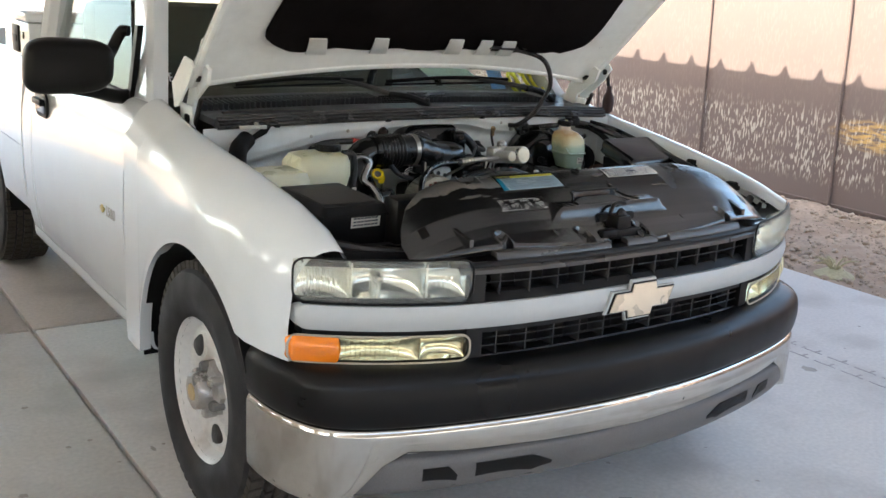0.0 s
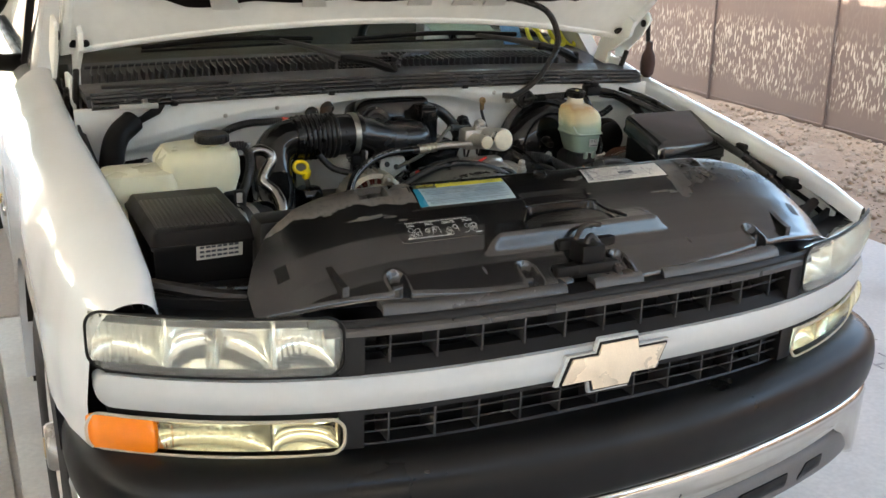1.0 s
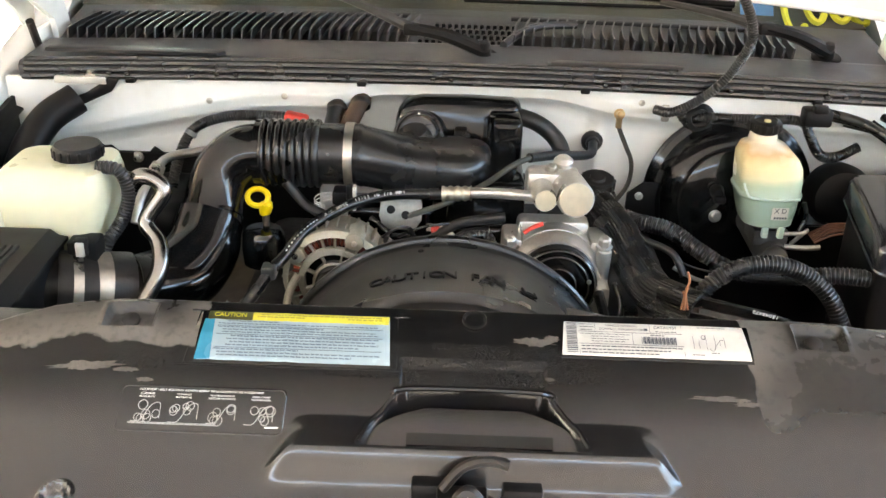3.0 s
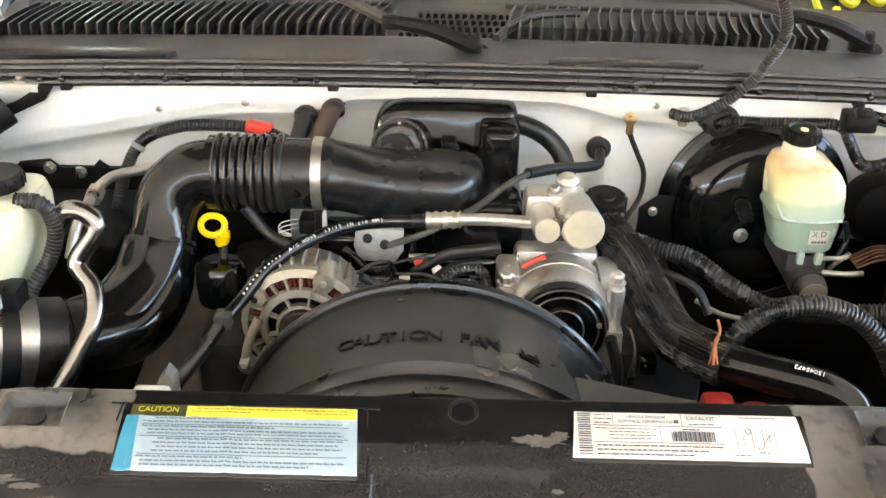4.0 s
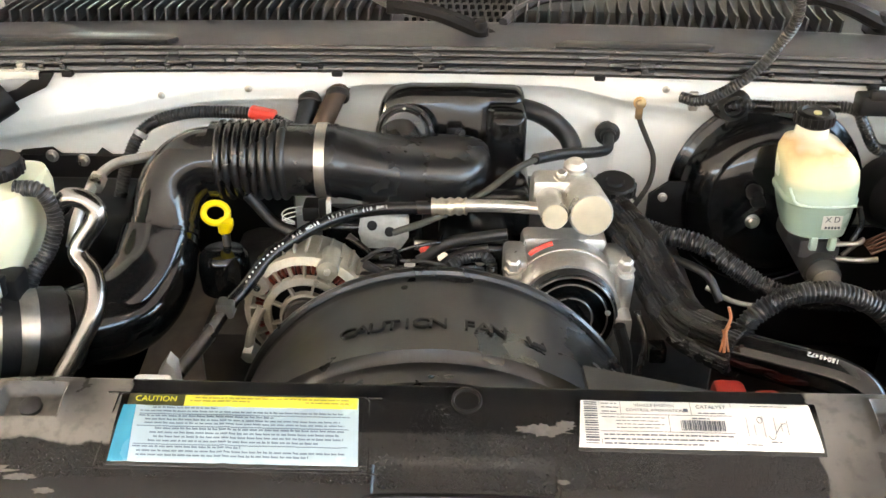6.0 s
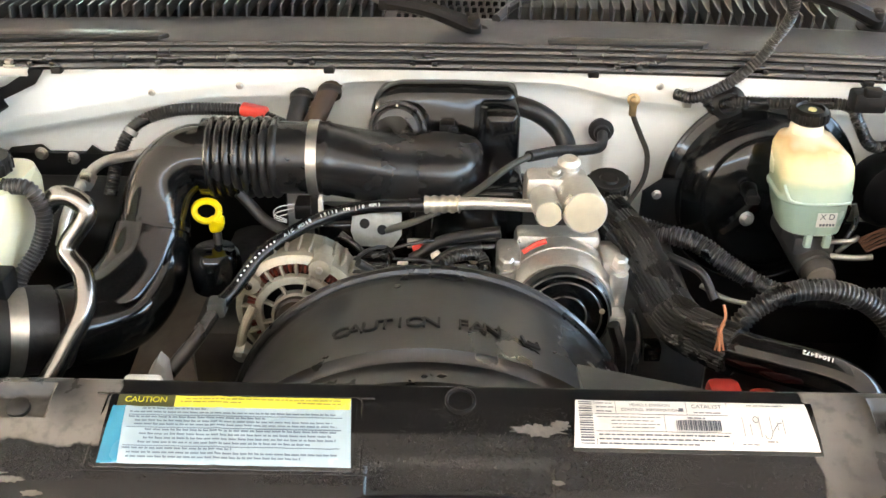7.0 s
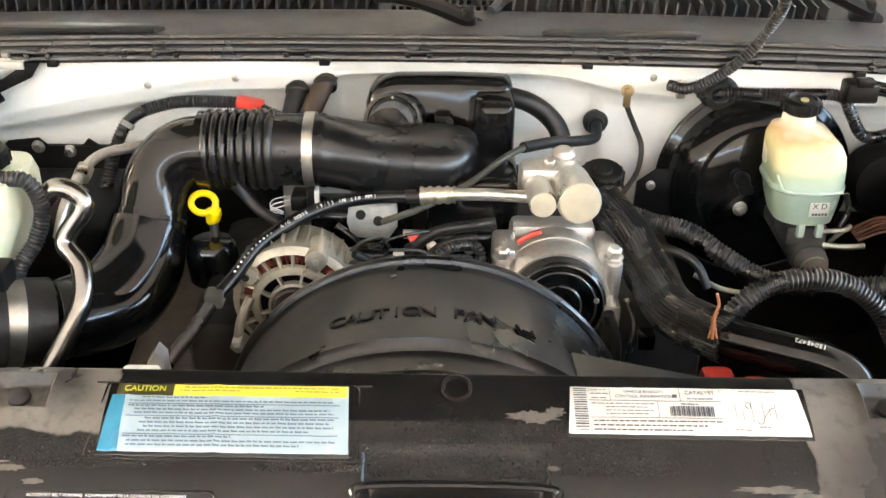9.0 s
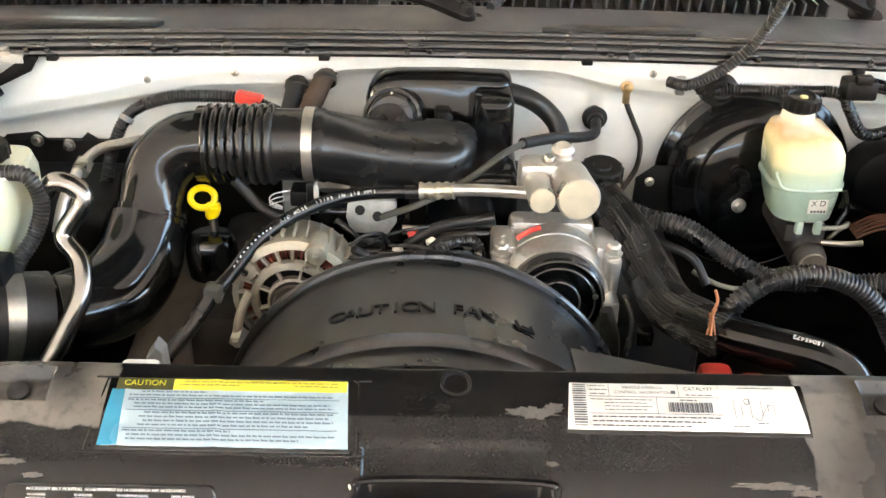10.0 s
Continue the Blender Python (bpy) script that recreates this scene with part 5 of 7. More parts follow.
border.append(border[0])
part("moulded_border", tube([(x, y, cover_z(x, y) + 0.0004) for x, y in border], 0.0009, 6, 3), GLOSS, cover)
text_rows = []
tr = random.Random(8)
y = 0.4555
for k, (inset, stop) in enumerate(((0.010, -0.215), (0.0, -0.105), (None, None), (0.0, -0.165), (0.006, -0.108), (0.006, -0.104), (None, None), (0.016, -0.104), (0.012, -0.108), (0.016, -0.104), (0.012, -0.125), (None, None), (0.0, -0.190), (0.004, -0.102), (0.004, -0.132))):
    if inset is None:
        text_rows.append((-0.281, -0.100, y + 0.0008, 0.0006))
        y -= 0.0013
        continue
    x = -0.281 + inset
    while x < stop:
        w = tr.uniform(0.0022, 0.0075)
        text_rows.append((x, min(x + w, stop), y, 0.0011))
        if tr.random() < 0.5:
            text_rows.append((x, x + 0.0010, y + 0.0011, 0.0005))
        x += w + 0.0011
    y -= 0.0033
part("label_text", bars(text_rows), mat("faded_ink", (0.085, 0.115, 0.15), 0.5), lab)
part("label_word", print_on("CAUTION", 0.0080, -0.2695, 0.4608, 0.0036), PAPER_Y, lab)
YINK = mat("olive_ink", (0.20, 0.18, 0.03), 0.5)
head_rows = []
for y, x, stop in ((0.4655, -0.236, -0.102), (0.4625, -0.240, -0.188), (0.4625, -0.140, -0.102)):
    while x < stop:
        w = tr.uniform(0.002, 0.007)
        head_rows.append((x, min(x + w, stop), y, 0.0011))
        x += w + 0.0011
part("label_text", bars(head_rows), YINK, lab)

# emission label
decal("label_recess", 0.094, 0.302, 0.427, 0.4752, GLOSS, 0.0006)
lab2 = decal("emission_label", 0.099, 0.296, 0.430, 0.4735, PAPER_W, 0.0012, "white vehicle emission label with black print", 0.004)
part("label_word", print_on("VEHICLE EMISSION", 0.0042, 0.162, 0.4668), INK, lab2)
part("label_word", print_on("CONTROL INFORMATION", 0.0042, 0.162, 0.4622), INK, lab2)
part("label_word", print_on("CATALYST", 0.0054, 0.2105, 0.4660), INK, lab2)
rows = [(0.1325, 0.1329, 0.4590, 0.0140), (0.173, 0.1734, 0.443, 0.016), (0.193, 0.1934, 0.4590, 0.0140), (0.228, 0.2284, 0.431, 0.042), (0.1145, 0.228, 0.4590, 0.0004), (0.1145, 0.228, 0.4430, 0.0004), (0.1145, 0.1149, 0.431, 0.042), (0.1865, 0.1905, 0.4625, 0.0030)]
rows += [(0.101, 0.1125, 0.4325 + 0.0022 * k, 0.0006 + 0.0003 * (k % 3)) for k in range(18)]
rows += [(0.183 + 0.0014 * k, 0.1835 + 0.0014 * k + 0.0003 * (k % 3), 0.4450, 0.0095) for k in range(27)]


def word_row(x0, x1, y, h, seed):
    """A line of small illegible print, as bars."""
    wr, out, x = random.Random(seed), [], x0
    while x < x1 - 0.002:
        w = wr.uniform(0.002, 0.007)
        out.append((x, min(x + w, x1), y, h))
        x += w + 0.001
    return out


for k in range(3):
    rows += word_row(0.116, 0.131, 0.4612 + 0.0040 * k, 0.0008, 20 + k)
    rows += word_row(0.1165, 0.226 - 0.012 * k, 0.4396 - 0.0036 * k, 0.0011, 60 + k)
for k in range(4):
    rows += word_row(0.116 + (0.012 if k else 0.0), 0.170 - 0.006 * (k % 2), 0.4560 - 0.0032 * k, 0.0006, 40 + k)
rows += word_row(0.199, 0.222, 0.4612, 0.0008, 80) + word_row(0.193, 0.208, 0.4560, 0.0010, 83) + word_row(0.245, 0.278, 0.4690, 0.0008, 81) + word_row(0.236, 0.250, 0.4336, 0.0008, 82) + word_row(0.257, 0.266, 0.4360, 0.0008, 84)
for x, y, h in ((0.239, 0.4410, 0.017), (0.245, 0.4420, 0.010), (0.253, 0.4400, 0.020), (0.2625, 0.4430, 0.016), (0.268, 0.4460, 0.008), (0.273, 0.4430, 0.014)):
    rows += [(x, x + 0.0004, y, h)]
part("label_text", bars(rows), INK, lab2)
ring_ = [(0.2505 + 0.0022 * math.cos(a), 0.4560 + 0.0028 * math.sin(a)) for a in [6.2832 * k / 12 for k in range(13)]]
for pts in (ring_, [(0.2615, 0.4425), (0.2650, 0.4475), (0.2690, 0.4525), (0.2720, 0.4530)], [(0.2560, 0.4415), (0.2570, 0.4390), (0.2600, 0.4385), (0.2620, 0.4420)]):
    part("label_diagram", tube([(x, y, cover_z(x, y) + 0.0022 + crumple(x, y)) for x, y in pts], 0.0003, 5, 2), INK, lab2)

GREYINK = mat("worn_white_ink", (0.30, 0.30, 0.29), 0.5, vary=0.3, grain=300, bump=0.0)
# belt routing print in white on the cover
part("belt_print", join(print_on("ACCESSORY BELT ROUTING", 0.0036, -0.3265, 0.3765, 0.0012), print_on("ACHEMINEMENT DE LA COURROIE DES ACCESSOIRES", 0.0034, -0.2605, 0.3765, 0.0012),
                        *[print_on(a, 0.0028, x, 0.3725, 0.0012) for a, x in (("V6 ENGINES", -0.340), ("V8 ENGINES", -0.302), ("V8 HYBRID ENGINES", -0.262), ("DIESEL ENGINE", -0.221))],
                        *[print_on(a, 0.0028, x, 0.3695, 0.0012) for a, x in (("MOTEURS V6", -0.340), ("MOTEURS V8", -0.302), ("MOTEURS V8 HYBRIDE", -0.262), ("MOTEURS DIESEL", -0.221))]), WHITEINK, cover, "white belt routing print")
art = []
for k in range(4):
    cx = -0.338 + 0.039 * k
    for j in range(6):
        ax_, ay_, rr_ = cx + tr.uniform(-0.012, 0.012), 0.3555 + tr.uniform(-0.007, 0.007), tr.uniform(0.003, 0.0050)
        pts = [(ax_ + rr_ * math.cos(a), ay_ + rr_ * math.sin(a)) for a in [6.2832 * i / 12 for i in range(13)]]
        art.append(tube([(p, q, cover_z(p, q) + 0.0006) for p, q in pts], 0.0005, 4, 1))
    line = [(cx - 0.015, 0.347), (cx - 0.005, 0.348), (cx + 0.004, 0.362), (cx + 0.013, 0.364), (cx + 0.014, 0.350)]
    art.append(tube([(p, q, cover_z(p, q) + 0.0006) for p, q in line], 0.0005, 4, 4))
for q in (0.3452, 0.3462):
    art.append(tube([(-0.355 + 0.030 * k, q, cover_z(-0.355 + 0.030 * k, q) + 0.0004) for k in range(4)], 0.0005, 4, 1))
part("belt_diagram", join(*art), GREYINK, cover)
rim_ = [(-0.282 + a, 0.3610 + b) for a, b in rounded(0.172, 0.043, 0.006, 4)]
part("print_panel", tube([(p, q, cover_z(p, q) - 0.0008) for p, q in rim_ + rim_[:1]], 0.0016, 6, raw=True), COVER, cover, "shallow moulded edge round the print")
part("cover_text", bars([(-0.214, -0.200, 0.3440, 0.0012)], 0.001), WHITEINK, cover)

# push pins and recesses
for x in (-0.378, 0.378):
    part("push_pin", lathe([(0.010, 0), (0.010, 0.004), (0.006, 0.006), (0.0, 0.006)], (x - 0.003, 0.463, cover_z(x, 0.463) - 0.009), (0, -0.3, 1), 16), DARKSTEEL, cover)
part("cover_plug", lathe([(0.0135, -0.001), (0.0135, 0.0022), (0.0125, 0.0028), (0.0112, 0.0022), (0.0105, -0.0005), (0, -0.0005)], (0.0, 0.470, cover_z(0, 0.470) + 0.0012), (0, -0.28, 1), 28), BLACK, cover)
DUST = mat("flaking_dust", (0.075, 0.067, 0.058), 0.8, vary=0.4, grain=220, blotch=40, bump=0.4)


def dust_patch(cx, cy, w, h, seed):
    """An irregular scab of dust on the cover."""
    rr = random.Random(seed)
    rim = []
    for k in range(72):
        a = 6.2832 * k / 72
        c, d = math.cos(a), math.sin(a)
        q = 0.66 + 0.30 * noise.noise((2 * c + seed, 2 * d, seed)) + 0.22 * noise.noise((6 * c + seed, 6 * d, 2)) + 0.14 * noise.noise((17 * c + seed, 17 * d, 4)) + rr.uniform(-0.05, 0.05)
        x, y = cx + w * q * c, cy + h * q * d
        rim.append((x, y, cover_z(x, y) + 0.0006))
    mid_ = (cx, cy, cover_z(cx, cy) + 0.0007)
    part("dust_patch", (rim + [mid_], [(k, (k + 1) % 72, 72) for k in range(72)]), DUST, cover)


for n_, spot in enumerate(((0.066, 0.444, 0.034, 0.008), (0.085, 0.449, 0.012, 0.006), (-0.412, 0.402, 0.055, 0.007), (-0.37, 0.398, 0.02, 0.004), (0.262, 0.389, 0.046, 0.0045), (0.288, 0.384, 0.020, 0.004), (0.081, 0.403, 0.008, 0.003), (-0.347, 0.388, 0.014, 0.0035), (-0.236, 0.262, 0.005, 0.016), (0.243, 0.270, 0.004, 0.014))):
    dust_patch(*spot, n_ + 3)
# tongue with a finger slot inside the grip hollow
part("grip_tongue", sheet(lambda u, v: ((2 * u - 1) * 0.112 * (1 - 0.55 * v ** 3), 0.324 + 0.050 * v, 0.978 + 0.031 * v - 0.004 * v * v), 24, 12, (0, 0, 0.003)), COVER, cover)
grip_edge = [(-0.116, 0.319, 1.000), (-0.108, 0.346, 1.001), (-0.096, 0.363, 1.005), (-0.084, 0.378, 1.013), (-0.070, 0.3885, 1.019)]
part("grip_edge", tube(grip_edge + [(-x, y, z) for x, y, z in reversed(grip_edge)], 0.0032, 8, 4), GLOSS, cover)
part("grip_slot", sheet(lambda u, v: (-0.068 + 0.150 * u, 0.333 + 0.012 * v, 0.9880 + 0.0062 * v), 12, 3, (0, 0, 0.0008)), GLOSS, cover)
for s in (-1, 1):
    part("cover_fin", sheet(lambda u, v: (s * (0.515 + 0.008 * u), 0.262 + 0.065 * u, cover_z(s * 0.515, 0.262 + 0.065 * u) - 0.012 + 0.032 * v * (1 - u * 0.6)), 6, 4, (s * 0.012, 0, 0)), COVER, cover)
    decal("cover_hole", s * 0.598 - 0.011, s * 0.598 + 0.011, 0.332, 0.358, BLACK, 0.001)

# ledge over the grille, in three lengths, and the rolled header below
HEADER = mat("aged_header_plastic", (0.046, 0.043, 0.041), 0.34, vary=0.3, grain=420, blotch=8, bump=0.08, gloss=0.8)
ledge = part("grille_header", sheet(lambda u, v: (-0.56 + 1.12 * u, face_y(-0.56 + 1.12 * u) + 0.045 * v - 0.004 * math.sin(math.pi * v), 0.906 - 0.022 * (1 - v) ** 2 - 0.002 * v), 50, 8, (0, 0, 0.01)), HEADER, truck, "rolled dark grille header")
for x0, x1 in ((-0.455, -0.092), (-0.030, 0.082), (0.132, 0.450)):
    part("header_rib", sheet(lambda u, v: (x0 + (x1 - x0) * u, face_y(x0 + (x1 - x0) * u) + 0.012 + 0.032 * v, 0.904 + 0.018 * math.sin(math.pi * 0.5 * min(1, v * 2.2)) ** 0.6), 20, 8, (0, 0, 0.012)), HEADER, ledge)

for s in (-1, 1):
    part("header_corner", sheet(lambda u, v: (s * (0.44 + 0.46 * u), face_y(0.44 + 0.46 * u) + 0.012 + 0.10 * v, 0.904 - 0.012 * v), 16, 4, (0, 0, 0.012)), BLACK, ledge)
for s in (-1, 1):
    tie = part("support_panel", prism([(0.57, 0.40), (0.66, 0.43), (0.80, 0.475), (0.80, 0.525), (0.70, 0.515), (0.60, 0.505), (0.555, 0.47)], 0.012, 0.003, Matrix(((s, 0, 0, 0), (0, 1, 0, 0), (0, 0, 1, 0.885), (0, 0, 0, 1)))), BLACK, truck, "black stamped radiator support")
    for x, y, r in ((0.625, 0.455, 0.016), (0.70, 0.485, 0.012), (0.755, 0.50, 0.009)):
        part("support_hole", lathe([(r, 0), (r * 1.2, 0.003), (r, 0.004), (r * 0.8, 0.0005), (0, 0.0005)], (s * x, y, 0.897), (0, 0, 1), 16), RUBBER, tie)
    part("support_rib", tube([(s * 0.585, 0.425, 0.901), (s * 0.68, 0.455, 0.902), (s * 0.79, 0.495, 0.903)], 0.005, 8), SATIN, tie)
    part("support_bolt", bolt((s * 0.665, 0.445, 0.898), (0, 0, 1), 0.008), DARKSTEEL, tie)
    part("lamp_latch", join(slab(s * 0.60 - 0.03, s * 0.60 + 0.03, 0.335, 0.36, 0.912, 0.918, 0.002), slab(s * 0.60 - 0.008, s * 0.60 + 0.008, 0.345, 0.40, 0.914, 0.924, 0.003)), HUBMAT, tie, "grey lamp latch")
# hood latch in its notch
latch = part("hood_latch", slab(-0.060, 0.045, 0.232, 0.262, 0.915, 0.942, 0.004), BLACK, truck, "black hood latch with worn metal lever")
part("latch_body", slab(-0.035, 0.015, 0.240, 0.290, 0.935, 0.975, 0.004), BLACK, latch)
for a, b, c, d, e, f in ((-0.10, -0.05, 0.225, 0.250, 0.925, 0.945), (0.03, 0.07, 0.285, 0.305, 0.955, 0.972), (-0.06, -0.02, 0.285, 0.305, 0.955, 0.975)):
    part("latch_tab", slab(a, b, c, d, e, f, 0.003), BLACK, latch)
part("latch_lever", tube([(-0.03, 0.28, 0.975), (-0.01, 0.29, 0.995), (0.015, 0.295, 1.0), (0.035, 0.292, 0.997)], 0.0055, 8), DARKSTEEL, latch)
part("latch_hook", tube([(-0.02, 0.26, 0.965), (-0.005, 0.265, 0.985), (0.01, 0.26, 0.97)], 0.008, 8), DARKSTEEL, latch)

# ---- fan shroud ----
def shroud_pt(a, w):
    """a: radians from the top, w: 0 at the radiator, 1 at the engine."""
    r = 0.285 - 0.040 * w + 0.004 * step((w - 0.93) / 0.07) - 0.012 * step((0.20 - w) / 0.02)
    zc, y = 0.742 + 0.018 * w, 0.555 + 0.225 * w
    return Vector((-0.033 + r * math.sin(a), y, zc + r * math.cos(a)))


SHROUD = mat("shroud_plastic", (0.010, 0.0097, 0.0095), 0.33, vary=0.3, grain=300, blotch=8, bump=0.06, gloss=0.6)
shroud = part("fan_shroud", sheet(lambda u, v: shroud_pt(radians(-100 + 200 * u), v), 90, 60, (0, 0.0, 0.006)), SHROUD, truck, "black plastic fan shroud with raised warning words")
part("shroud_rim", tube([shroud_pt(radians(-95 + 190 * k / 30), 1.0) for k in range(31)], 0.0075, 10, 3), SHROUD, shroud)
part("shroud_panel", sheet(lambda u, v: (-0.50 + 1.0 * u, 0.545 + 0.12 * v, 0.985 - 0.10 * v - 0.06 * abs(2 * u - 1)), 20, 6, (0, 0, 0.006)), SHROUD, shroud)
part("shroud_wing", sheet(lambda u, v: (0.118 + 0.34 * u, 0.50 + 0.105 * v * (1 - 0.55 * u), 1.020 - 0.034 * u - 0.016 * v), 12, 5, (0, 0, 0.008)), TRIM, shroud)
part("shroud_wing", sheet(lambda u, v: (-0.17 - 0.26 * u, 0.50 + 0.095 * v * (1 - 0.5 * u), 1.012 - 0.060 * u - 0.030 * v), 12, 5, (0, 0, 0.008)), SHROUD, shroud)


def on_shroud(a, w, spin=0.0):
    p, q, r = shroud_pt(a, w), shroud_pt(a + 0.02, w), shroud_pt(a, w + 0.05)
    ex = (q - p).normalized()
    ey = (r - p - ex * (r - p).dot(ex)).normalized()
    ez = ex.cross(ey)
    return Matrix(((ex.x, ey.x, ez.x, p.x), (ex.y, ey.y, ez.y, p.y), (ex.z, ey.z, ez.z, p.z), (0, 0, 0, 1))) @ pose(0, 0, 0.001, 0, 0, spin)


words = [letters(c, 0.029, 0.0018, on_shroud(-0.350 + 0.0605 * k, 0.40)) for k, c in enumerate("CAUTION")]
words += [letters(c, 0.029, 0.0018, on_shroud(0.135 + 0.058 * k, 0.40)) for k, c in enumerate("FAN")]
part("raised_word", join(*words[:7]), BLACK, shroud, "raised word CAUTION")
part("raised_word", join(*words[7:]), BLACK, shroud, "raised word FAN")
part("raised_mark", join(tube([on_shroud(0.375, 0.46) @ Vector((0, 0, 0.001)), on_shroud(0.385, 0.40) @ Vector((0, 0, 0.001)), on_shroud(0.445, 0.40) @ Vector((0, 0, 0.001)), on_shroud(0.44, 0.45) @ Vector((0, 0, 0.001))], 0.0022, 6, 1), tube([on_shroud(0.395, 0.43) @ Vector((0, 0, 0.001)), on_shroud(0.44, 0.42) @ Vector((0, 0, 0.001))], 0.0018, 6, 1)), BLACK, shroud)
part("shroud_hole", lathe([(0.004, 0), (0.004, 0.0012)], shroud_pt(-0.15, 0.86), (shroud_pt(-0.15, 0.86) - Vector((-0.033, 0.75, 0.757))).normalized(), 10), GLOSS, shroud)

# ---- intake duct ----
duct = part("intake_elbow", tube([(-0.594, 0.780, 0.910), (-0.549, 0.800, 0.900), (-0.488, 0.840, 0.880), (-0.442, 0.890, 0.872), (-0.418, 0.945, 0.900), (-0.420, 0.995, 0.950), (-0.408, 1.025, 0.998), (-0.375, 1.038, 1.029), (-0.335, 1.040, 1.034)], 0.048, 20), GLOSS, truck, "glossy black air intake duct with bellows")
rib = []
for k in range(73):
    w = k / 72
    rib.append((0.0505 + 0.0058 * abs(math.sin(math.pi * 8 * w)) ** 0.7 * (1 if 0 < w < 1 else 0), 0.098 * w))
part("bellows", lathe(rib, (-0.343, 1.040, 1.034), (1, 0.0, 0.02), 40, False), SATIN, duct, "ribbed rubber bellows", 60)
part("bellows_cuff", tube([(-0.248, 1.040, 1.036), (-0.22, 1.040, 1.036), (-0.186, 1.040, 1.036)], 0.050, 22), SATIN, duct)
part("hose_clamp", tube([(-0.206, 1.040, 1.036), (-0.199, 1.040, 1.036), (-0.192, 1.040, 1.036)], 0.0525, 24), STEEL, duct, "steel hose clamp")
part("clamp_screw", slab(-0.212, -0.190, 1.005, 1.022, 0.965, 0.985, 0.003), STEEL, duct)
part("elbow_collar", tube([(-0.352, 1.040, 1.034), (-0.345, 1.040, 1.034), (-0.338, 1.040, 1.034)], 0.054, 22), GLOSS, duct)
part("elbow_seam", tube([(-0.4195, 0.986, 0.940), (-0.420, 0.992, 0.947), (-0.4195, 0.998, 0.955)], 0.0500, 22), GLOSS, duct)
part("duct_body", tube([(-0.4225, 0.984, 0.936), (-0.434, 0.940, 0.900), (-0.462, 0.890, 0.878), (-0.500, 0.850, 0.876)], 0.0555, 24), GLOSS, duct)
part("duct_cuff", tube([(-0.60, 0.778, 0.911), (-0.57, 0.790, 0.905), (-0.512, 0.824, 0.889)], 0.056, 22), RUBBER, duct)
part("hose_clamp", tube([(-0.557, 0.797, 0.9015), (-0.549, 0.8015, 0.8995), (-0.541, 0.806, 0.897)], 0.0572, 26), STEEL, duct)
part("duct_cuff", tube([(-0.503, 0.829, 0.886), (-0.498, 0.832, 0.885), (-0.493, 0.835, 0.883)], 0.0512, 22), RUBBER, duct)
# outlet horn over the throttle body
HORN = [(-0.192, 1.040, 1.036, 0.0500, 0.0500, 2.0), (-0.180, 1.040, 1.035, 0.0520, 0.0515, 2.0), (-0.176, 1.041, 1.034, 0.0500, 0.0495, 2.0), (-0.150, 1.046, 1.027, 0.0520, 0.0470, 2.3), (-0.120, 1.056, 1.017, 0.0560, 0.0450, 2.8), (-0.085, 1.072, 1.006, 0.0620, 0.0460, 3.0),
        (-0.050, 1.083, 1.000, 0.0670, 0.0490, 3.0), (-0.015, 1.090, 0.996, 0.0680, 0.0500, 3.0), (0.008, 1.094, 0.994, 0.0630, 0.0490, 2.8), (0.022, 1.098, 0.993, 0.0530, 0.0455, 2.6), (0.030, 1.101, 0.993, 0.0380, 0.0390, 2.4), (0.0345, 1.103, 0.993, 0.0200, 0.0260, 2.2), (0.0355, 1.104, 0.993, 0.0060, 0.0080, 2.0)]


def horn_ring(x, cy, cz, ry, rz, n):
    out = []
    for k in range(40):
        c, s_ = math.cos(2 * math.pi * k / 40), math.sin(2 * math.pi * k / 40)
        out.append((x, cy + ry * math.copysign(abs(c) ** (2 / n), c), cz + rz * math.copysign(abs(s_) ** (2 / n), s_)))
    return out


def loft(rings, close=True):
    n = len(rings[0])
    vs = [p for r in rings for p in r]
    fs = [(i * n + k, i * n + (k + 1) % n, (i + 1) * n + (k + 1) % n, (i + 1) * n + k) for i in range(len(rings) - 1) for k in range(n)]
    if close:
        fs += [tuple(range(n - 1, -1, -1)), tuple(len(vs) - n + k for k in range(n))]
    return vs, fs


part("intake_horn", loft([horn_ring(*r) for r in HORN]), SATIN, duct, "smooth black intake horn", 60)
UP = Matrix(((1, 0, 0, 0), (0, 0, -1, 0), (0, 1, 0, 0), (0, 0, 0, 1)))
box = part("resonator_box", prism([(-0.136, -0.10), (-0.135, 0.018), (-0.130, 0.036), (-0.120, 0.049), (-0.106, 0.057), (-0.088, 0.061), (0.0, 0.062), (0.072, 0.060), (0.084, 0.052), (0.088, 0.036), (0.088, -0.10)], 0.085, 0.020, Matrix.Translation((0, 1.262, 1.018)) @ Matrix.Rotation(radians(-10), 4, "X") @ UP), GLOSS, truck, "glossy black resonator box", 50)
part("resonator_lobe", prism([(-0.034, -0.055), (-0.026, 0.046), (-0.020, 0.054), (0.026, 0.054), (0.033, 0.046), (0.034, -0.055)], 0.105, 0.016, Matrix.Translation((0.054, 1.235, 1.018)) @ UP), GLOSS, box, "", 50)
part("lobe_arch", tube([(0.030, 1.129, 0.985), (0.034, 1.128, 1.015), (0.052, 1.127, 1.036), (0.080, 1.127, 1.044)], 0.0025, 6), GLOSS, box)
part("lobe_edge", tube([(0.026, 1.135, 0.98), (0.030, 1.134, 1.03), (0.034, 1.136, 1.078)], 0.005, 8), GLOSS, box)
part("round_port", lathe([(0.040, -0.06), (0.042, -0.01), (0.0435, 0.0), (0.042, 0.005), (0.038, 0.006), (0.036, 0.002), (0.035, 0.018), (0.031, 0.023), (0.0, 0.025)], (-0.092, 1.146, 1.036), (0, -0.94, 0.34), 40), SATIN, box, "round black port")
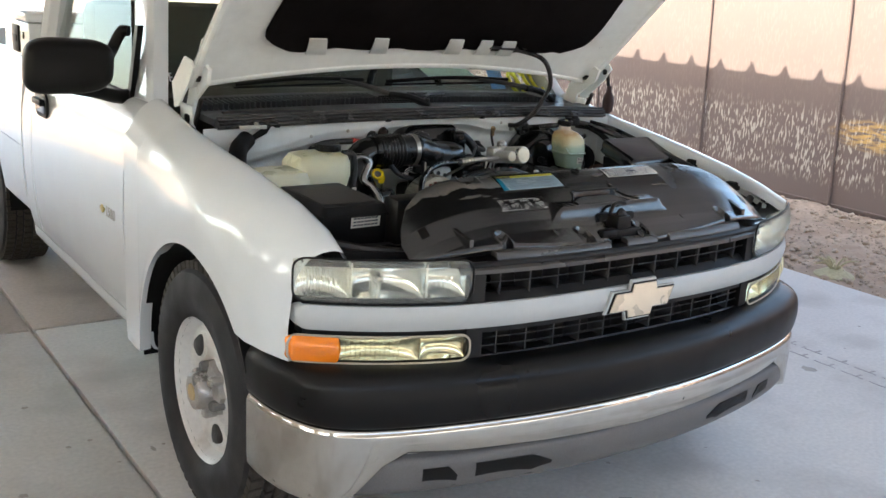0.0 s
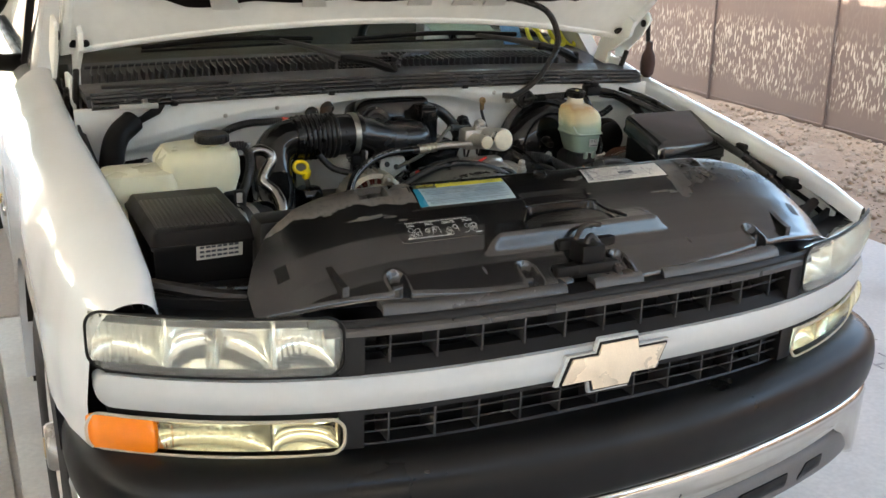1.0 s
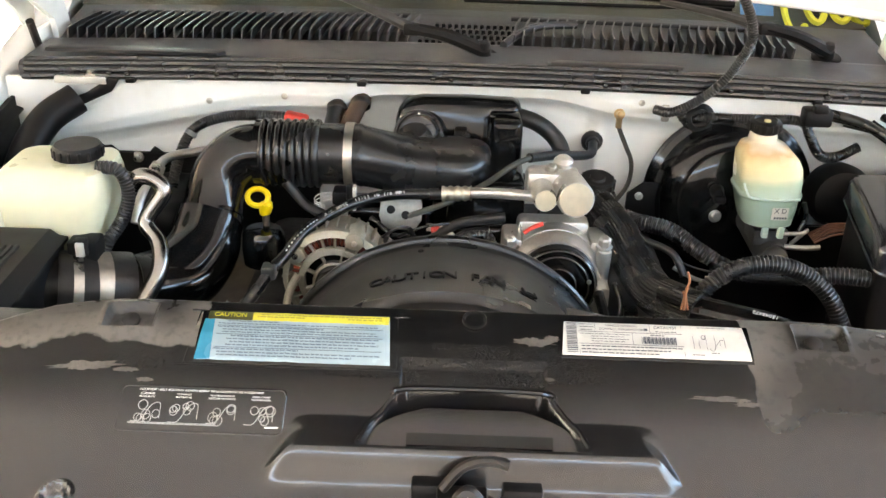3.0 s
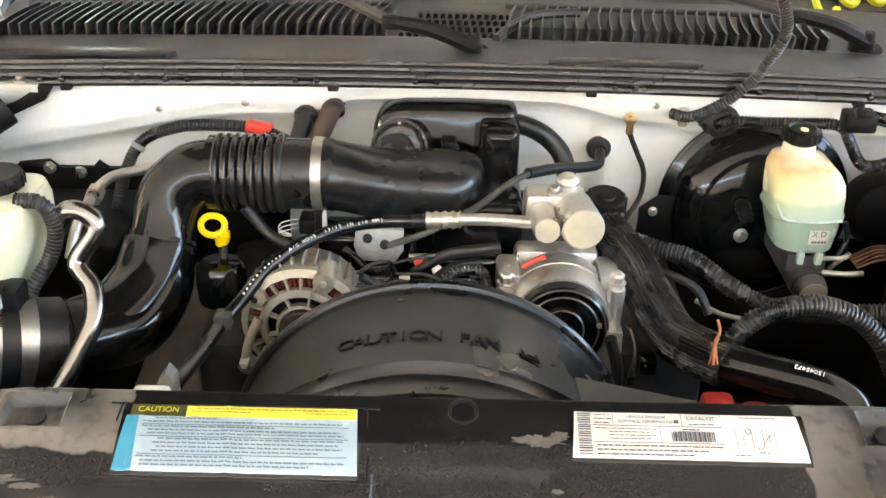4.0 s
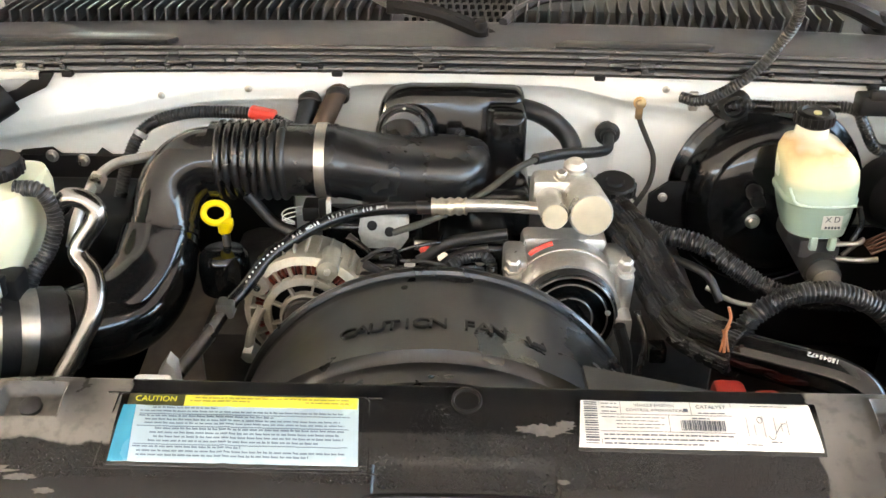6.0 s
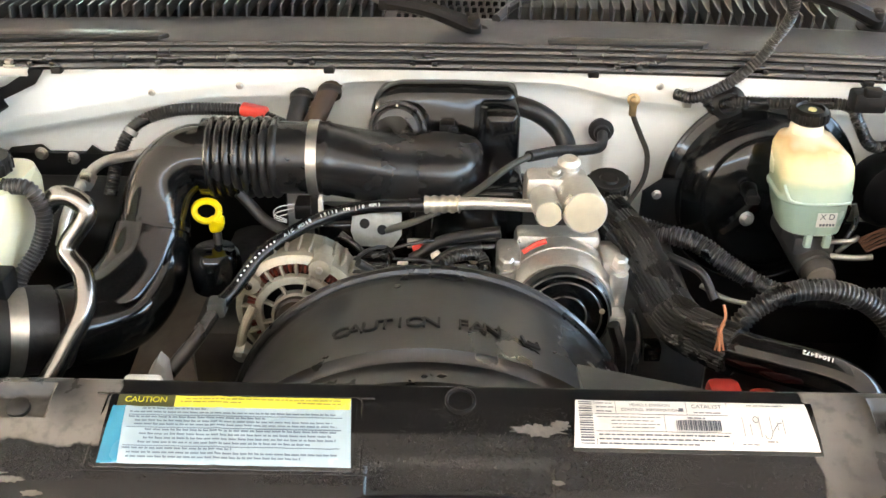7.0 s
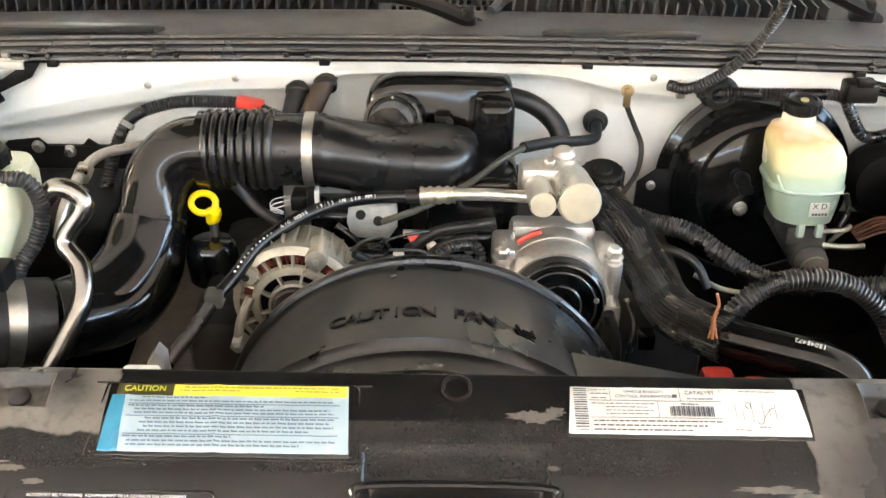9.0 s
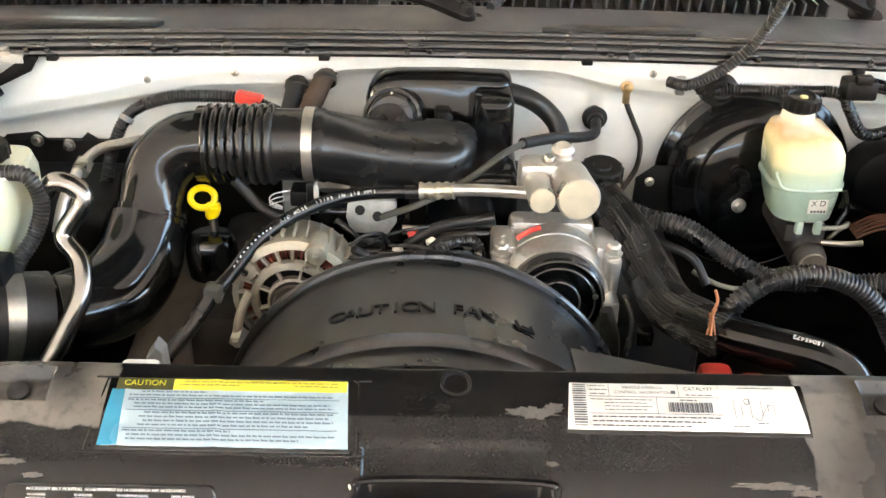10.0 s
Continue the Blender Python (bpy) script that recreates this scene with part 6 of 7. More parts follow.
part("port_neck", tube([(-0.098, 1.138, 1.035), (-0.094, 1.110, 1.025), (-0.088, 1.095, 1.000)], 0.032, 18), SATIN, box)
part("port_stud", bolt((-0.092, 1.140, 1.0765), (0, -0.94, 0.34), 0.0014), STEEL, box)
part("box_stud", join(bolt((-0.010, 1.145, 1.038), (0.3, -1, 0.2), 0.005), slab(-0.030, -0.008, 1.145, 1.170, 1.030, 1.046, 0.003)), BLACK, box)

# ---- alternator ----
ALTMAT = mat("dusty_aluminium", (0.34, 0.315, 0.255), 0.42, 0.55, vary=0.16, grain=160, blotch=18, bump=0.3, bump_scale=260)
AC = Vector((-0.205, 0.864, 0.893))
FRONT = (0, -1, 0)
alt = part("alternator", lathe([(0.060, -0.085), (0.076, -0.080), (0.080, -0.066), (0.080, -0.020), (0.0825, -0.018), (0.0825, -0.008), (0.078, -0.004), (0.073, -0.002), (0.071, -0.006), (0.071, -0.03)], AC, FRONT, 60, False), ALTMAT, truck, "cast aluminium alternator with cooling slots")
WINDING = mat("copper_winding", (0.17, 0.035, 0.022), 0.45, 0.3, vary=0.5, grain=400)
part("core", lathe([(0.070, -0.030), (0.070, -0.024), (0.035, -0.020), (0.0, -0.020)], AC, FRONT, 40), BLACK, alt)
coil = []
for k in range(60):
    a = 6.2832 * k / 60
    coil.append(moved(slab(-0.0024, 0.0024, 0.006, 0.026, 0.057, 0.069, 0.002, 1), Matrix.Translation(AC) @ Matrix.Rotation(a, 4, "Y") @ Matrix.Rotation(0.25, 4, "Z")))
part("winding", join(*coil), WINDING, alt, "dark red copper winding")
part("face_ring", lathe([(0.0575, -0.006), (0.0575, 0.0), (0.056, 0.0025), (0.048, 0.0045), (0.0465, 0.0035), (0.0465, -0.006)], AC, FRONT, 60, False), ALTMAT, alt)
part("inner_ring", lathe([(0.0345, -0.004), (0.0345, 0.005), (0.0310, 0.0062), (0.0295, 0.004), (0.0295, -0.004)], AC, FRONT, 48, False), ALTMAT, alt)
for k in range(22):
    part("face_rib", moved(slab(-0.0017, 0.0017, -0.0015, 0.010, 0.0565, 0.0735, 0.001, 1), Matrix.Translation(AC) @ Matrix.Rotation(6.2832 * k / 22, 4, "Y")), ALTMAT, alt)
for k in range(9):
    part("face_rib", moved(slab(-0.0018, 0.0018, -0.005, 0.004, 0.033, 0.048, 0.001, 1), Matrix.Translation(AC) @ Matrix.Rotation(6.2832 * (k + 0.35) / 9, 4, "Y")), ALTMAT, alt)
part("pulley", lathe([(0.030, -0.004), (0.030, 0.012), (0.027, 0.014), (0.026, 0.022), (0.024, 0.026), (0.0, 0.026)], AC, FRONT, 32), mat("rusty_pulley", (0.035, 0.026, 0.020), 0.5, 0.4, vary=0.4), alt, "dark rusty pulley")
for k in range(34):
    a = 6.2832 * k / 34
    part("cooling_rib", moved(slab(-0.0016, 0.0016, 0.024, 0.062, 0.078, 0.0875, 0.001, 1), Matrix.Translation(AC) @ Matrix.Rotation(a, 4, "Y")), ALTMAT, alt)
for a in (0.42, -0.95, 2.1, -2.4):
    p = AC + 0.074 * Vector((math.sin(a), 0, math.cos(a)))
    part("lug", lathe([(0.0145, -0.04), (0.0145, -0.001), (0.0135, 0.0030), (0.0125, 0.0035)], p, FRONT, 20), ALTMAT, alt)
    part("lug_bolt", lathe([(0.0045, 0.0), (0.0045, 0.005), (0.0025, 0.0055), (0.0022, 0.004), (0, 0.004)], p + Vector((0, -0.0025, 0)), FRONT, 12), STEEL, alt)
p = AC + 0.052 * Vector((math.sin(0.30), 0, math.cos(0.30)))
part("lug_bolt", lathe([(0.0042, 0.0), (0.0042, 0.006), (0.0022, 0.0062), (0.0020, 0.003), (0, 0.003)], p, FRONT, 14), ALTMAT, alt)
part("mount_foot", tube([(-0.262, 0.862, 0.905), (-0.274, 0.850, 0.880), (-0.280, 0.842, 0.850)], 0.0062, 10), ALTMAT, alt)
part("foot_bolt", lathe([(0.0115, 0), (0.0115, 0.018), (0.007, 0.022)], (-0.276, 0.850, 0.852), (-0.1, -0.9, -0.35), 6), STEEL, alt)

# ---- air-conditioning compressor ----
WORNRING = mat("worn_ring", (0.13, 0.125, 0.12), 0.3, 0.8)
CC = Vector((0.134, 0.850, 0.905))
comp = part("compressor", join(lathe([(0.062, -0.13), (0.070, -0.12), (0.072, -0.05), (0.070, -0.03), (0.064, -0.022)], CC, (0, -1, 0.10), 40), slab(0.050, 0.082, 0.90, 0.965, 0.895, 0.958, 0.008), slab(0.185, 0.215, 0.90, 0.965, 0.895, 0.958, 0.008), slab(0.075, 0.19, 0.95, 0.99, 0.88, 0.968, 0.01)), ALU, truck, "cast aluminium air-conditioning compressor with a black clutch")
part("body_band", lathe([(0.0735, -0.09), (0.0745, -0.085), (0.0745, -0.06), (0.0735, -0.055)], CC, (0, -1, 0.10), 40), ALU, comp)
part("red_mark", tube([(0.134 + 0.0755 * math.sin(a), 0.905, 0.912 + 0.0755 * math.cos(a)) for a in (-0.75, -0.6, -0.45, -0.3)], 0.0035, 6, 3), RED, comp, "red paint mark")
clutch = part("clutch_pulley", lathe([(0.058, -0.03), (0.060, -0.022), (0.060, -0.004), (0.057, -0.001), (0.054, -0.006), (0.051, -0.001), (0.046, 0.0), (0.044, -0.006), (0.030, -0.006), (0.028, 0.0), (0.015, 0.001), (0.013, -0.004), (0.0, -0.004)], CC, (0, -1, 0.10), 44), GLOSS, comp, "black clutch pulley")
for rr_ in (0.0575, 0.0475, 0.0285):
    part("pulley_ring", lathe([(rr_ - 0.0012, 0.0), (rr_, 0.0012), (rr_ + 0.0012, 0.0)], CC + Vector((0, -0.0005, 0)), (0, -1, 0.10), 44, False), WORNRING, clutch)
for k in range(5):
    part("pulley_groove", lathe([(0.0605, -0.021 + 0.0035 * k), (0.0618, -0.0195 + 0.0035 * k), (0.0605, -0.018 + 0.0035 * k)], CC, (0, -1, 0.10), 44, False), RUBBER, clutch)
for a in (-0.75, 1.35, 3.4):
    part("rivet", lathe([(0.0038, 0), (0.003, 0.0025), (0, 0.003)], CC + 0.0485 * Vector((math.sin(a), 0, math.cos(a))) + Vector((0, -0.002, 0)), (0, -1, 0.1), 10), STEEL, clutch)
part("shaft_bolt", bolt(CC + Vector((0, -0.001, 0)), (0, -1, 0.1), 0.006), STEEL, clutch)
for x0, y0, z0, x1, y1, z1, r in ((0.110, 0.998, 1.010, 0.112, 0.905, 1.022, 0.0180), (0.154, 1.000, 1.010, 0.158, 0.903, 1.026, 0.0285)):
    a, b = Vector((x0, y0, z0)), Vector((x1, y1, z1))
    part("muffler", lathe([(r * 0.8, 0), (r, 0.006), (r, (b - a).length - 0.004), (r * 0.93, (b - a).length), (0.0, (b - a).length + 0.001)], a, b - a, 30), ALU, comp, "aluminium hose muffler can")
    part("muffler_cap", lathe([(r * 0.90, 0), (r * 0.88, 0.0015), (0, 0.002)], b, b - a, 30), mat("yellowed_cap", (0.62, 0.56, 0.42), 0.4, 0.4), comp)
part("manifold_block", join(slab(0.086, 0.172, 0.975, 1.022, 0.985, 1.040, 0.012), lathe([(0.016, 0), (0.016, 0.014), (0.010, 0.02)], (0.146, 1.012, 1.036), (0, -0.2, 1), 16)), ALU, comp)
part("manifold_bolt", bolt((0.126, 0.990, 1.041), (0, -0.4, 0.9), 0.007), STEEL, comp)
for p in ((0.062, 0.900, 0.945), (0.205, 0.888, 0.955)):
    part("mount_bolt", join(lathe([(0.012, 0), (0.012, 0.05), (0.0105, 0.055)], Vector(p) + Vector((0, 0.004, -0.055)), (0, -0.2, 1), 16), lathe([(0.013, 0.0), (0.013, 0.004), (0.0095, 0.005), (0.0095, 0.016), (0.007, 0.019)], Vector(p), (0, -0.2, 1), 6)), ALU, comp)
for foot in (slab(0.19, 0.215, 0.85, 0.90, 0.80, 0.905, 0.006), slab(0.055, 0.08, 0.87, 0.92, 0.82, 0.92, 0.006)):
    part("compressor_foot", foot, ALU, comp)
part("drive_belt", tube([(0.195, 0.835, 0.905), (0.21, 0.835, 0.84), (0.20, 0.835, 0.70)], 0.008, 8), RUBBER, comp)
# ---- hoses, pipes and looms ----
def hose(name, pts, r, material, label="", **k):
    return part(name, tube(pts, r, **k), material, truck, label)


ach = hose("ac_hose", [(-0.037, 0.972, 1.000), (-0.128, 0.960, 1.000), (-0.192, 0.930, 0.992), (-0.247, 0.890, 0.970), (-0.278, 0.850, 0.942), (-0.296, 0.821, 0.929), (-0.318, 0.790, 0.903), (-0.358, 0.740, 0.865)], 0.0092, SATIN, "black hose with white print")
part("hose_print", words_along("A/C HOSE  13/32 IN (10 MM)", [(-0.226, 0.908, 0.980), (-0.192, 0.930, 0.992), (-0.160, 0.947, 0.998), (-0.105, 0.964, 1.001)], 0.0062, 0.0002, 0.0102), WHITEINK, ach, "white print on the hose")
bar_line = curve([(-0.278, 0.850, 0.942), (-0.264, 0.870, 0.958), (-0.247, 0.890, 0.970), (-0.230, 0.904, 0.978)], 12)
face_ = Vector((0, -0.0082, 0.0072))
part("hose_marks", join(*[tube([bar_line[k] + face_, bar_line[k + 1] + face_], 0.0010, 5, 1) for k in range(2, 34, 3)]), WHITEINK, ach)
part("hose_clip", slab(-0.308, -0.286, 0.808, 0.832, 0.919, 0.940, 0.004), mat("pale_clip", (0.06, 0.063, 0.058), 0.4, vary=0.4, grain=90), ach, "grey hose clip")
act = hose("ac_tube", [(-0.042, 0.972, 1.001), (0.031, 0.965, 1.007), (0.100, 0.957, 1.008)], 0.0085, ALU, "aluminium tube with crimped end")
part("crimp", tube([(-0.046, 0.973, 1.0), (-0.02, 0.971, 1.002), (0.0, 0.968, 1.004)], 0.0125, 14, rings=0.011), mat("gold_zinc", (0.55, 0.50, 0.40), 0.35, 0.8), act)
hose("throttle_cable", [(-0.099, 0.980, 0.956), (-0.045, 0.972, 0.982), (0.017, 1.005, 1.002), (0.068, 1.055, 1.020), (0.107, 1.100, 1.022)], 0.0048, mat("grey_cable", (0.062, 0.062, 0.05), 0.5), "grey throttle cable")
hose("cable_boot", [(0.098, 1.09, 1.022), (0.145, 1.14, 1.010), (0.191, 1.180, 0.996), (0.217, 1.205, 0.992), (0.223, 1.235, 1.000)], 0.0085, RUBBER)
part("wall_grommet", lathe([(0.020, 0), (0.020, 0.006), (0.013, 0.012), (0.012, 0.02)], (0.224, 1.262, 0.997), (0, -1, 0), 20), RUBBER, truck)
hose("heater_hose", [(0.070, 1.205, 1.060), (0.110, 1.20, 1.050), (0.140, 1.20, 1.030), (0.160, 1.190, 1.005), (0.168, 1.160, 0.965)], 0.015, RUBBER)
hose("heater_hose", [(-0.240, 1.262, 1.066), (-0.242, 1.228, 1.060), (-0.252, 1.195, 1.020), (-0.262, 1.17, 0.985)], 0.0145, RUBBER)
for x, y, z in ((-0.199, 1.226, 1.069), (-0.242, 1.226, 1.059)):
    part("hose_ring", lathe([(0.017, 0), (0.0185, 0.002), (0.0185, 0.010), (0.017, 0.012)], (x, y, z), (0, -0.8, -0.6), 20, False), DARKSTEEL, truck)
for x, z in ((-0.62, 1.045), (-0.335, 1.075), (-0.47, 1.062), (0.30, 1.085)):
    part("wall_stud", lathe([(0.006, 0), (0.006, 0.004), (0.003, 0.006), (0, 0.006)], (x, 1.222, z), (0, -1, 0), 10), STEEL, truck)
hose("heater_hose", [(-0.196, 1.262, 1.072), (-0.199, 1.228, 1.070), (-0.220, 1.190, 1.030), (-0.245, 1.16, 0.985)], 0.0155, mat("brown_rubber", (0.055, 0.032, 0.020), 0.6))
SLEEVE = mat("braided_sleeve", (0.010, 0.0095, 0.009), 0.27, vary=0.5, grain=420, blotch=30, bump=0.25, bump_scale=420, gloss=0.6)
slv = hose("hose_sleeve", [(0.203, 1.020, 0.970), (0.235, 0.960, 0.950), (0.260, 0.900, 0.918), (0.280, 0.840, 0.905), (0.310, 0.800, 0.906), (0.334, 0.775, 0.908)], 0.032, SLEEVE, "braided black sleeve over the upper radiator hose", sides=76, flutes=0.05)
rad = hose("radiator_hose", [(0.322, 0.783, 0.908), (0.384, 0.745, 0.912), (0.429, 0.720, 0.912), (0.457, 0.700, 0.900), (0.472, 0.670, 0.865)], 0.0255, GLOSS, "upper radiator hose with a printed number", sides=20)
ey_ = (Vector((0.384, 0.745, 0.940)) - Vector((0.428, 0.722, 0.940))).normalized()
ez_ = Vector((0, -0.25, 1)).normalized()
ez_ = (ez_ - ey_ * ez_.dot(ey_)).normalized()
ex_ = ey_
ec_ = ez_.cross(ex_)
part("hose_print", letters("15045472", 0.009, 0.0004, Matrix(((ex_.x, ec_.x, ez_.x, 0.412), (ex_.y, ec_.y, ez_.y, 0.727), (ex_.z, ec_.z, ez_.z, 0.9385), (0, 0, 0, 1)))), WHITEINK, rad)
hose("wiring_loom", [(0.213, 1.030, 0.965), (0.261, 1.000, 0.955), (0.319, 0.970, 0.952), (0.361, 0.940, 0.933), (0.417, 0.910, 0.912), (0.492, 0.890, 0.915), (0.564, 0.870, 0.930), (0.62, 0.86, 0.93)], 0.0140, LOOM, "corrugated wiring loom", rings=0.006, sides=14)
hose("wiring_loom", [(0.325, 0.800, 0.890), (0.340, 0.803, 0.925), (0.363, 0.810, 0.950), (0.402, 0.815, 0.968), (0.451, 0.820, 0.969), (0.497, 0.820, 0.952), (0.531, 0.810, 0.922), (0.554, 0.800, 0.879)], 0.0135, LOOM, "corrugated wiring loom", rings=0.006, sides=14)
hose("wiring_loom", [(-0.551, 0.860, 1.069), (-0.520, 0.860, 1.066), (-0.508, 0.860, 1.031), (-0.518, 0.850, 0.993), (-0.537, 0.830, 0.963), (-0.55, 0.82, 0.93)], 0.0105, LOOM, rings=0.005, sides=12)
hose("wiring_loom", [(-0.525, 1.13, 0.93), (-0.515, 1.160, 0.979), (-0.491, 1.185, 1.021), (-0.436, 1.200, 1.040), (-0.366, 1.200, 1.044), (-0.313, 1.195, 1.041), (-0.259, 1.180, 1.025)], 0.0100, LOOM, rings=0.005, sides=12)
hose("hood_loom", [tuple(on_hood(0.30, 0.25, 0.04)), (0.40, 1.13, 1.32), (0.452, 1.140, 1.235), (0.437, 1.165, 1.165), (0.408, 1.165, 1.128), (0.378, 1.172, 1.101), (0.345, 1.185, 1.080), (0.322, 1.205, 1.078)], 0.0088, LOOM, "corrugated loom from hood to firewall", rings=0.005, sides=12)
hose("wiring_loom", [(0.367, 1.222, 1.078), (0.382, 1.220, 1.056), (0.414, 1.212, 1.065), (0.461, 1.200, 1.068), (0.517, 1.190, 1.072), (0.572, 1.180, 1.073), (0.588, 1.170, 1.051), (0.610, 1.165, 1.018), (0.645, 1.175, 1.013), (0.68, 1.18, 1.03)], 0.0095, LOOM, rings=0.005, sides=12)
hose("engine_wire", [(0.36, 1.225, 1.085), (0.372, 1.222, 1.060), (0.39, 1.220, 1.043), (0.43, 1.212, 1.055), (0.47, 1.20, 1.060)], 0.0035, LOOM)
hose("ac_pipe", [(-0.510, 0.875, 1.035), (-0.492, 0.872, 1.052), (-0.470, 0.870, 1.049), (-0.458, 0.865, 1.030), (-0.483, 0.850, 0.990), (-0.461, 0.830, 0.965), (-0.455, 0.800, 0.934), (-0.474, 0.770, 0.895), (-0.495, 0.740, 0.860)], 0.0128, mat("polished_pipe", (0.26, 0.25, 0.235), 0.24, 1.0, vary=0.1, rough_vary=0.05, bump=0.03), "bent dull metal refrigerant pipe")
hose("ac_pipe", [(-0.430, 1.15, 1.000), (-0.470, 1.120, 1.002), (-0.511, 1.090, 1.002), (-0.520, 1.030, 1.000), (-0.530, 0.980, 0.975), (-0.535, 0.95, 0.94)], 0.0075, ALU)
part("pipe_nut", lathe([(0.013, 0), (0.013, 0.022), (0.010, 0.026)], (-0.520, 1.045, 1.000), (0.1, -1, -0.1), 6), STEEL, truck)
strap = hose("ground_strap", [(0.262, 1.222, 1.062), (0.266, 1.226, 1.035), (0.282, 1.235, 1.000), (0.297, 1.238, 0.965), (0.292, 1.22, 0.930), (0.262, 1.170, 0.912)], 0.0042, mat("braided_strap", (0.035, 0.031, 0.027), 0.6), "thin dark ground strap")
part("strap_lug", join(lathe([(0.010, 0), (0.010, 0.003), (0.006, 0.004), (0.006, 0.010), (0.003, 0.012)], (0.262, 1.216, 1.064), (0, -1, 0.2), 12), slab(0.257, 0.268, 1.212, 1.220, 1.038, 1.060, 0.002)), mat("brass", (0.30, 0.21, 0.11), 0.35, 0.9), strap)
part("loom_lug", join(lathe([(0.008, 0), (0.008, 0.004), (0.005, 0.012)], (0.342, 1.213, 1.072), (0, -1, -0.3), 10), slab(0.335, 0.349, 1.206, 1.216, 1.055, 1.085, 0.003)), STEEL, truck)
part("wall_grommet", lathe([(0.026, 0), (0.026, 0.008), (0.017, 0.016), (0.015, 0.008), (0, 0.008)], (0.405, 1.222, 1.062), (0, -1, 0.1), 22), RUBBER, truck)
cu_ = hose("copper_lead", [(0.300, 0.735, 0.935), (0.301, 0.745, 0.958), (0.306, 0.750, 0.972), (0.303, 0.755, 0.985)], 0.0018, COPPER, "bare copper lead")
for k in range(3):
    part("copper_strand", tube([(0.296 + 0.005 * k, 0.738, 0.934), (0.300 + 0.001 * k, 0.745, 0.950 + 0.003 * k), (0.298 + 0.004 * k, 0.748, 0.958 + 0.003 * k)], 0.0014, 5, 2), COPPER, cu_)
part("red_cover", join(slab(0.290, 0.330, 0.68, 0.74, 0.83, 0.898, 0.010), slab(0.337, 0.372, 0.67, 0.73, 0.83, 0.892, 0.010)), mat("dull_red_plastic", (0.36, 0.03, 0.022), 0.4, vary=0.2), truck, "red plastic terminal cover")
hose("vacuum_hose", [(-0.063, 0.950, 0.929), (-0.021, 0.950, 0.958), (0.024, 0.950, 0.968), (0.055, 0.950, 0.973)], 0.008, RUBBER)
hose("vacuum_hose", [(-0.040, 0.93, 0.925), (-0.01, 0.94, 0.945), (0.03, 0.95, 0.95)], 0.007, RUBBER)
hose("wiring_loom", [(-0.020, 0.900, 0.950), (-0.002, 0.910, 0.957), (0.028, 0.920, 0.952), (0.034, 0.905, 0.935), (0.02, 0.89, 0.91)], 0.008, LOOM, rings=0.005)
hose("vacuum_hose", [(-0.300, 1.0, 1.0), (-0.288, 1.000, 0.985), (-0.265, 0.990, 0.964), (-0.230, 0.970, 0.955)], 0.008, RUBBER)
hose("vacuum_hose", [(0.278, 0.950, 0.942), (0.318, 0.920, 0.934), (0.336, 0.900, 0.905)], 0.006, RUBBER)
hose("engine_wire", [(-0.16, 0.97, 0.955), (-0.13, 0.955, 0.935), (-0.11, 0.93, 0.91), (-0.10, 0.90, 0.89)], 0.005, LOOM)
hose("engine_wire", [(-0.13, 0.90, 0.95), (-0.11, 0.91, 0.93), (-0.085, 0.90, 0.915)], 0.006, LOOM)
hose("engine_wire", [(0.225, 0.88, 0.90), (0.235, 0.86, 0.87), (0.228, 0.84, 0.83)], 0.004, LOOM)
conn = part("wire_connector", join(slab(-0.222, -0.190, 0.975, 1.010, 0.972, 0.994, 0.003), slab(-0.199, -0.188, 0.972, 0.982, 0.968, 1.008, 0.002)), BLACK, truck, "black wire connector with pale wires")
part("connector_face", slab(-0.1885, -0.1835, 0.970, 0.985, 0.966, 1.006, 0.001), PAPER_W, conn)
for k in range(3):
    part("pale_wire", tube([(-0.222, 0.99, 0.977 + 0.006 * k), (-0.245, 0.985, 0.972 + 0.007 * k), (-0.252, 0.99, 0.965 + 0.004 * k), (-0.236, 0.995, 0.958 + 0.002 * k)], 0.0008, 6, 4), WHITEINK, conn)
# cable bracket
part("cable_bracket", join(prism([(-0.035, -0.004), (-0.028, -0.024), (0.022, -0.026), (0.034, -0.010), (0.034, 0.018), (-0.032, 0.020)], 0.006, 0.001, Matrix(((1, 0, 0, -0.112), (0, 0.3, -1, 0.985), (0, 1, 0, 0.960), (0, 0, 0, 1)))), slab(-0.145, -0.08, 0.985, 1.03, 0.968, 0.982, 0.002)), mat("dull_zinc", (0.24, 0.24, 0.22), 0.35, 0.6, vary=0.3, grain=120), truck, "zinc throttle cable bracket")
for p in ((-0.128, 0.981, 0.966), (-0.104, 0.979, 0.958)):
    part("bracket_hole", lathe([(0.007, 0), (0.007, 0.002)], p, (0, -1, 0.3), 14), BLACK, truck)
pcap = part("pump_cap", join(lathe([(0.029, 0), (0.030, 0.004), (0.030, 0.013), (0.027, 0.016), (0.022, 0.0145), (0.014, 0.0145), (0.012, 0.018), (0, 0.018)], (0.214, 1.085, 0.978), (0, -0.2, 1), 24), lathe([(0.022, 0), (0.020, -0.06)], (0.214, 1.085, 0.978), (0, 0, 1), 16)), BLACK, truck, "ribbed black pump cap")
for k in range(16):
    a = 6.2832 * k / 16
    part("cap_rib", moved(slab(0.0285, 0.0318, -0.0025, 0.0025, 0.001, 0.013, 0.001, 1), Matrix.Translation((0.214, 1.085, 0.978)) @ Matrix.Rotation(0.2, 4, "X") @ Matrix.Rotation(a, 4, "Z")), BLACK, pcap)

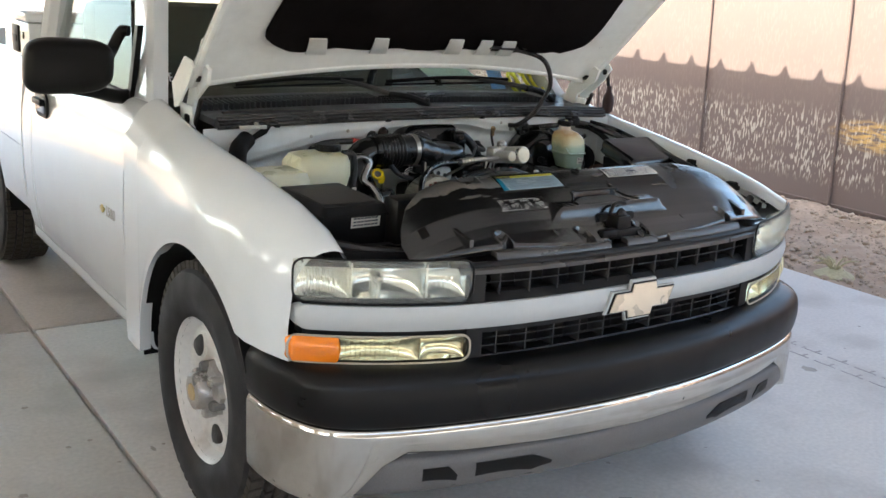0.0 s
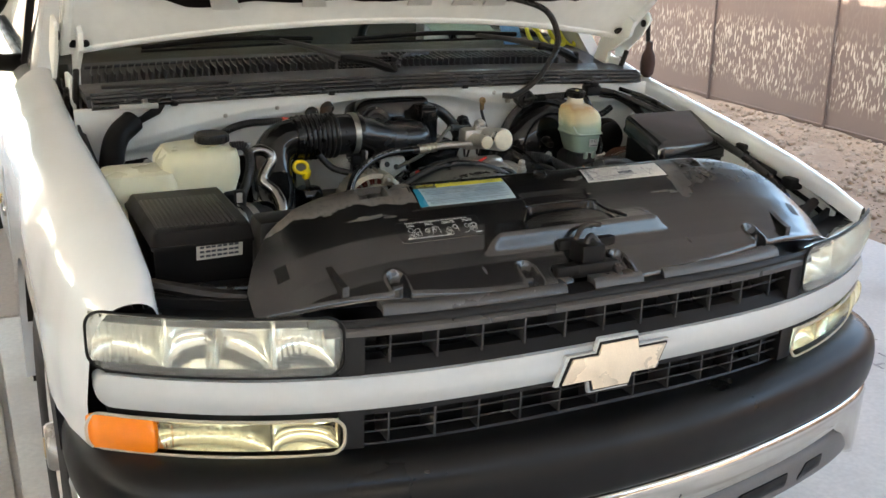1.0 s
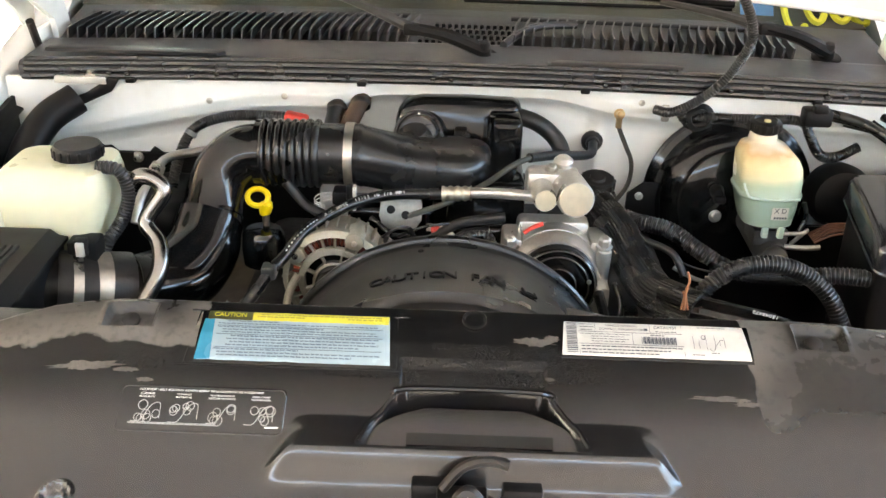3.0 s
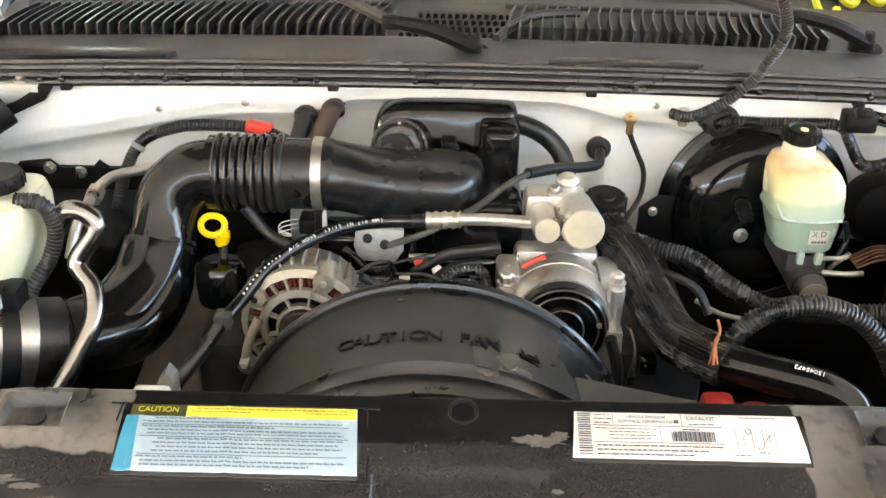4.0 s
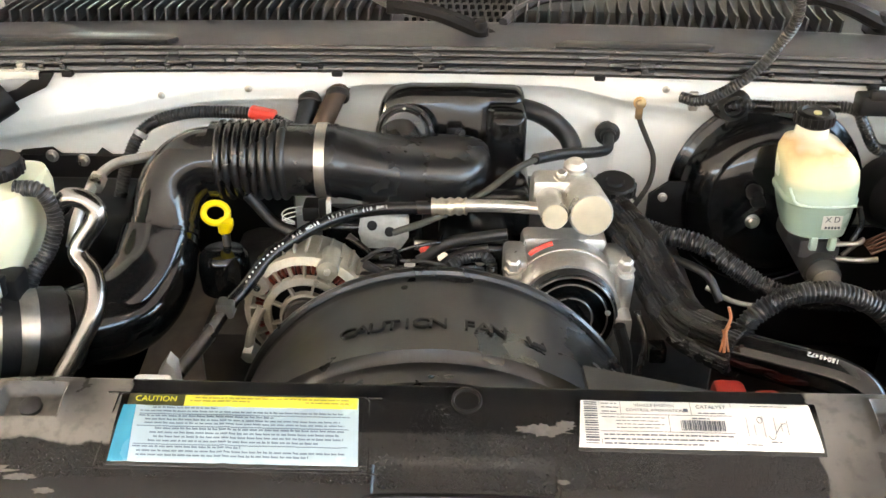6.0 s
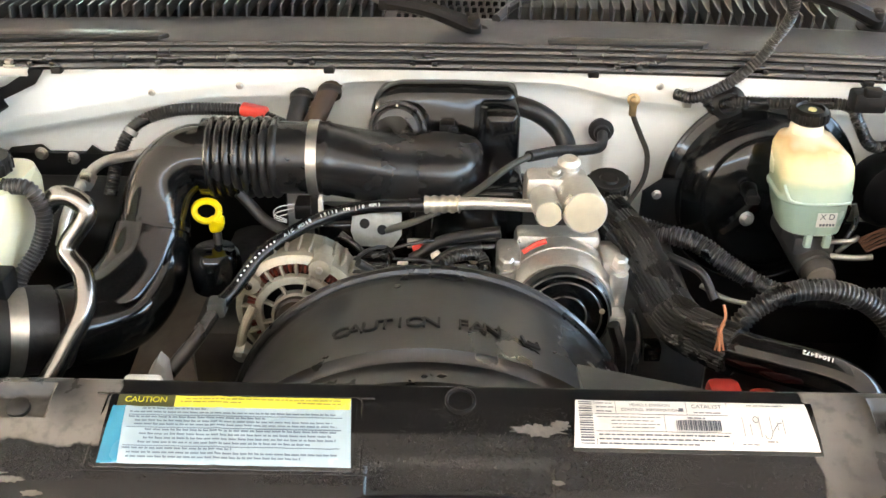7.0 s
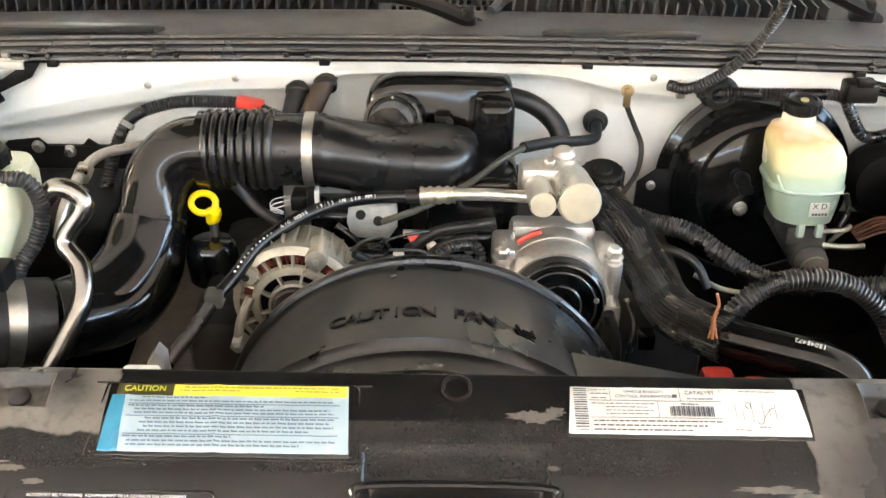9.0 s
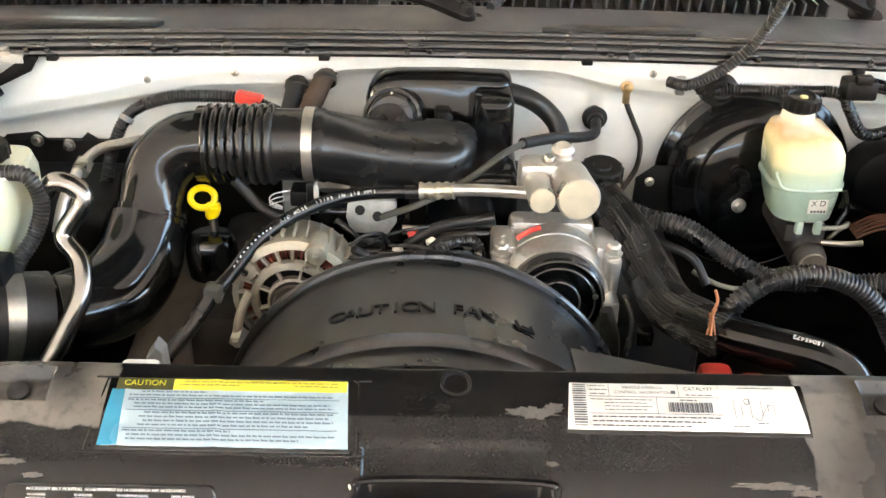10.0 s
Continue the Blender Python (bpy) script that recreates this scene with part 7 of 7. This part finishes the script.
# red boot, dipstick
part("red_boot", moved(slab(-0.020, 0.022, -0.012, 0.012, -0.008, 0.009, 0.005, 3), pose(-0.312, 1.195, 1.043, 0, 12, 0)), RED, truck, "red terminal boot")
dip = part("dipstick", tube([Vector((-0.346, 0.998, 0.972)) + Vector((0.017 * math.cos(a), 0.006 * math.sin(a), 0.0125 * math.sin(a))) for a in [6.2832 * k / 20 for k in range(21)]], 0.0048, 8, 2), YELLOW, truck, "yellow ring dipstick handle")
part("dipstick_plug", join(lathe([(0.0095, 0), (0.0105, -0.012), (0.008, -0.020)], (-0.331, 0.995, 0.962), (0.3, -0.1, 1), 14), slab(-0.342, -0.322, 0.990, 1.0, 0.952, 0.966, 0.003)), YELLOW, dip)
hose("dipstick_pipe", [(-0.334, 0.995, 0.945), (-0.325, 0.97, 0.88), (-0.30, 0.93, 0.78)], 0.006, DARKSTEEL)
part("filter_housing", lathe([(0.034, 0), (0.036, 0.03), (0.034, 0.05), (0.028, 0.058), (0.0, 0.06)], (-0.335, 0.975, 0.868), (0, 0, 1), 20), GLOSS, truck)

# ---- brake booster and its reservoir ----
boost = part("brake_booster", lathe([(0.10, -0.10), (0.135, -0.09), (0.147, -0.055), (0.150, -0.050), (0.150, -0.042), (0.138, -0.036), (0.128, -0.012), (0.110, 0.006), (0.075, 0.016), (0.045, 0.020), (0.0, 0.022)], (0.472, 1.165, 0.925), (0, -1, 0.12), 60), GLOSS, truck, "glossy black brake booster drum")
part("booster_rim", tube([Vector((0.472, 1.165, 0.925)) + Matrix.Rotation(-0.12, 3, "X") @ Vector((0.149 * math.cos(a), 0.046, 0.149 * math.sin(a))) for a in [6.2832 * k / 48 for k in range(49)]], 0.0055, 8, 1), GLOSS, boost)
part("booster_crease", tube([Vector((0.472, 1.155, 0.926)) + Vector((0.10 * math.cos(a), 0.0 + 0.012 * math.sin(a), 0.10 * math.sin(a))) for a in [6.2832 * k / 40 for k in range(41)]], 0.004, 6, 1), GLOSS, boost)
part("booster_stay", tube([(0.405, 1.14, 0.885), (0.42, 1.13, 0.905), (0.445, 1.125, 0.935)], 0.012, 8), GLOSS, boost)
part("booster_bolt", bolt((0.430, 1.115, 0.917), (0.1, -1, 0.1), 0.0075), STEEL, boost)
part("booster_fitting", join(lathe([(0.010, 0), (0.013, 0.012), (0.008, 0.03)], (0.432, 1.145, 0.955), (0, -1, 0.1), 12), slab(0.425, 0.445, 1.11, 1.13, 0.94, 0.955, 0.004)), BLACK, boost)
part("booster_plate", prism([(-0.03, -0.05), (0.05, -0.06), (0.05, 0.03), (0.0, 0.03), (-0.028, 0.008)], 0.006, 0.001, Matrix(((1, 0, 0, 0.315), (0, 0, -1, 1.195), (0, 1, 0, 0.915), (0, 0, 0, 1)))), BLACK, boost)
part("plate_bolt", bolt((0.308, 1.187, 0.920), (0, -1, 0.1), 0.005), STEEL, boost)
part("master_cylinder", join(tube([(0.500, 1.16, 0.905), (0.505, 1.10, 0.895), (0.510, 1.02, 0.885)], 0.026, 18), lathe([(0.023, 0), (0.023, 0.012), (0.019, 0.018), (0, 0.019)], (0.511, 1.018, 0.8845), (0, -1, -0.1), 20), slab(0.475, 0.535, 1.03, 1.09, 0.90, 0.930, 0.006)), mat("dull_cast_iron", (0.13, 0.125, 0.12), 0.5, 0.7, vary=0.25), truck, "dull metal master cylinder")


def reservoir_material():
    """Milky plastic, green where the fluid stands, stained yellow and orange above it."""
    m = mat("stained_milky_plastic", (0.40, 0.50, 0.42), 0.22, vary=0.06, grain=40, blotch=9, bump=0.04, sss=0.35)
    t = m.node_tree
    p = t.nodes["Principled BSDF"]
    tc = t.nodes.new("ShaderNodeTexCoord")
    sep = t.nodes.new("ShaderNodeSeparateXYZ")
    t.links.new(tc.outputs["Object"], sep.inputs[0])
    n = t.nodes.new("ShaderNodeTexNoise")
    n.inputs["Scale"].default_value = 22.0
    t.links.new(tc.outputs["Object"], n.inputs["Vector"])
    wob = t.nodes.new("ShaderNodeMath")
    wob.operation = "MULTIPLY_ADD"
    t.links.new(n.outputs["Fac"], wob.inputs[0])
    wob.inputs[1].default_value = 0.035
    t.links.new(sep.outputs["Z"], wob.inputs[2])
    span = t.nodes.new("ShaderNodeMapRange")
    span.inputs["From Min"].default_value, span.inputs["From Max"].default_value = 1.010, 1.100
    t.links.new(wob.outputs[0], span.inputs["Value"])
    cr = t.nodes.new("ShaderNodeValToRGB")
    rows = ((0.0, (0.29, 0.38, 0.31)), (0.25, (0.36, 0.43, 0.31)), (0.40, (0.60, 0.57, 0.36)), (0.60, (0.64, 0.55, 0.31)), (0.80, (0.52, 0.36, 0.19)), (0.97, (0.62, 0.58, 0.46)))
    while len(cr.color_ramp.elements) < len(rows):
        cr.color_ramp.elements.new(0.5)
    for e, (at, c) in zip(cr.color_ramp.elements, rows):
        e.position, e.color = at, (*c, 1)
    t.links.new(span.outputs[0], cr.inputs[0])
    t.links.new(cr.outputs[0], p.inputs["Base Color"])
    return m


STAINED = reservoir_material()


def reservoir_ring(w, d, z, cx, cy, r=0.35):
    pts = rounded(w, d, min(w, d) * r, 6)
    return [(cx + x, cy + y, z) for x, y in pts]


rings = [reservoir_ring(w, d, z, cx, cy, r) for w, d, z, cx, cy, r in ((0.060, 0.070, 0.941, 0.496, 1.050, 0.35), (0.082, 0.085, 0.945, 0.494, 1.052, 0.35), (0.092, 0.094, 0.968, 0.492, 1.053, 0.33), (0.098, 0.100, 0.992, 0.490, 1.055, 0.30), (0.105, 0.107, 0.995, 0.490, 1.055, 0.30), (0.105, 0.107, 0.999, 0.490, 1.055, 0.30), (0.099, 0.102, 1.002, 0.490, 1.055, 0.28),
         (0.100, 0.102, 1.024, 0.489, 1.057, 0.26), (0.098, 0.100, 1.042, 0.487, 1.058, 0.26), (0.092, 0.095, 1.054, 0.484, 1.060, 0.28), (0.074, 0.080, 1.068, 0.479, 1.064, 0.36), (0.056, 0.060, 1.073, 0.476, 1.065, 0.45), (0.047, 0.047, 1.077, 0.474, 1.066, 0.49), (0.042, 0.042, 1.096, 0.474, 1.066, 0.49))]
res = part("brake_reservoir", loft(rings), STAINED, truck, "milky green brake fluid reservoir with yellowed top", 40)
part("reservoir_seam", tube([(0.440, 1.012, 1.020), (0.443, 1.006, 1.011), (0.452, 1.0, 1.000), (0.49, 0.999, 0.997), (0.532, 1.006, 0.997)], 0.0020, 8), RESERV, res)
cap = part("reservoir_cap", lathe([(0.022, 0), (0.0255, 0.003), (0.0262, 0.010), (0.0248, 0.017), (0.019, 0.020), (0.017, 0.0165), (0.0, 0.0165)], (0.474, 1.066, 1.092), (0, -0.1, 1), 30), BLACK, res, "ribbed black cap with a worn badge")
for k in range(18):
    a = 6.2832 * k / 18
    part("cap_rib", moved(slab(0.0250, 0.0276, -0.002, 0.002, 0.002, 0.016, 0.001, 1), Matrix.Translation((0.474, 1.066, 1.092)) @ Matrix.Rotation(a, 4, "Z")), BLACK, cap)
part("cap_badge", lathe([(0.0055, 0), (0.0055, 0.002), (0, 0.0025)], (0.476, 1.062, 1.109), (0, -0.1, 1), 14), mat("worn_yellow", (0.62, 0.55, 0.25), 0.5), cap)
part("level_tag", moved(slab(-0.0135, 0.0135, -0.001, 0.0, -0.0105, 0.0105, 0), pose(0.503, 1.0035, 0.972, 0, 0, 3)), PAPER_W, res)
tagm = pose(0.503, 1.0018, 0.9735, 90, 0, 3)
part("tag_print", join(letters("X D", 0.012, 0.0002, tagm), *[moved(slab(-0.0095 + 0.0045 * k, -0.0065 + 0.0045 * k, -0.0005, 0, -0.0045, -0.001, 0), pose(0.503, 1.0018, 0.968, 0, 0, 3)) for k in range(5)]), INK, res)
for x in (0.486, 0.512):
    part("reservoir_clip", slab(x - 0.005, x + 0.005, 1.006, 1.016, 0.926, 0.946, 0.002), RESERV, res)
part("cylinder_face", lathe([(0.020, 0), (0.019, 0.003), (0, 0.0035)], (0.511, 0.998, 0.8825), (0, -1, -0.1), 20), mat("dusty_iron_face", (0.24, 0.22, 0.19), 0.6, 0.3), truck)
hose("brake_line", [(0.530, 1.030, 0.902), (0.560, 1.020, 0.905), (0.585, 1.02, 0.907)], 0.0045, STEEL)
hose("brake_line", [(0.525, 1.030, 0.925), (0.552, 1.020, 0.932), (0.563, 1.035, 0.930), (0.545, 1.045, 0.90)], 0.0035, STEEL)
hose("brake_line", [(0.40, 0.99, 0.875), (0.43, 0.98, 0.880), (0.47, 0.99, 0.878), (0.505, 1.01, 0.88)], 0.004, DARKSTEEL)
hose("brake_line", [(0.556, 1.05, 0.975), (0.562, 1.045, 0.95), (0.552, 1.04, 0.925)], 0.004, LOOM)
part("loom_connector", join(slab(0.565, 0.612, 1.140, 1.175, 1.075, 1.105, 0.005), slab(0.575, 0.600, 1.135, 1.150, 1.100, 1.115, 0.004)), BLACK, truck)
part("round_boot", lathe([(0.055, -0.03), (0.058, 0.0), (0.048, 0.022), (0.02, 0.03), (0, 0.03)], (0.655, 1.16, 0.945), (0, -1, 0.1), 26), BLACK, truck)
for k in range(7):
    part("copper_strand", tube([(0.575, 1.02 + 0.006 * k, 0.915), (0.60, 1.01 + 0.006 * k, 0.935 + 0.003 * (k % 3)), (0.64, 1.0 + 0.006 * k, 0.945 + 0.002 * (k % 2))], 0.0018, 6, 4), mat("brown_wire", (0.10, 0.04, 0.022), 0.5) if k == 0 else bpy.data.materials["brown_wire"], truck)

LIDMAT = mat("glossy_lid", (0.014, 0.014, 0.016), 0.12, vary=0.2, grain=300, blotch=8, bump=0.02, rough_vary=0.03, gloss=1.0)
# ---- battery box on one side, bottle and air cleaner on the other ----
def lid_ring(grow, lift):
    """The lid slopes down to the front."""
    return [(x, y, 1.0 + 0.05 * (y - 0.83) / 0.17 + lift) for x, y, z in reservoir_ring(0.255 + grow, 0.172 + grow, 0, 0.728, 0.916, 0.09)]


batt = part("battery_box", loft([reservoir_ring(0.245, 0.165, z, 0.728, 0.916, 0.09) for z in (0.70, 0.985)]), BLACK, truck, "black lidded underhood box", 30)
part("box_lid", loft([lid_ring(a, z) for a, z in ((0.0, -0.052), (0.006, -0.048), (0.004, -0.014), (-0.004, -0.004), (-0.014, 0.0))]), LIDMAT, batt, "smooth glossy black box lid", 30)
part("lid_seam", loft([lid_ring(0.009, -0.047), lid_ring(0.011, -0.044), lid_ring(0.009, -0.041)], False), LIDMAT, batt)
part("lid_latch", join(slab(0.690, 0.790, 0.826, 0.838, 0.915, 0.945, 0.003), slab(0.690, 0.697, 0.825, 0.838, 0.86, 0.945, 0.002)), BLACK, batt)
part("box_tray", slab(0.60, 0.86, 0.62, 0.84, 0.83, 0.86, 0.008), mat("pale_bracket", (0.45, 0.43, 0.38), 0.5, 0.3), truck, "pale metal bracket beside the box")
part("fender_brace", tube([(0.64, 0.60, 0.90), (0.74, 0.60, 0.905), (0.84, 0.62, 0.92)], 0.012, 8), BAYPAINT, truck)
part("blue_cap", join(lathe([(0.028, 0), (0.029, 0.010), (0.024, 0.016), (0, 0.016)], (0.745, 0.535, 0.915), (0, 0, 1), 22)), mat("blue_plastic", (0.10, 0.16, 0.42), 0.35), truck, "blue filler cap")
part("cap_neck", lathe([(0.022, -0.12), (0.022, 0.0)], (0.745, 0.535, 0.915), (0, 0, 1), 14), BLACK, truck)
for k, (x, y) in enumerate(((0.82, 0.75), (0.80, 0.55))):
    part("fender_clip", slab(x - 0.02, x + 0.02, y - 0.02, y + 0.02, ramp(y, TOPZ) - 0.045, ramp(y, TOPZ) - 0.015, 0.006), BLACK, truck)
hose("fender_loom", [(0.79, 1.30, 1.06), (0.80, 1.0, 1.02), (0.79, 0.75, 0.985), (0.77, 0.55, 0.93), (0.70, 0.47, 0.88)], 0.010, LOOM, "loom along the fender")
hose("fender_loom", [(0.72, 1.20, 1.08), (0.77, 1.10, 1.06), (0.80, 0.90, 1.01), (0.81, 0.62, 0.955)], 0.007, LOOM)
hose("hood_prop_wire", [(0.70, 0.62, 0.90), (0.715, 0.63, 0.95), (0.722, 0.635, 0.985)], 0.004, STEEL)


def bottle_pt(rings):
    return loft([reservoir_ring(w, d, z, cx, cy, 0.22) for w, d, z, cx, cy in rings])


wb = part("coolant_bottle", bottle_pt([(0.10, 0.10, 0.895, -0.642, 0.880), (0.130, 0.130, 0.925, -0.636, 0.882), (0.156, 0.146, 0.975, -0.627, 0.884), (0.172, 0.150, 1.015, -0.622, 0.886), (0.168, 0.150, 1.045, -0.620, 0.888), (0.148, 0.125, 1.066, -0.614, 0.890), (0.10, 0.09, 1.072, -0.605, 0.892)]), BOTTLE, truck, "milky plastic coolant bottle", 40)
part("bottle_lobe", bottle_pt([(0.15, 0.12, 0.86, -0.750, 0.860), (0.155, 0.130, 0.88, -0.750, 0.862), (0.155, 0.130, 1.010, -0.750, 0.865), (0.14, 0.115, 1.030, -0.748, 0.866), (0.09, 0.07, 1.036, -0.746, 0.866)]), BOTTLE, wb)
part("bottle_neck", lathe([(0.026, 0), (0.026, 0.03)], (-0.585, 0.885, 1.060), sides=20), BOTTLE, wb)
part("bottle_cap", lathe([(0.034, 0), (0.036, 0.003), (0.036, 0.014), (0.033, 0.020), (0.0, 0.021)], (-0.585, 0.885, 1.076), (0, 0, 1), 26), BLACK, wb, "black screw cap")
for k in range(16):
    a = 6.2832 * k / 16
    part("cap_rib", moved(slab(0.0345, 0.0375, -0.0025, 0.0025, 0.001, 0.016, 0.001, 1), Matrix.Translation((-0.585, 0.885, 1.076)) @ Matrix.Rotation(a, 4, "Z")), BLACK, wb)

air = part("air_cleaner", loft([[(-0.775, 0.54, 0.70), (-0.62, 0.54, 0.70), (-0.62, 0.79, 0.70), (-0.775, 0.79, 0.70)], [(-0.785, 0.522, 0.972), (-0.594, 0.522, 0.972), (-0.592, 0.808, 0.978), (-0.785, 0.808, 0.978)]]), BLACK, truck, "black air cleaner housing with a ribbed lid", 30)


def lid(u, v, lift=0.0):
    x0, x1 = -0.790, -0.587
    edge = step(min(u, 1 - u) * 14) * step(min(v, 1 - v) * 12)
    return x0 + (x1 - x0) * u, 0.512 + 0.300 * v, 0.974 + 0.006 * v + 0.022 * edge + lift


part("cleaner_lid", sheet(lid, 40, 30, (0, 0, 0.006)), BLACK, air, "ribbed black lid")
# ribs in a lighter black than the lid
RIBMAT = mat("lid_rib_plastic", (0.018, 0.016, 0.015), 0.40, vary=0.2)
for k in range(17):
    u = 0.10 + 0.045 * k
    part("lid_rib", tube([Vector(lid(u, 0.12, 0.001)), Vector(lid(u, 0.4, 0.002)), Vector(lid(u, 0.72, 0.001))], 0.0034, 6, 3), RIBMAT, air)
part("cleaner_tag", moved(slab(-0.044, 0.044, -0.001, 0.001, -0.016, 0.016, 0), pose(-0.664, 0.519, 0.955, 6, 0, 3)), PAPER_W, air, "small white data tag")
part("tag_print", join(*[moved(slab(-0.038 + 0.0110 * k, -0.030 + 0.0110 * k + 0.001 * (k % 2), -0.0012, 0, -0.011 + 0.009 * j, -0.007 + 0.009 * j, 0), pose(-0.664, 0.5178, 0.955, 6, 0, 3)) for k in range(7) for j in range(3)]), INK, air)
part("flow_sensor", join(slab(-0.582, -0.538, 0.785, 0.825, 0.935, 0.982, 0.005), slab(-0.566, -0.549, 0.775, 0.790, 0.965, 0.990, 0.002)), BLACK, truck)
part("sensor_tag", slab(-0.563, -0.551, 0.771, 0.776, 0.966, 0.987, 0.001), PAPER_W, truck)
part("hose_clamp", tube([(-0.586, 0.782, 0.9075), (-0.580, 0.785, 0.9060), (-0.574, 0.788, 0.9045)], 0.0575, 24), STEEL, truck)
part("sensor_body", tube([(-0.70, 0.735, 0.93), (-0.66, 0.752, 0.925), (-0.60, 0.776, 0.912)], 0.048, 20), BLACK, truck)
part("yellow_tab", slab(-0.556, -0.548, 0.800, 0.808, 0.925, 0.952, 0.002), YELLOW, truck)
part("frame_panel", sheet(lambda u, v: (-0.46 + 0.36 * u, 0.82 + 0.36 * v, 0.735 + 0.03 * math.sin(6 * u) + 0.06 * v), 20, 12, (0, 0, 0.01)), mat("dusty_frame", (0.11, 0.092, 0.075), 0.8, vary=0.4, grain=30, blotch=6, bump=0.4), truck, "dusty brown panel below the engine")
part("frame_lug", slab(-0.330, -0.290, 0.94, 0.99, 0.80, 0.86, 0.010), DARKSTEEL, truck)
part("white_clip", prism([(-0.012, -0.035), (0.014, -0.035), (0.012, 0.02), (0.004, 0.030), (-0.008, 0.012)], 0.02, 0.004, Matrix(((1, 0, 0, -0.337), (0, 0, -1, 0.70), (0, 1, 0, 0.915), (0, 0, 0, 1)))), mat("grey_white_clip", (0.26, 0.26, 0.25), 0.4, vary=0.2), truck)
part("white_cap", slab(-0.362, -0.320, 0.60, 0.66, 0.925, 0.944, 0.006), mat("white_plastic", (0.72, 0.72, 0.68), 0.35), truck, "white plastic cap")
part("stay_plate", prism([(-0.060, -0.022), (-0.010, -0.004), (0.042, 0.030), (0.050, 0.020), (0.036, 0.000), (-0.01, -0.022), (-0.060, -0.045)], 0.006, 0.001, Matrix(((1, 0, 0, -0.672), (0, 0, -1, 1.200), (0, 1, 0, 1.080), (0, 0, 0, 1)))), BLACK, truck)
part("stay_bracket", join(slab(-0.73, -0.640, 1.185, 1.215, 1.104, 1.108, 0.002), slab(-0.73, -0.640, 1.183, 1.187, 1.096, 1.108, 0.001)), mat("grey_bracket", (0.45, 0.44, 0.40), 0.45, 0.2), truck)
part("bracket_bolt", bolt((-0.669, 1.198, 1.1085), (0, -0.2, 1), 0.007), STEEL, truck)
part("loom_clamp", tube([(-0.499, 1.177, 1.010), (-0.497, 1.179, 1.013), (-0.495, 1.181, 1.016)], 0.0110, 14), mat("pale_tie", (0.30, 0.30, 0.29), 0.5), truck)
# hood hinge bracket and duct at the firewall's corners
for s in (-1, 1):
    if s > 0:
        for k in range(3):
            hose("corner_loom", [(0.60 + 0.03 * k, 1.215, 1.085 - 0.012 * k), (0.68 + 0.03 * k, 1.17, 1.075 - 0.012 * k), (0.745 + 0.025 * k, 1.10, 1.045 - 0.008 * k), (0.79 + 0.01 * k, 1.0, 1.02 - 0.01 * k)], 0.0085 - 0.0015 * k, LOOM, "black loom in the bay's corner" if k == 0 else "")
    part("corner_duct", tube([(s * 0.70, 1.20, 1.065), (s * 0.745, 1.16, 1.035), (s * 0.77, 1.10, 0.98), (s * 0.78, 1.05, 0.90)], 0.028 if s < 0 else 0.011, 14), BLACK, truck, "dark corner hose")
part("wall_plate", prism([(-0.09, -0.05), (0.09, -0.05), (0.085, 0.0), (0.06, 0.018), (0.035, -0.008), (0.01, -0.008), (-0.02, 0.018), (-0.07, 0.012), (-0.09, -0.01)], 0.004, 0.001, Matrix(((1, 0, 0, -0.645), (0, 0, -1, 1.245), (0, 1, 0, 0.945), (0, 0, 0, 1)))), BLACK, truck)
for p in ((-0.665, 1.238, 0.950), (-0.615, 1.236, 0.944)):
    part("wall_stud", bolt(p, (0, -1, 0), 0.007), STEEL, truck)

# fine wires, ties and clips among the hoses
wire_rnd = random.Random(31)
for k in range(9):
    x, y, z = wire_rnd.uniform(-0.16, 0.05), wire_rnd.uniform(0.90, 0.97), wire_rnd.uniform(0.915, 0.955)
    dx, dz = wire_rnd.uniform(0.04, 0.11), wire_rnd.uniform(-0.03, 0.03)
    hose("thin_wire", [(x, y, z), (x + 0.4 * dx, y - 0.01, z + 0.015 + 0.4 * dz), (x + 0.8 * dx, y + 0.01, z + dz), (x + dx, y + 0.02, z + dz - 0.02)], 0.0026, LOOM)
for k in range(5):
    x, y = 0.03 + 0.045 * k, 1.09 + 0.012 * k
    hose("thin_wire", [(x, y, 0.90), (x + 0.01, y - 0.02, 0.955 + 0.006 * k), (x + 0.03, y - 0.01, 0.965), (x + 0.05, y + 0.02, 0.93)], 0.0032, LOOM)
for x, y, z in ((0.115, 1.075, 0.985), (0.085, 1.10, 0.975), (0.30, 0.86, 0.885), (0.335, 0.86, 0.875), (0.245, 0.83, 0.87)):
    part("loom_connector", join(slab(x - 0.011, x + 0.011, y - 0.012, y + 0.012, z - 0.010, z + 0.012, 0.003), slab(x - 0.006, x + 0.006, y - 0.018, y - 0.011, z - 0.005, z + 0.006, 0.002)), GLOSS, truck)
for x, y, z, m_ in ((-0.055, 0.955, 0.945, RED), (-0.030, 0.945, 0.938, STEEL), (0.020, 0.935, 0.940, STEEL), (-0.075, 0.945, 0.925, ALU)):
    part("small_bolt", bolt((x, y, z), (0.1, -0.8, 0.5), 0.005), m_, truck)
part("fuel_rail", tube([(-0.07, 0.985, 0.935), (0.0, 0.982, 0.936), (0.075, 0.985, 0.934)], 0.007, 10), ALU, truck, "dull metal fuel rail")
hose("grey_pipe", [(0.335, 0.97, 0.885), (0.37, 0.95, 0.875), (0.41, 0.945, 0.872), (0.43, 0.97, 0.87)], 0.0035, mat("pale_line", (0.33, 0.34, 0.28), 0.4, 0.3))
